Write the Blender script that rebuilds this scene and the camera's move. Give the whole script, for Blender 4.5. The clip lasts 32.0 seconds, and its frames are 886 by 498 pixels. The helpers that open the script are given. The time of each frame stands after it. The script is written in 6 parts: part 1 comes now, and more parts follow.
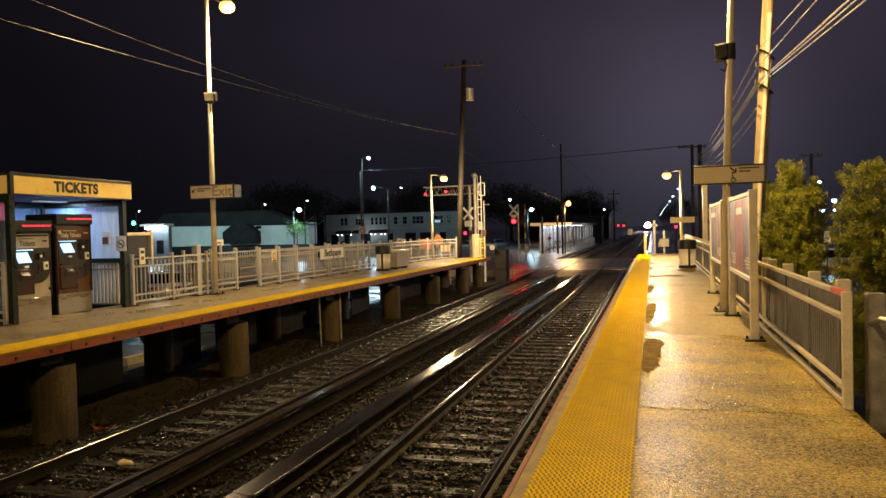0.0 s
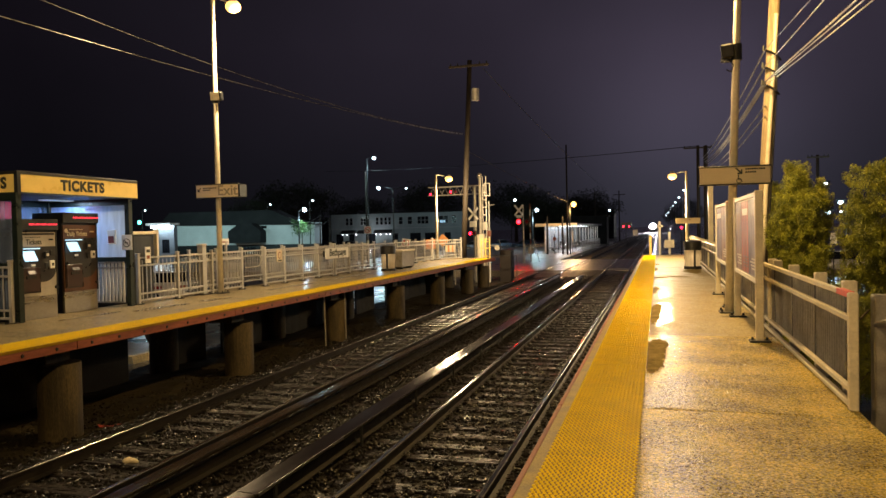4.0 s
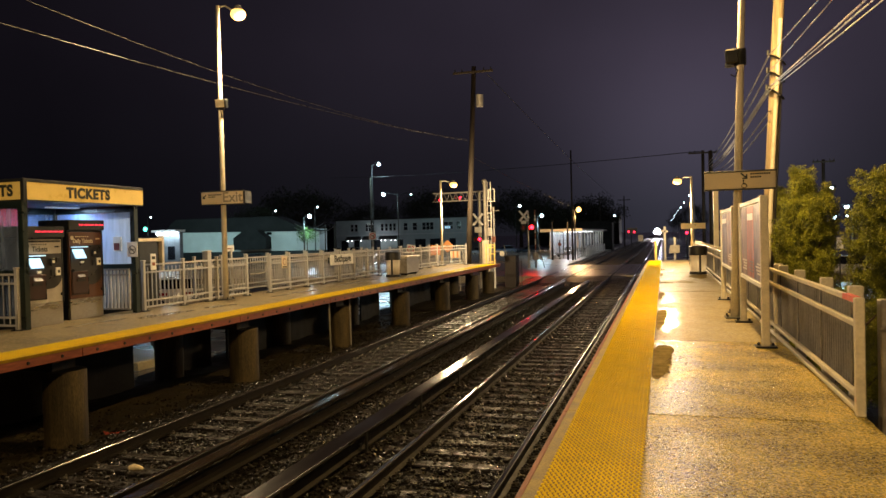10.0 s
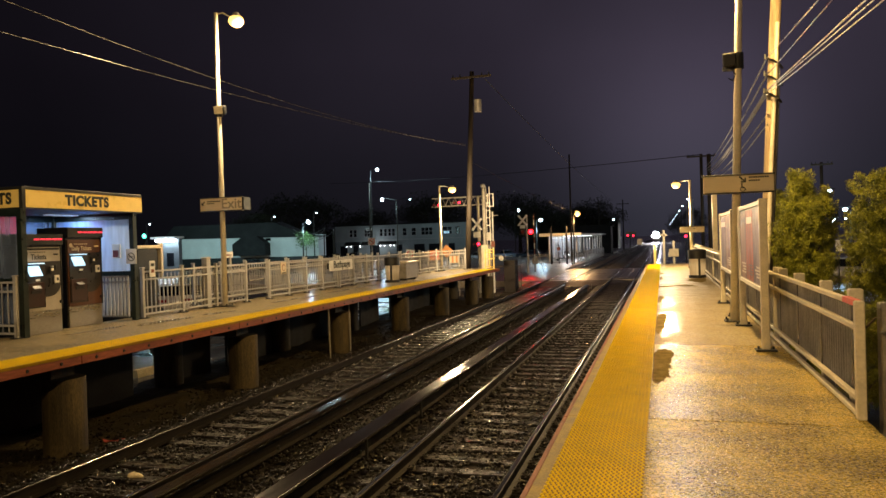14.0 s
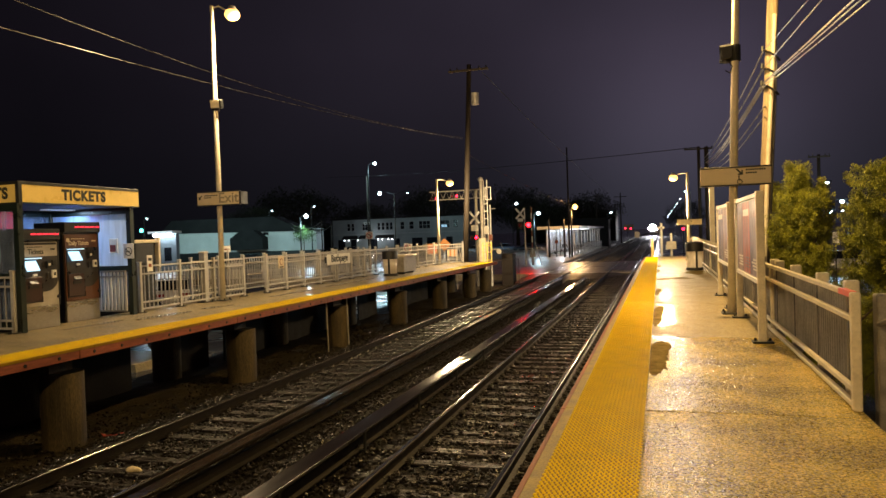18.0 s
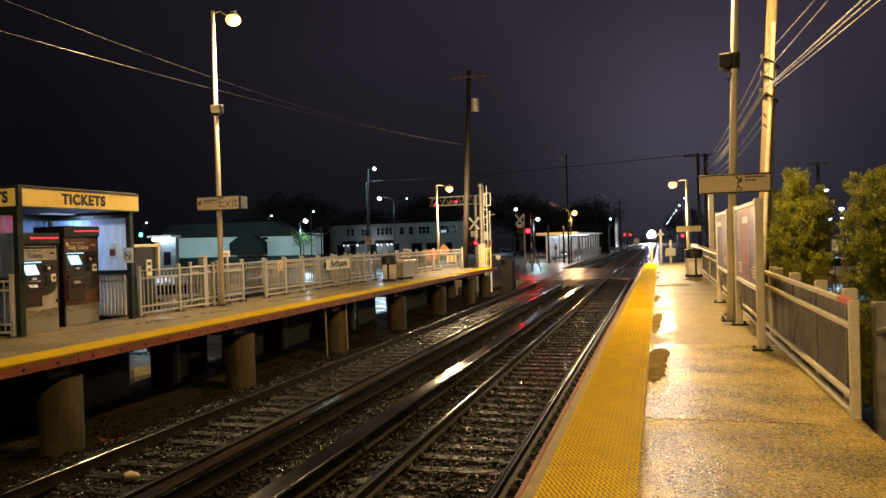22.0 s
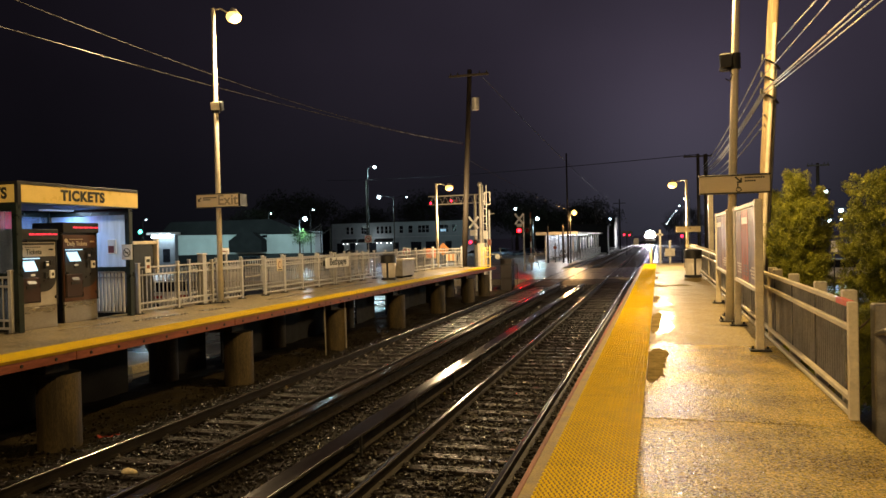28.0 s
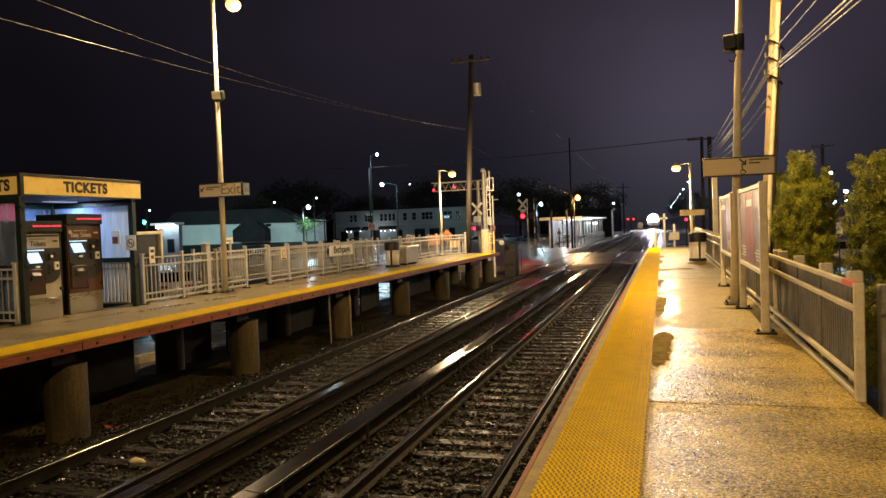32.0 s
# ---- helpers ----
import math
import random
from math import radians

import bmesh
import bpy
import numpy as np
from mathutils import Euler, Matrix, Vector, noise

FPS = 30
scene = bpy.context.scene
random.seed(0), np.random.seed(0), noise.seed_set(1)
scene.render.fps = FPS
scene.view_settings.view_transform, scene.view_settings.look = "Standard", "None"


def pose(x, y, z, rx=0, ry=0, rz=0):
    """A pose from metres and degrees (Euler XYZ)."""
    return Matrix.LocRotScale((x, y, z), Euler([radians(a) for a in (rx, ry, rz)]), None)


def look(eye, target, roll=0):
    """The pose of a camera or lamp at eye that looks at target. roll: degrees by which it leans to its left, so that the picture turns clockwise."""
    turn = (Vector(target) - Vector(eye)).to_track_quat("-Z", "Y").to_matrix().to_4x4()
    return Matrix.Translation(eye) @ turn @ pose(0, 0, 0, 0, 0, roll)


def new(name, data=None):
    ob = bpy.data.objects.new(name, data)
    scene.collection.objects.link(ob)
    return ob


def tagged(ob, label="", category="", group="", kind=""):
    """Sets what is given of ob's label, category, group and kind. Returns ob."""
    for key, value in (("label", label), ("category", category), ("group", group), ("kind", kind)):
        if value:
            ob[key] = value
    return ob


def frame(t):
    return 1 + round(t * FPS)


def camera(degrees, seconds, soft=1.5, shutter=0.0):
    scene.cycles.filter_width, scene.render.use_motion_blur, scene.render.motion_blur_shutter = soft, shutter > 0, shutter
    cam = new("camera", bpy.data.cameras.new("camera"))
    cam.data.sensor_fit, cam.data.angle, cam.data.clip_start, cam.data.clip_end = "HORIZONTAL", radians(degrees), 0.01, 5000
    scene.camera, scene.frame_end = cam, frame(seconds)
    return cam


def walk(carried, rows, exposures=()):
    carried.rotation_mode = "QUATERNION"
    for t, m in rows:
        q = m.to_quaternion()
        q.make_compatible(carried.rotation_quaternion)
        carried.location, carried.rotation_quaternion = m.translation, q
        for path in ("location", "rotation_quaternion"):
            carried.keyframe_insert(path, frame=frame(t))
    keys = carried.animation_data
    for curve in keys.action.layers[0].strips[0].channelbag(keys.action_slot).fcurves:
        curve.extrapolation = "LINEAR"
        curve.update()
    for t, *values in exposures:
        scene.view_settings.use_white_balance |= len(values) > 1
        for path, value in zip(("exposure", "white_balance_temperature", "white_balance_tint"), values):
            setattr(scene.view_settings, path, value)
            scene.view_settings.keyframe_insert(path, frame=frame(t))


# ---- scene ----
CAM_DEG = 62.6
PATH = [
    (0, -0.002, 0.001, 1.570, 88.525, 1.416, 16.083),
    (0.5, 0.001, 0.009, 1.564, 88.466, 1.323, 16.173),
    (1, -0.000, 0.004, 1.567, 88.445, 1.311, 16.264),
    (1.5, -0.003, -0.003, 1.568, 88.540, 1.397, 16.342),
    (2, -0.001, -0.000, 1.565, 88.600, 1.443, 16.407),
    (2.5, -0.002, 0.004, 1.564, 88.536, 1.441, 16.396),
    (3, -0.000, 0.007, 1.571, 88.411, 1.354, 16.410),
    (3.5, -0.002, -0.001, 1.565, 88.436, 1.238, 16.430),
    (5.5, 0.002, -0.001, 1.565, 88.905, 1.243, 16.595),
    (6, -0.000, -0.000, 1.570, 88.790, 1.159, 16.534),
    (6.5, 0.002, 0.006, 1.575, 88.710, 1.148, 16.556),
    (7, -0.001, 0.004, 1.567, 88.736, 1.147, 16.657),
    (7.5, -0.005, 0.001, 1.568, 88.717, 1.243, 16.740),
    (8, -0.001, 0.007, 1.571, 88.677, 1.367, 16.717),
    (8.5, 0.003, 0.017, 1.574, 88.660, 1.547, 16.659),
    (9, 0.000, 0.020, 1.574, 88.759, 1.564, 16.718),
    (9.5, 0.001, 0.012, 1.571, 88.892, 1.482, 16.790),
    (10, 0.006, 0.005, 1.566, 89.028, 1.396, 16.863),
    (10.5, 0.008, 0.005, 1.570, 89.079, 1.439, 16.879),
    (11, 0.002, 0.003, 1.568, 89.135, 1.508, 16.878),
    (11.5, 0.004, -0.006, 1.571, 89.149, 1.700, 16.890),
    (12, 0.010, -0.003, 1.567, 89.154, 1.876, 16.877),
    (12.5, 0.005, 0.007, 1.567, 89.131, 1.935, 16.798),
    (13, 0.002, 0.008, 1.570, 89.196, 1.871, 16.755),
    (13.5, 0.001, 0.008, 1.577, 89.284, 1.814, 16.745),
    (14, 0.003, 0.009, 1.572, 89.413, 1.749, 16.787),
    (14.5, 0.002, 0.008, 1.569, 89.439, 1.727, 16.782),
    (16.5, 0.005, 0.004, 1.572, 88.968, 1.885, 16.474),
    (17, 0.012, -0.000, 1.568, 88.978, 1.928, 16.477),
    (17.5, 0.009, 0.001, 1.572, 88.933, 1.951, 16.504),
    (18, 0.011, 0.007, 1.569, 88.900, 1.954, 16.615),
    (18.5, 0.004, -0.001, 1.572, 88.853, 1.888, 16.671),
    (19, 0.012, 0.004, 1.569, 88.836, 1.802, 16.721),
    (19.5, 0.014, 0.004, 1.573, 88.830, 1.775, 16.607),
    (20, 0.010, 0.002, 1.568, 88.869, 1.754, 16.476),
    (20.5, 0.013, -0.003, 1.571, 88.917, 1.748, 16.504),
    (21, 0.007, -0.004, 1.575, 89.061, 1.722, 16.556),
    (21.5, 0.011, -0.005, 1.580, 89.205, 1.734, 16.580),
    (22, 0.013, -0.003, 1.575, 89.332, 1.686, 16.569),
    (22.5, 0.014, -0.011, 1.576, 89.362, 1.647, 16.528),
    (23, 0.015, -0.004, 1.580, 89.259, 1.576, 16.514),
    (23.5, 0.010, 0.007, 1.573, 89.190, 1.481, 16.534),
    (24, 0.008, 0.005, 1.573, 89.158, 1.471, 16.564),
    (24.5, 0.007, 0.002, 1.569, 89.200, 1.498, 16.611),
    (25, 0.011, 0.005, 1.578, 89.275, 1.548, 16.686),
    (25.5, 0.011, 0.009, 1.578, 89.408, 1.559, 16.782),
    (27.5, 0.017, 0.004, 1.572, 89.294, 1.461, 16.596),
    (28, 0.014, 0.007, 1.573, 89.244, 1.323, 16.528),
    (28.5, 0.011, -0.001, 1.575, 89.193, 1.223, 16.607),
    (29, 0.014, 0.007, 1.570, 89.185, 1.174, 16.752),
    (29.5, 0.013, 0.004, 1.572, 89.138, 1.212, 16.802),
    (30, 0.008, 0.006, 1.571, 89.084, 1.368, 16.748),
    (30.5, 0.016, 0.021, 1.574, 88.942, 1.688, 16.652),
    (31, 0.015, 0.020, 1.575, 88.699, 1.960, 16.579),
    (31.5, 0.007, 0.020, 1.573, 88.390, 2.086, 16.651),
    (32, 0.013, 0.030, 1.570, 88.204, 2.075, 16.819),
]

cam = camera(CAM_DEG, 32.0)
walk(cam, [(t, pose(*p)) for t, *p in PATH])

# ---- night sky: low cloud lit by the town, brighter towards the line's far end ----
world = bpy.data.worlds.new("night_sky")
scene.world = world
world.use_nodes = True
wn, wl = world.node_tree.nodes, world.node_tree.links
wn.clear()
w_out, w_bg = wn.new("ShaderNodeOutputWorld"), wn.new("ShaderNodeBackground")
w_co, w_sep = wn.new("ShaderNodeTexCoord"), wn.new("ShaderNodeSeparateXYZ")
wl.new(w_co.outputs["Generated"], w_sep.inputs[0])
w_ramp = wn.new("ShaderNodeValToRGB")
w_ramp.color_ramp.elements[0].position, w_ramp.color_ramp.elements[0].color = 0.03, (0.0070, 0.0068, 0.0096, 1)
w_ramp.color_ramp.elements[1].position, w_ramp.color_ramp.elements[1].color = 0.24, (0.0148, 0.0118, 0.0182, 1)
wl.new(w_sep.outputs["Z"], w_ramp.inputs[0])
w_map = wn.new("ShaderNodeMapRange")          # x of the direction: darker over the lot, lighter over the right
w_map.inputs["From Min"].default_value, w_map.inputs["From Max"].default_value = -0.70, 0.10
w_map.inputs["To Min"].default_value, w_map.inputs["To Max"].default_value = 0.38, 2.15
wl.new(w_sep.outputs["X"], w_map.inputs["Value"])
w_noise = wn.new("ShaderNodeTexNoise")
w_noise.inputs["Scale"].default_value, w_noise.inputs["Detail"].default_value = 2.2, 4
wl.new(w_co.outputs["Generated"], w_noise.inputs["Vector"])
w_mul, w_mul2 = wn.new("ShaderNodeMath"), wn.new("ShaderNodeMath")
w_mul.operation = w_mul2.operation = "MULTIPLY"
w_add = wn.new("ShaderNodeMath")
w_add.operation = "ADD"
w_add.inputs[1].default_value = 0.5
wl.new(w_noise.outputs[0], w_add.inputs[0])
w_far = wn.new("ShaderNodeMapRange")          # and dim again over the lots to the east
w_far.inputs["From Min"].default_value, w_far.inputs["From Max"].default_value = 0.02, 0.30
w_far.inputs["To Min"].default_value, w_far.inputs["To Max"].default_value = 1.0, 0.85
wl.new(w_sep.outputs["X"], w_far.inputs["Value"])
wl.new(w_map.outputs[0], w_mul2.inputs[0])
wl.new(w_far.outputs[0], w_mul2.inputs[1])
wl.new(w_mul2.outputs[0], w_mul.inputs[0])
wl.new(w_add.outputs[0], w_mul.inputs[1])
w_dot, w_pow, w_sum = wn.new("ShaderNodeVectorMath"), wn.new("ShaderNodeMath"), wn.new("ShaderNodeMath")
w_dot.operation, w_pow.operation, w_sum.operation = "DOT_PRODUCT", "POWER", "MULTIPLY_ADD"     # hazy glow round the far platform lamp, put into the sky as a bright lobe
w_dot.inputs[1].default_value = Vector((0.04, 1.0, 0.10)).normalized()
w_pow.inputs[1].default_value, w_sum.inputs[1].default_value = 85, 4.0
wl.new(w_co.outputs["Generated"], w_dot.inputs[0])
wl.new(w_dot.outputs["Value"], w_pow.inputs[0])
wl.new(w_pow.outputs[0], w_sum.inputs[0])
wl.new(w_mul.outputs[0], w_sum.inputs[2])
wl.new(w_sum.outputs[0], w_bg.inputs["Strength"])
wl.new(w_ramp.outputs[0], w_bg.inputs["Color"])
wl.new(w_bg.outputs[0], w_out.inputs[0])

CREAM = (1.0, 0.71, 0.38)
WARM, SODIUM, COOL = (1.0, 0.63, 0.22), (1.0, 0.55, 0.2), (0.60, 0.88, 1.0)


def point_light(name, x, y, z, watts, colour, radius=0.12):
    d = bpy.data.lights.new(name, "POINT")
    d.energy, d.color, d.shadow_soft_size = watts, colour, radius
    ob = new(name, d)
    ob.matrix_basis = pose(x, y, z)
    return ob


# platform lamps (the two behind the viewer stand at the same spacing)
for nm, x, y, z, w in (("platform_light", 0.42, 14.57, 7.5, 3550), ("platform_light", -10.12, 17.2, 7.5, 2500),
                       ("platform_light", 0.62, -6.7, 7.5, 2800), ("platform_light", -10.74, -4.5, 7.5, 2800),
                       ("platform_light", 0.20, 35.85, 3.70, 2000), ("platform_light", -10.2, 37.4, 4.1, 2200)):
    point_light(nm, x, y, z - (0.8 if y > 30 else 0.5), w, CREAM if x < -5 or y > 30 else WARM, 0.30 if y > 30 else 0.16)
point_light("crossing_light", -8.8, 80, 3.4, 1500, SODIUM, 0.3)
for x, y, z, w in ((-41.1, 80, 3.3, 750), (-43.9, 110, 12.2, 1700), (-39.3, 100, 6.8, 1100),
                   (11.2, 54, 2.6, 900), (-15.55, 96.5, 2.8, 650)):
    point_light("lot_light", x, y, z, w, COOL, 0.3)

# ---- materials ----
def mat(name, col, rough=0.6, metal=0.0, var=0.25, scale=6.0, bump=0.15, bscale=50.0, rvar=0.12, col2=None, rand=0.0,
        spec=0.5, stretch=(1, 1, 1), dist=0.01, coat=0.0, fine_var=None, coat_rough=0.12):
    """A surface with two scales of colour and gloss variation and a fine relief."""
    m = bpy.data.materials.new(name)
    m.use_nodes = True
    n, l = m.node_tree.nodes, m.node_tree.links
    b = n["Principled BSDF"]
    co, mp = n.new("ShaderNodeTexCoord"), n.new("ShaderNodeMapping")
    mp.inputs["Scale"].default_value = stretch
    l.new(co.outputs["Object"], mp.inputs[0])
    big, fine = n.new("ShaderNodeTexNoise"), n.new("ShaderNodeTexNoise")
    big.inputs["Scale"].default_value, big.inputs["Detail"].default_value = scale, 7
    fine.inputs["Scale"].default_value, fine.inputs["Detail"].default_value = bscale, 4
    for t in (big, fine):
        l.new(mp.outputs[0], t.inputs["Vector"])
    mix = n.new("ShaderNodeMix")
    mix.data_type = "RGBA"
    c2 = col2 or tuple(min(1, c * (1 + var)) for c in col)
    mix.inputs["A"].default_value = (*[c * (1 - var) for c in col], 1)
    mix.inputs["B"].default_value = (*c2, 1)
    st = n.new("ShaderNodeMapRange")
    st.inputs["From Min"].default_value, st.inputs["From Max"].default_value = 0.3, 0.7
    l.new(big.outputs[0], st.inputs["Value"])
    l.new(st.outputs[0], mix.inputs["Factor"])
    spk = n.new("ShaderNodeMix")
    spk.data_type, spk.blend_type = "RGBA", "MULTIPLY"
    spk.inputs["Factor"].default_value = 1.0
    sr = n.new("ShaderNodeMapRange")
    sr.inputs["From Min"].default_value, sr.inputs["From Max"].default_value = (0.3, 0.7) if fine_var is None else (0.43, 0.585)
    sr.inputs["To Min"].default_value, sr.inputs["To Max"].default_value = (1 - var * 0.8, 1 + var * 0.4) if fine_var is None else (1 - fine_var, 1 + fine_var)
    l.new(fine.outputs[0], sr.inputs["Value"])
    l.new(mix.outputs["Result"], spk.inputs["A"])
    l.new(sr.outputs[0], spk.inputs["B"])
    last = spk.outputs["Result"]
    if rand:
        oi, hs = n.new("ShaderNodeObjectInfo"), n.new("ShaderNodeHueSaturation")
        rr = n.new("ShaderNodeMapRange")
        rr.inputs["To Min"].default_value, rr.inputs["To Max"].default_value = 1 - rand, 1 + rand
        l.new(oi.outputs["Random"], rr.inputs["Value"])
        l.new(rr.outputs[0], hs.inputs["Value"])
        l.new(last, hs.inputs["Color"])
        last = hs.outputs[0]
    l.new(last, b.inputs["Base Color"])
    ro = n.new("ShaderNodeMapRange")
    ro.inputs["From Min"].default_value, ro.inputs["From Max"].default_value = 0.3, 0.7
    ro.inputs["To Min"].default_value, ro.inputs["To Max"].default_value = max(0.03, rough - rvar), min(1, rough + rvar)
    l.new(big.outputs[0], ro.inputs["Value"])
    l.new(ro.outputs[0], b.inputs["Roughness"])
    b.inputs["Metallic"].default_value = metal
    b.inputs["Specular IOR Level"].default_value = spec
    b.inputs["Coat Weight"].default_value = coat
    b.inputs["Coat Roughness"].default_value = coat_rough
    if coat and fine_var:
        cw = n.new("ShaderNodeMapRange")           # the film of water lies in patches
        cw.inputs["From Min"].default_value, cw.inputs["From Max"].default_value = 0.35, 0.6
        cw.inputs["To Min"].default_value, cw.inputs["To Max"].default_value = coat * 0.35, coat
        l.new(big.outputs[0], cw.inputs["Value"])
        l.new(cw.outputs[0], b.inputs["Coat Weight"])
    if bump:
        bp = n.new("ShaderNodeBump")
        bp.inputs["Strength"].default_value, bp.inputs["Distance"].default_value = bump, dist
        l.new(fine.outputs[0], bp.inputs["Height"])
        l.new(bp.outputs[0], b.inputs["Normal"])
        if coat and fine_var:
            l.new(bp.outputs[0], b.inputs["Coat Normal"])
    return m


def aggregate(name, pale, dark, rough, cells, height, wet=0.0, grain=0.6, patch=0.36):
    """Wet concrete with its fine stones laid bare: each small stone has its own tone and its own glint."""
    m = bpy.data.materials.new(name)
    m.use_nodes = True
    n, l = m.node_tree.nodes, m.node_tree.links
    b = n["Principled BSDF"]
    co = n.new("ShaderNodeTexCoord")
    vo, big, mid = n.new("ShaderNodeTexVoronoi"), n.new("ShaderNodeTexNoise"), n.new("ShaderNodeTexNoise")
    vo.inputs["Scale"].default_value = cells
    big.inputs["Scale"].default_value, big.inputs["Detail"].default_value = 1.3, 6
    mid.inputs["Scale"].default_value, mid.inputs["Detail"].default_value = cells * 1.7, 3
    for t in (vo, big, mid):
        l.new(co.outputs["Object"], t.inputs["Vector"])
    sep = n.new("ShaderNodeSeparateColor")
    l.new(vo.outputs["Color"], sep.inputs[0])
    tone = n.new("ShaderNodeMath")
    tone.operation = "MULTIPLY_ADD"
    tone.inputs[1].default_value = grain
    l.new(sep.outputs[0], tone.inputs[0])
    sh = n.new("ShaderNodeMapRange")
    sh.inputs["From Min"].default_value, sh.inputs["From Max"].default_value = 0.38, 0.66
    sh.inputs["To Min"].default_value, sh.inputs["To Max"].default_value = 0.48 - patch / 2 - grain * 0.4, 0.48 + patch / 2 - grain * 0.4
    l.new(big.outputs[0], sh.inputs["Value"])
    l.new(sh.outputs[0], tone.inputs[2])
    mix = n.new("ShaderNodeMix")
    mix.data_type = "RGBA"
    mix.inputs["A"].default_value, mix.inputs["B"].default_value = (*dark, 1), (*pale, 1)
    l.new(tone.outputs[0], mix.inputs["Factor"])
    l.new(mix.outputs["Result"], b.inputs["Base Color"])
    ro = n.new("ShaderNodeMapRange")
    ro.inputs["To Min"].default_value, ro.inputs["To Max"].default_value = rough - 0.1, rough + 0.18
    l.new(sep.outputs[1], ro.inputs["Value"])
    l.new(ro.outputs[0], b.inputs["Roughness"])
    hgt = n.new("ShaderNodeMath")
    hgt.operation = "SUBTRACT"
    l.new(mid.outputs[0], hgt.inputs[0])
    l.new(vo.outputs["Distance"], hgt.inputs[1])
    bp = n.new("ShaderNodeBump")
    bp.inputs["Strength"].default_value, bp.inputs["Distance"].default_value = 1.0, height
    l.new(hgt.outputs[0], bp.inputs["Height"])
    l.new(bp.outputs[0], b.inputs["Normal"])
    b.inputs["Specular IOR Level"].default_value = 0.45
    if wet:
        cw = n.new("ShaderNodeMapRange")           # the film of water lies in patches
        cw.inputs["From Min"].default_value, cw.inputs["From Max"].default_value = 0.4, 0.6
        cw.inputs["To Min"].default_value, cw.inputs["To Max"].default_value = 0, wet
        l.new(big.outputs[0], cw.inputs["Value"])
        l.new(cw.outputs[0], b.inputs["Coat Weight"])
        b.inputs["Coat Roughness"].default_value = 0.13
    return m


def glow(name, col, strength):
    m = bpy.data.materials.new(name)
    m.use_nodes = True
    b = m.node_tree.nodes["Principled BSDF"]
    b.inputs["Base Color"].default_value = (*[c * 0.8 for c in col], 1)
    b.inputs["Emission Color"].default_value = (*col, 1)
    b.inputs["Emission Strength"].default_value = strength
    return m


def glass(name, col, rough=0.1, trans=0.7):
    """Wet, streaked pane: see-through glass with a film of drops that spreads light."""
    m = bpy.data.materials.new(name)
    m.use_nodes = True
    n, l = m.node_tree.nodes, m.node_tree.links
    out = n["Material Output"]
    n.remove(n["Principled BSDF"])
    tr, tl, gl = n.new("ShaderNodeBsdfTransparent"), n.new("ShaderNodeBsdfTranslucent"), n.new("ShaderNodeBsdfGlossy")
    tr.inputs[0].default_value = tl.inputs[0].default_value = (*col, 1)
    gl.inputs["Roughness"].default_value = rough
    a, b, d = (n.new("ShaderNodeMixShader") for _ in range(3))
    df = n.new("ShaderNodeBsdfDiffuse")
    df.inputs[0].default_value = (*col, 1)
    d.inputs[0].default_value = 0.5
    l.new(tl.outputs[0], d.inputs[1])
    l.new(df.outputs[0], d.inputs[2])
    co, nz = n.new("ShaderNodeTexCoord"), n.new("ShaderNodeTexNoise")
    mp = n.new("ShaderNodeMapping")
    mp.inputs["Scale"].default_value = (9, 9, 1.2)
    l.new(co.outputs["Object"], mp.inputs[0])
    l.new(mp.outputs[0], nz.inputs["Vector"])
    nz.inputs["Scale"].default_value, nz.inputs["Detail"].default_value = 1.0, 6
    r = n.new("ShaderNodeMapRange")
    r.inputs["From Min"].default_value, r.inputs["From Max"].default_value = 0.3, 0.7
    r.inputs["To Min"].default_value, r.inputs["To Max"].default_value = max(0, 1 - trans - 0.12), min(1, 1 - trans + 0.12)
    l.new(nz.outputs[0], r.inputs["Value"])
    l.new(r.outputs[0], a.inputs[0])
    l.new(tr.outputs[0], a.inputs[1])
    l.new(d.outputs[0], a.inputs[2])
    b.inputs[0].default_value = 0.07
    l.new(a.outputs[0], b.inputs[1])
    l.new(gl.outputs[0], b.inputs[2])
    l.new(b.outputs[0], out.inputs[0])
    return m


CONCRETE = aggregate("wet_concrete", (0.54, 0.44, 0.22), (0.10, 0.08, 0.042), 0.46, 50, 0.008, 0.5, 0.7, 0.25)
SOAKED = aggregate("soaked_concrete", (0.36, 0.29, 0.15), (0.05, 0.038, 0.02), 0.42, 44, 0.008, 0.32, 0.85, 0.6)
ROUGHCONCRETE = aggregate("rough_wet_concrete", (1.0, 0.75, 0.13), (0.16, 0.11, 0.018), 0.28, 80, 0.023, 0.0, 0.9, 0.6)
WETPAVE = mat("soaked_pavement", (0.26, 0.225, 0.175), 0.36, 0, 0.3, 0.7, 0.5, 30, 0.12, dist=0.016, coat=0.3, fine_var=0.35, coat_rough=0.32)
EDGECONCRETE = mat("worn_edge_concrete", (0.27, 0.195, 0.05), 0.62, 0, 0.4, 5, 0.4, 60)
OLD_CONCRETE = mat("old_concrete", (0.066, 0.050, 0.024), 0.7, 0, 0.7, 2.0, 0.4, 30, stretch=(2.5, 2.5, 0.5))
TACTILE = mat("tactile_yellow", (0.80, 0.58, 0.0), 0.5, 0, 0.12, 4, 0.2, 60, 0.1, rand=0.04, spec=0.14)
REDBOARD = mat("red_edge_board", (0.22, 0.06, 0.03), 0.5, 0, 0.35, 5, 0.3, 30, stretch=(1, 0.2, 1))
STEEL = mat("rail_steel", (0.20, 0.185, 0.16), 0.22, 1.0, 0.35, 3, 0.12, 30, 0.09, stretch=(1, 0.15, 1))
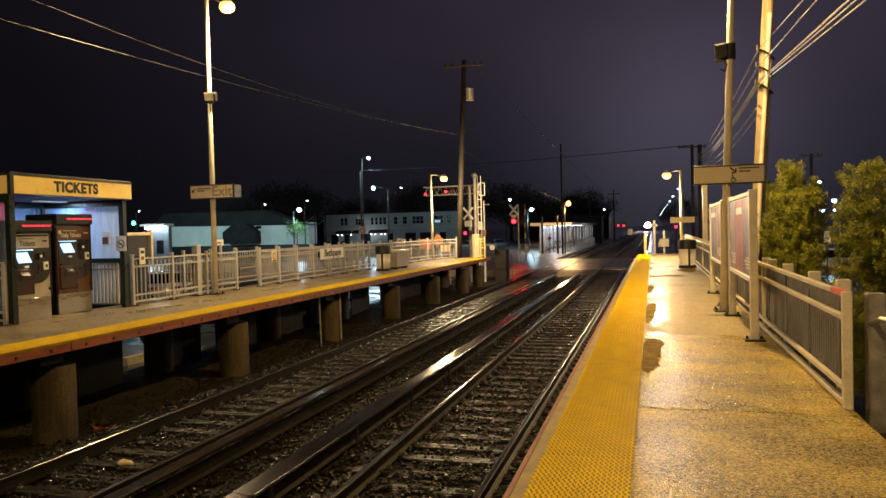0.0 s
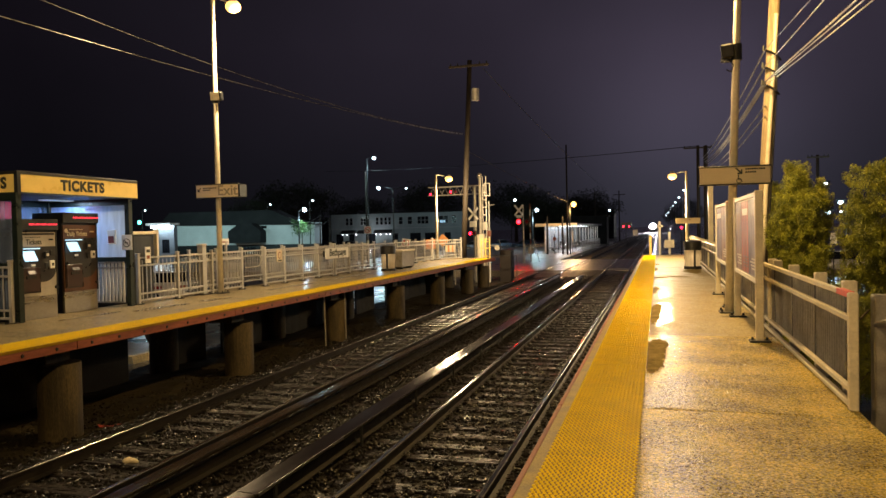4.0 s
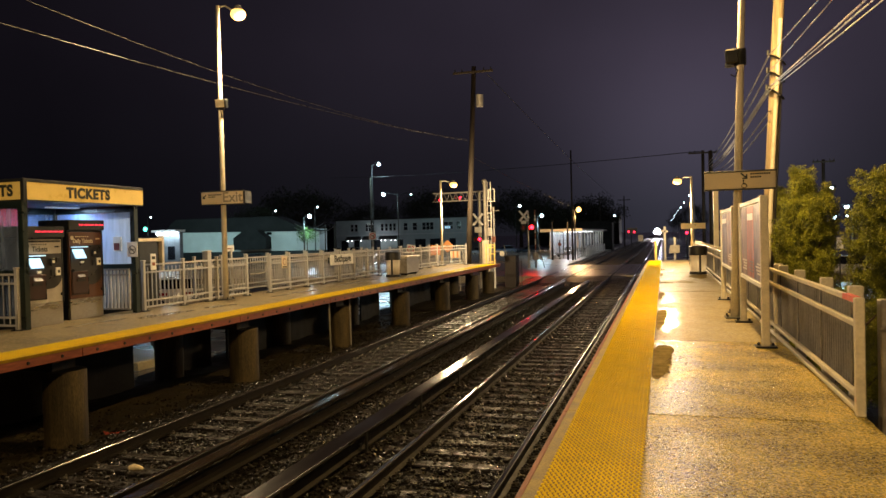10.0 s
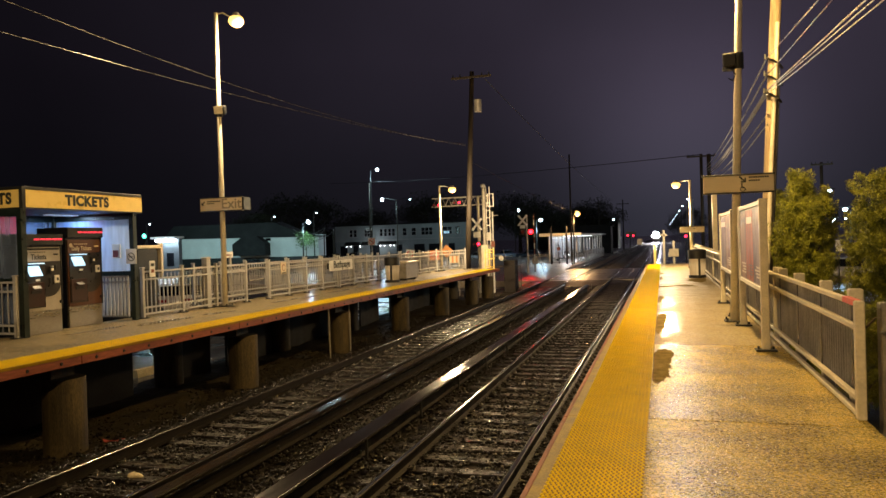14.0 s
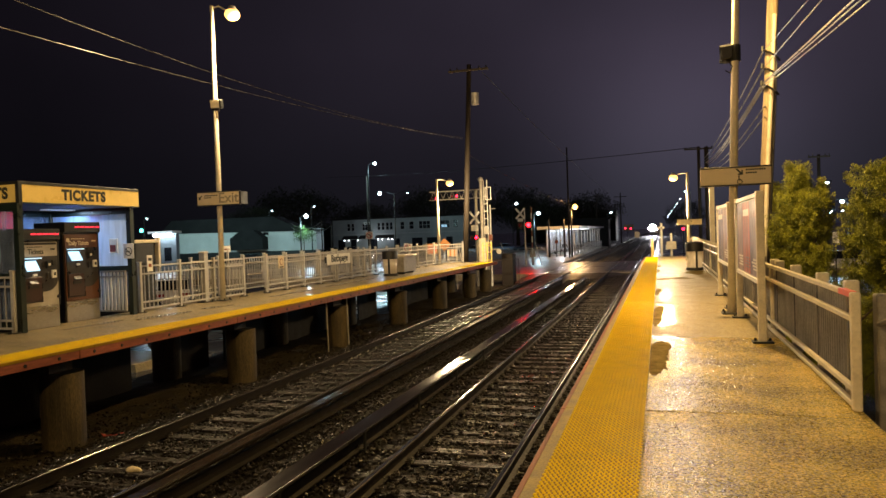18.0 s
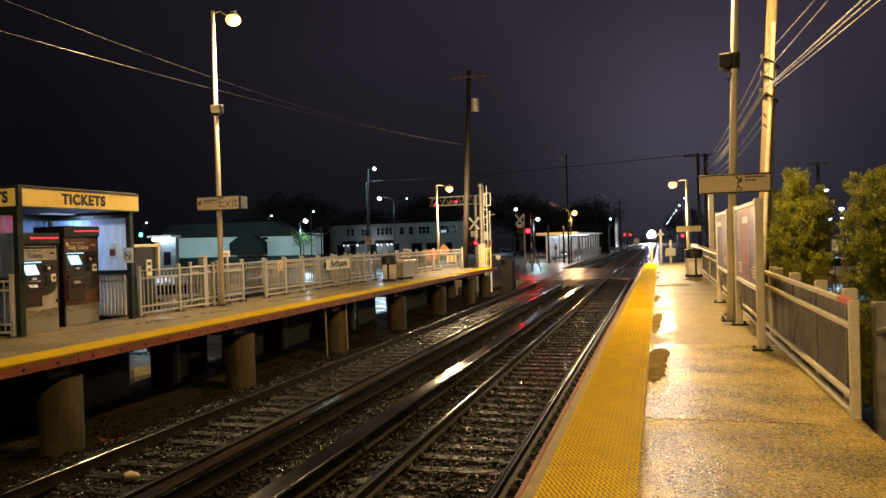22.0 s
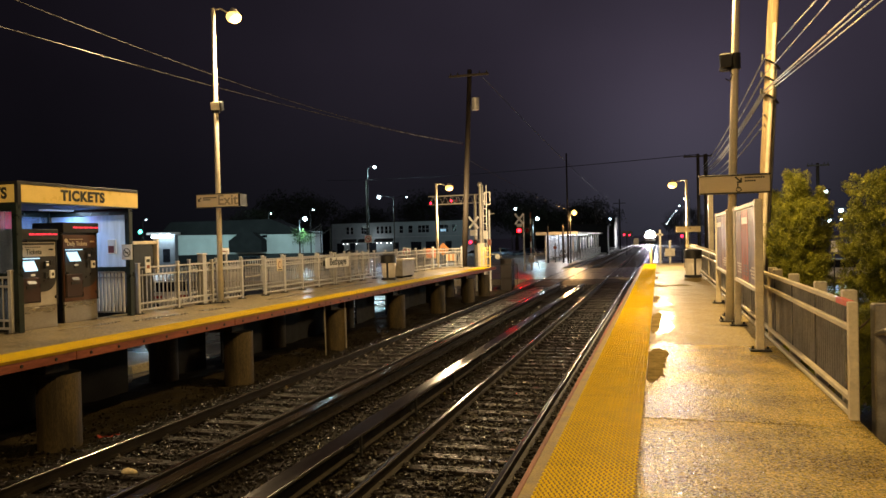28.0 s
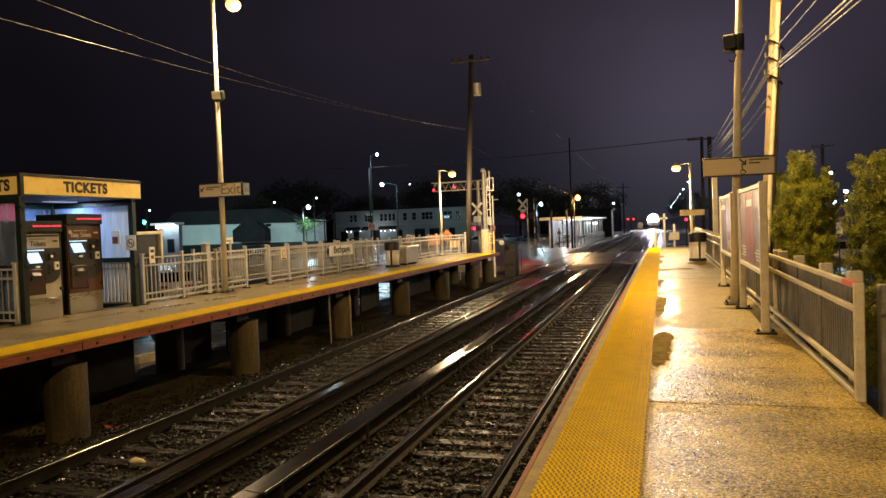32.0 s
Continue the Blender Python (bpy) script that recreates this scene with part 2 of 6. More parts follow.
RUST = mat("rail_rust", (0.009, 0.0065, 0.0045), 0.55, 0.1, 0.4, 6, 0.3, 40, spec=0.25)
TIE = mat("tie_wood", (0.0085, 0.006, 0.0038), 0.36, 0, 0.5, 5, 0.8, 22, 0.2, stretch=(0.5, 5, 3), rand=0.45, spec=0.3)
BALLAST = mat("ballast_stone", (0.0105, 0.0082, 0.0055), 0.36, 0, 0.6, 14, 0.6, 35, 0.2, spec=0.22)
GRAVELBED = mat("gravel_bed", (0.011, 0.009, 0.007), 0.75, 0, 0.5, 3, 1.0, 30, 0.2, dist=0.04, spec=0.2)
BOARD = mat("cover_board", (0.014, 0.012, 0.009), 0.15, 0, 0.35, 9, 0.12, 60, 0.06, stretch=(1, 0.06, 1), spec=0.2)
ASPHALT = mat("wet_asphalt", (0.04, 0.04, 0.043), 0.30, 0, 0.35, 0.6, 0.4, 30, 0.12, dist=0.010, spec=0.28)
PAINT = mat("cream_paint", (0.62, 0.56, 0.43), 0.42, 0, 0.14, 5, 0.08, 40)
GALV = mat("galvanised_steel", (0.42, 0.40, 0.36), 0.4, 0.55, 0.2, 7, 0.06, 60)
DARKMETAL = mat("dark_metal", (0.025, 0.027, 0.028), 0.4, 0.3, 0.25, 6, 0.08, 50)
GREENMETAL = mat("dark_green_metal", (0.012, 0.022, 0.02), 0.35, 0.2, 0.25, 6, 0.06, 50)
BLACK = mat("black_plastic", (0.012, 0.012, 0.013), 0.4, 0, 0.3, 6, 0.1, 60)
DARKWOOD = mat("dark_pole_wood", (0.024, 0.017, 0.010), 0.75, 0, 0.35, 4, 0.5, 20, stretch=(4, 4, 0.3))
WOODPOLE = mat("pole_wood", (0.40, 0.31, 0.19), 0.75, 0, 0.35, 4, 0.5, 20, stretch=(4, 4, 0.3))
WHITEPAINT = mat("white_paint", (0.72, 0.72, 0.70), 0.5, 0, 0.1, 4, 0.08, 40)
YELLOWSIGN = mat("yellow_sign_face", (0.80, 0.61, 0.19), 0.35, 0, 0.06, 3, 0.03, 40)
CREAMSIGN = mat("cream_sign_face", (0.62, 0.52, 0.34), 0.4, 0, 0.06, 3, 0.03, 40)
INK = mat("sign_ink", (0.015, 0.02, 0.016), 0.5, 0, 0.1, 3, 0)
# plate between the domes: worn dirt, plus the domes' shade put into its colour
TACTILE_DIRT_SHADE = mat("tactile_plate_worn_shaded", (0.26, 0.155, 0.0), 0.5, 0, 0.25, 3, 0.2, 60, 0.1, rand=0.06, spec=0.25)
GREYSLAT = mat("grey_windbreak_sheet", (0.62, 0.60, 0.57), 0.5, 0.0, 0.22, 3, 0.06, 40)
LEAF = mat("evergreen_leaf", (0.095, 0.125, 0.010), 0.6, 0, 0.5, 5.0, 0, 40, col2=(0.38, 0.40, 0.025))
DARKLEAF = mat("far_leaf", (0.03, 0.04, 0.018), 0.7, 0, 0.4, 0.6, 0, 10)
BARK = mat("bark", (0.08, 0.06, 0.04), 0.8, 0, 0.3, 6, 0.5, 20)
LAMPGLOW = glow("lamp_lens_lit", (1.0, 0.58, 0.15), 2.6)
SODGLOW = glow("sodium_lens_lit", (1.0, 0.50, 0.12), 6)
COOLGLOW = glow("cool_lens_lit", (0.70, 0.90, 1.0), 12)
REDGLOW = glow("red_lens_lit", (1.0, 0.006, 0.02), 26)
REDFLOOD = glow("red_crossing_lens_lit", (1.0, 0.0006, 0.0012), 300)
REDDIM = mat("red_lens_unlit", (0.16, 0.006, 0.01), 0.25, 0, 0.1, 5, 0)
LEDRED = glow("led_red", (1.0, 0.04, 0.08), 1.6)
SCREEN = glow("screen_lit", (0.5, 0.78, 1.0), 1.2)


# ---- building tools ----
def box(bm, cx, cy, cz, sx, sy, sz, bev=0.0, rot=None):
    m = Matrix.Translation((cx, cy, cz)) @ (rot.to_4x4() if rot else Matrix()) @ Matrix.Diagonal((sx, sy, sz, 1))
    g = bmesh.ops.create_cube(bm, size=1, matrix=m)
    if bev:
        es = list({e for v in g["verts"] for e in v.link_edges})
        bmesh.ops.bevel(bm, geom=es, offset=bev, segments=1, affect="EDGES", profile=0.5)


def span(bm, x0, y0, z0, x1, y1, z1, bev=0.0):
    box(bm, (x0 + x1) / 2, (y0 + y1) / 2, (z0 + z1) / 2, abs(x1 - x0), abs(y1 - y0), abs(z1 - z0), bev)


def cyl(bm, p0, p1, r0, r1=None, seg=12):
    p0, p1 = Vector(p0), Vector(p1)
    d = p1 - p0
    q = d.to_track_quat("Z", "Y").to_matrix().to_4x4()
    bmesh.ops.create_cone(bm, cap_ends=True, segments=seg, radius1=r0, radius2=r0 if r1 is None else r1, depth=d.length,
                          matrix=Matrix.Translation((p0 + p1) / 2) @ q)


def tube(bm, pts, r, seg=8):
    pts = [Vector(p) for p in pts]
    rings = []
    for i, p in enumerate(pts):
        t = (pts[min(i + 1, len(pts) - 1)] - pts[max(i - 1, 0)]).normalized()
        side = t.cross(Vector((0, 0, 1)))
        if side.length < 1e-3:
            side = t.cross(Vector((1, 0, 0)))
        side.normalize()
        up = side.cross(t)
        rings.append([bm.verts.new(p + (side * math.cos(a) + up * math.sin(a)) * r)
                      for a in (2 * math.pi * k / seg for k in range(seg))])
    for a, b in zip(rings, rings[1:]):
        for k in range(seg):
            bm.faces.new((a[k], a[(k + 1) % seg], b[(k + 1) % seg], b[k]))
    bm.faces.new(rings[0][::-1])
    bm.faces.new(rings[-1])


def prism(bm, prof, y0, y1, axis="y"):
    """A profile (x, z) drawn out along y, or (y, z) along x."""
    put = (lambda a, b, c: (a, c, b)) if axis == "y" else (lambda a, b, c: (c, a, b))
    lo = [bm.verts.new(put(a, b, y0)) for a, b in prof]
    hi = [bm.verts.new(put(a, b, y1)) for a, b in prof]
    k = len(prof)
    for i in range(k):
        bm.faces.new((lo[i], lo[(i + 1) % k], hi[(i + 1) % k], hi[i]))
    bm.faces.new(lo[::-1])
    bm.faces.new(hi)
    bmesh.ops.recalc_face_normals(bm, faces=bm.faces)


def disc(bm, c, normal, r, thick=0.02, seg=20):
    n = Vector(normal).normalized() * thick
    cyl(bm, Vector(c) - n / 2, Vector(c) + n / 2, r, r, seg)


def mesh_of(name, bm, material, smooth=False):
    me = bpy.data.meshes.new(name)
    bm.to_mesh(me)
    bm.free()
    me.materials.append(material)
    if smooth:
        me.shade_smooth()
    return me


def part(name, bm, material, parent=None, label="", smooth=False):
    ob = new(name, mesh_of(name, bm, material, smooth))
    ob.parent = parent
    if label:
        ob["label"] = label
    return ob


def piece(name, me, parent, m):
    ob = new(name, me)
    ob.parent = parent
    ob.matrix_basis = m
    return ob


def thing(name, label, category, x=0.0, y=0.0, z=0.0, rz=0.0, group="", kind=""):
    e = new(name)
    e.matrix_basis = pose(x, y, z, 0, 0, rz)
    return tagged(e, label, category, group, kind)


def B():
    return bmesh.new()


def boxpart(name, dims, material, parent, bev=0.0, label=""):
    b = B()
    span(b, *dims, bev)
    return part(name, b, material, parent, label)


def words(name, text, size, m, material, parent, label="", extrude=0.002, squeeze=1.0, bold=0.0, spacing=1.0):
    """Lettering as a mesh, lying in the pose m's xy plane, centred."""
    c = bpy.data.curves.new(name, "FONT")
    c.body, c.size, c.align_x, c.align_y, c.extrude = text, size, "CENTER", "CENTER", extrude
    c.offset, c.space_character = bold, spacing
    tmp = new(name, c)
    me = bpy.data.meshes.new_from_object(tmp.evaluated_get(bpy.context.evaluated_depsgraph_get()))
    bpy.data.objects.remove(tmp)
    me.materials.clear()
    me.materials.append(material)
    ob = new(name, me)
    ob.parent = parent
    ob.matrix_basis = m @ Matrix.Diagonal((squeeze, 1, 1, 1))
    if label:
        ob["label"] = label
    return ob


FACE_CAM = pose(0, 0, 0, 90, 0, 0)        # writing that faces -y
FACE_RIGHT = pose(0, 0, 0, 90, 0, 90)     # writing that faces +x

# ---- setting: ground, road, track bed ----
RAIL = -1.25                      # rail tops; platform tops are at 0
g = B()
bmesh.ops.create_grid(g, x_segments=1, y_segments=1, size=2500, matrix=Matrix.Translation((0, 900, -1.7)))
tagged(part("ground", g, ASPHALT), "wet dark asphalt ground of the station surroundings", "ground", kind="structure")

g = B()
prism(g, [(-9.0, -1.72), (-8.4, -1.53), (-7.9, -1.465), (-1.7, -1.465), (-1.2, -1.53), (-0.7, -1.72)], -12, 49.5)
prism(g, [(-9.0, -1.72), (-8.4, -1.53), (-7.9, -1.465), (-1.7, -1.465), (-1.2, -1.53), (-0.7, -1.72)], 66.0, 700)
tagged(part("track_bed", g, GRAVELBED), "dark wet ballast bed under two railway tracks", "track bed", kind="structure")

g = B()
span(g, -90, 49.5, -1.75, 60, 66.0, -1.29)
tagged(part("road", g, WETPAVE), "wet asphalt road over the level crossing", "road", kind="structure")
g = B()
span(g, -30, 66.0, -1.75, -8.7, 150, -1.33, 0.02)
tagged(part("pavement", g, WETPAVE), "wet concrete low platform and pavement past the crossing", "pavement", kind="structure")
g = B()
ring = [(-8.5, 45.5), (-5.0, 47.5), (-0.8, 51.5), (-0.8, 65.8), (-8.5, 65.8)]
low, top = [g.verts.new((x, y - (2.2 if y < 60 else 0), -1.48)) for x, y in ring], [g.verts.new((x, y, -1.296)) for x, y in ring]
for k in range(5):
    g.faces.new((low[k], low[(k + 1) % 5], top[(k + 1) % 5], top[k]))
g.faces.new(top)
DECK = mat("crossing_asphalt", (0.06, 0.05, 0.042), 0.5, 0, 0.4, 0.9, 0.9, 14, 0.16, dist=0.018, spec=0.25, coat=0.14, fine_var=0.4, coat_rough=0.3)
PANEL = mat("crossing_timber", (0.045, 0.036, 0.026), 0.34, 0, 0.4, 2.5, 0.5, 24, 0.12, stretch=(1, 0.3, 1), rand=0.3, coat=0.22, coat_rough=0.28)
crossing = tagged(part("crossing_deck", g, DECK), "wet grade crossing deck between and beside the rails", "crossing deck", kind="structure")
panel_mesh = {}
for w in (0.32, 0.45):
    g = B()
    box(g, 0, 0, 0, w - 0.012, 2.40, 0.07, 0.008)
    panel_mesh[w] = mesh_of("timber_panel", g, PANEL)
wonk = random.Random(5)
for cx in (-2.60, -6.74):
    for x, w in ((-0.50, 0.45), (-0.02, 0.45), (0.46, 0.45), (-1.0, 0.32), (1.0, 0.32)):
        for k in range(8):
            y = 47.6 + k * 2.42
            if y > 65 or y - 1.2 < 47.5 + max(0, cx + x + 5.0) * 0.95:
                continue
            piece("timber_panel", panel_mesh[w], crossing, pose(cx + x, y, -1.292 + wonk.uniform(-0.004, 0.006), wonk.uniform(-0.25, 0.25), wonk.uniform(-0.5, 0.5), 0))

# rails, ties, third rails
HEADW = 0.036
RAILPROF = [(-0.07, -0.17), (0.07, -0.17), (0.07, -0.157), (0.012, -0.135), (0.009, -0.045), (HEADW, -0.035), (HEADW, -0.006),
            (0.026, 0), (-0.026, 0), (-HEADW, -0.006), (-HEADW, -0.035), (-0.009, -0.045), (-0.012, -0.135), (-0.07, -0.157)]
g = B()
box(g, 0, 0, 0, 2.6, 0.22, 0.16, 0.012)
tie_mesh = mesh_of("tie", g, TIE)
g = B()
box(g, 0, 0, 0, 0.30, 0.19, 0.018, 0.004)
for sx, sy in ((-0.1, 0.06), (0.1, -0.06), (-0.1, -0.06), (0.1, 0.06)):
    cyl(g, (sx, sy, 0), (sx, sy, 0.03), 0.014, 0.012, 6)
    box(g, sx * 0.8, sy, 0.02, 0.05, 0.025, 0.012)
plate_mesh = mesh_of("tie_plate", g, RUST)
g = B()
box(g, 0, 0, 0, 0.07, 0.05, 0.03, 0.006)
cyl(g, (0.01, 0, 0.01), (0.01, 0, 0.045), 0.016, 0.013, 6)
clip_mesh = mesh_of("rail_clip", g, mat("wet_clip_steel", (0.16, 0.15, 0.13), 0.3, 0.7, 0.3, 20, 0.1, 60))


def track(name, cx, third, label):
    """One track on its ties, with its covered third rail on the side of third (metres from the middle)."""
    tr = thing(name, label, "railway track", cx, 0, RAIL)
    for s in (-0.755, 0.755):
        b = B()
        prism(b, [(x + s, z) for x, z in RAILPROF], -12, 700)
        part("rail", b, RUST, tr, "rusty running rail")
        b = B()
        prism(b, [(s - 0.025, 0.0005), (s + 0.025, 0.0005), (s + 0.019, 0.0035), (s - 0.019, 0.0035)], -12, 700)
        part("rail_head", b, STEEL, tr, "polished wet rail head")
    rnd = random.Random(int(-cx * 10))
    y = 1.6 - 0.533 * 24
    while y < 49.2:
        piece("tie", tie_mesh, tr, pose(rnd.uniform(-0.04, 0.04), y + rnd.uniform(-0.03, 0.03), -0.253 + rnd.uniform(-0.012, 0.012),
                                        0, rnd.uniform(-0.4, 0.4), rnd.uniform(-1.2, 1.2)))
        if y < 26:
            for s in (-0.755, 0.755):
                piece("tie_plate", plate_mesh, tr, pose(s, y, -0.171))
                for k in (-0.115, 0.115):
                    piece("rail_clip", clip_mesh, tr, pose(s + k, y, -0.15, 0, 0, 0 if k > 0 else 180))
        y += 0.533
    b = B()
    y = 66.3
    while y < 240:
        box(b, 0, y, -0.253, 2.6, 0.22, 0.16)
        y += 0.533
    tagged(part("tie_bed", b, TIE, tr, "far wet wooden ties"), kind="stuff")
    s = third
    b = B()
    prism(b, [(s + x, z + 0.02) for x, z in RAILPROF], -12, 41.4)
    part("third_rail", b, RUST, tr, "third rail under its cover board")
    for i in range(12):
        y0 = -11 + i * 4.4
        b = B()
        sl = 0.01 if third < 0 else -0.01
        hw = 0.115
        prism(b, [(s - hw, 0.098 + sl), (s + hw, 0.098 - sl), (s + hw, 0.128 - sl), (s + hw - 0.012, 0.14 - sl), (s - hw + 0.012, 0.14 + sl), (s - hw, 0.128 + sl)], y0, y0 + 4.38)
        part("cover_board", b, BOARD, tr, "worn wet protection board")
        b = B()
        e = s - hw - 0.004 if third > 0 else s + hw + 0.004
        prism(b, [(e - 0.006, 0.085), (e + 0.006, 0.085), (e + 0.006, 0.122), (e - 0.006, 0.122)], y0 + 0.05, y0 + 4.3)
        part("edge_strip", b, STEEL, tr, "worn steel strip along the board")
    ins = B()
    cyl(ins, (0, 0, -0.17), (0, 0, -0.07), 0.05, 0.035, 8)
    span(ins, -0.13, -0.025, -0.2, -0.10, 0.025, 0.10)
    im = mesh_of("bracket", ins, DARKMETAL)
    for i in range(18):
        piece("bracket", im, tr, pose(s, 2.2 + i * 2.4, 0, 0, 0, 0 if third > 0 else 180))
    return tr


NEAR, FAR = -2.60, -6.74
track("track", NEAR, -1.55, "nearer railway track with dark ties and polished wet rails")
track("track", FAR, 1.30, "farther railway track with dark ties and polished wet rails")

# loose ballast stones
rs = np.random.RandomState(3)


def stones(name, n, x0, x1, y0, y1, size, label, z0=-1.442, power=1.6, slope=0.0):
    ico = B()
    bmesh.ops.create_icosphere(ico, subdivisions=1, radius=1)
    iv = np.array([v.co[:] for v in ico.verts])
    fi = np.array([[v.index for v in f.verts] for f in ico.faces])
    ico.free()
    px = rs.uniform(x0, x1, n)
    py = y0 + (y1 - y0) * rs.uniform(0, 1, n) ** power
    sc = size * rs.uniform(0.55, 1.35, (n, 1)) * rs.uniform(0.7, 1.25, (n, 3))
    a = rs.uniform(0, 6.28, n)
    v = iv[None] * (1 + rs.uniform(-0.22, 0.22, (n, len(iv), 1))) * sc[:, None, :]
    c, s = np.cos(a)[:, None], np.sin(a)[:, None]
    vx, vy = v[..., 0] * c - v[..., 1] * s, v[..., 0] * s + v[..., 1] * c
    pz = z0 + rs.uniform(-0.012, 0.02, n) + np.where(px > -4.4, 0.006, 0) + slope * (px - x0)
    v = np.stack([vx + px[:, None], vy + py[:, None], v[..., 2] * 0.75 + pz[:, None]], -1).reshape(-1, 3)
    f = (fi[None] + (np.arange(n) * len(iv))[:, None, None]).reshape(-1, 3)
    me = bpy.data.meshes.new(name)
    me.from_pydata(v.tolist(), [], f.tolist())
    me.materials.append(BALLAST)
    return tagged(new(name, me), label, "ballast", kind="stuff")


stones("ballast", 30000, -8.4, -1.05, 3.2, 34, 0.034, "loose wet crushed stone ballast round the ties")


# ---- platforms ----
def tile_mesh(length, sx, sy, seg, width=0.60, lip=0.0):
    b = B()
    if lip:
        prism(b, [(0, 0), (width - 0.014, 0), (width - 0.014, -lip), (width, -lip), (width, 0.008), (0, 0.008)], 0, length - 0.006)
    else:
        span(b, 0, 0, 0, width, length - 0.006, 0.008)
    base = len(b.faces)
    n, m = int(width / sx), int(length / sy)
    for i in range(n):
        for j in range(m):
            x, y = (i + 0.30 + 0.4 * (j % 2)) * width / n, (j + 0.5) * (length - 0.006) / m
            lo = [b.verts.new((x + 0.0128 * math.cos(2 * math.pi * k / seg), y + 0.0128 * math.sin(2 * math.pi * k / seg), 0.0081)) for k in range(seg)]
            hi = [b.verts.new((x + 0.0088 * math.cos(2 * math.pi * k / seg), y + 0.0088 * math.sin(2 * math.pi * k / seg), 0.0165)) for k in range(seg)]
            for k in range(seg):
                b.faces.new((lo[k], lo[(k + 1) % seg], hi[(k + 1) % seg], hi[k]))
            b.faces.new(hi)
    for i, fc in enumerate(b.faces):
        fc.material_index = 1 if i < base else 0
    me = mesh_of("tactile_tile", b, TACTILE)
    me.materials.append(TACTILE_DIRT_SHADE)
    return me


TILE = 1.11
tile_near, tile_far = tile_mesh(TILE, 0.033, 0.037, 6), tile_mesh(TILE, 0.0375, 0.05, 4)
lip_near, lip_far = tile_mesh(TILE, 0.045, 0.05, 6, 0.675, 0.032), tile_mesh(TILE, 0.05, 0.06, 4, 0.675, 0.032)

plat = thing("platform_1", "high concrete platform with a yellow tactile edge, wet with rain", "platform", kind="structure")
SLAB = 4.43
TILT = random.Random(12)


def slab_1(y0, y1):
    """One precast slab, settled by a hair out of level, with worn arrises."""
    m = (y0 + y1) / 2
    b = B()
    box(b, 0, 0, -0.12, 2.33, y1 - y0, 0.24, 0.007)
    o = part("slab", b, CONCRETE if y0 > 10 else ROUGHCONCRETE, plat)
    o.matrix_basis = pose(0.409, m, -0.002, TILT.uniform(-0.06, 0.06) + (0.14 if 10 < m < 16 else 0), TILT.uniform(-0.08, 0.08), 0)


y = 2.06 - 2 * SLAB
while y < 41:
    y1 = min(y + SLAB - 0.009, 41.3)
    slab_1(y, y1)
    boxpart("slab_edge", (-0.84, y, -0.24, -0.7575, y1, -0.001), EDGECONCRETE, plat, 0.004, "worn ochre slab edge")
    boxpart("edge_board", (-0.885, y, -0.27, -0.844, y1, -0.012), REDBOARD, plat, 0.006, "red rubbing board")
    y += SLAB
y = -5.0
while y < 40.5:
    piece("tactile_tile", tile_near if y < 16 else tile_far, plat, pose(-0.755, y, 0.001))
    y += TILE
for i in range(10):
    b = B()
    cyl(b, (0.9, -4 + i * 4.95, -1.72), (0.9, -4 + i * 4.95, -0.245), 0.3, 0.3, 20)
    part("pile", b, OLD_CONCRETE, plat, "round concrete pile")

plat2 = thing("platform_2", "opposite high concrete platform on round piles with a yellow tactile edge", "platform", kind="structure")
EDGE2 = -8.78
y = 9.25 - 4 * SLAB
bolt = B()
cyl(bolt, (0, 0, 0), (0.012, 0, 0), 0.028, 0.024, 8)
bolt_mesh = mesh_of("bolt", bolt, DARKMETAL)
while y < 39:
    y1 = min(y + SLAB - 0.012, 39.7)
    boxpart("slab", (-12.1, y, -0.17, EDGE2, y1, 0), SOAKED, plat2, 0.006)
    boxpart("edge_board", (EDGE2 + 0.004, y, -0.168, EDGE2 + 0.05, y1, -0.003), REDBOARD, plat2, 0.006, "red rubbing board with dark bolts")
    yy = y + 0.3
    while yy < y1 and y > 0:
        piece("bolt", bolt_mesh, plat2, pose(EDGE2 + 0.05, yy, -0.10))
        yy += 0.62
    y += SLAB
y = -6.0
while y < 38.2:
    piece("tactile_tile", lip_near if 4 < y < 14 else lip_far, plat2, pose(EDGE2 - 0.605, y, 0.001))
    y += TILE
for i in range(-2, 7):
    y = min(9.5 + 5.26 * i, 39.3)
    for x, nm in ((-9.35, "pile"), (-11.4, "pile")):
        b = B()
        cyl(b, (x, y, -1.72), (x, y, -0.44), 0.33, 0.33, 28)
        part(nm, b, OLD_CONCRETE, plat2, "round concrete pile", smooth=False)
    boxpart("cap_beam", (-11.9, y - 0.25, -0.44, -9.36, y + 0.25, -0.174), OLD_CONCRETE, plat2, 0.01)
g = B()
rows_ = []
for iy in range(150):
    y = -10 + iy * 0.38
    row = []
    for ix in range(17):
        x = -12.7 + ix * 0.262
        edge = min(1, ix / 2, (16 - ix) / 2)
        lump = noise.noise(Vector((x * 1.3, y * 0.8, 3))) * 0.09 + noise.noise(Vector((x * 4, y * 3.5, 8))) * 0.035
        row.append(g.verts.new((x, y, -1.75 + edge * (0.10 + lump))))
    rows_.append(row)
for ra, rb in zip(rows_, rows_[1:]):
    for k in range(16):
        g.faces.new((ra[k], ra[k + 1], rb[k + 1], rb[k]))
SOIL = mat("bare_soil", (0.026, 0.020, 0.010), 0.7, 0, 0.5, 2.5, 1.0, 22, 0.15, dist=0.04, spec=0.25)
tagged(part("soil_strip", g, SOIL), "dark bare soil under the opposite platform", "soil", kind="structure")
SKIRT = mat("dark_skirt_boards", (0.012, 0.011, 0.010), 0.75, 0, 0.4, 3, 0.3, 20)
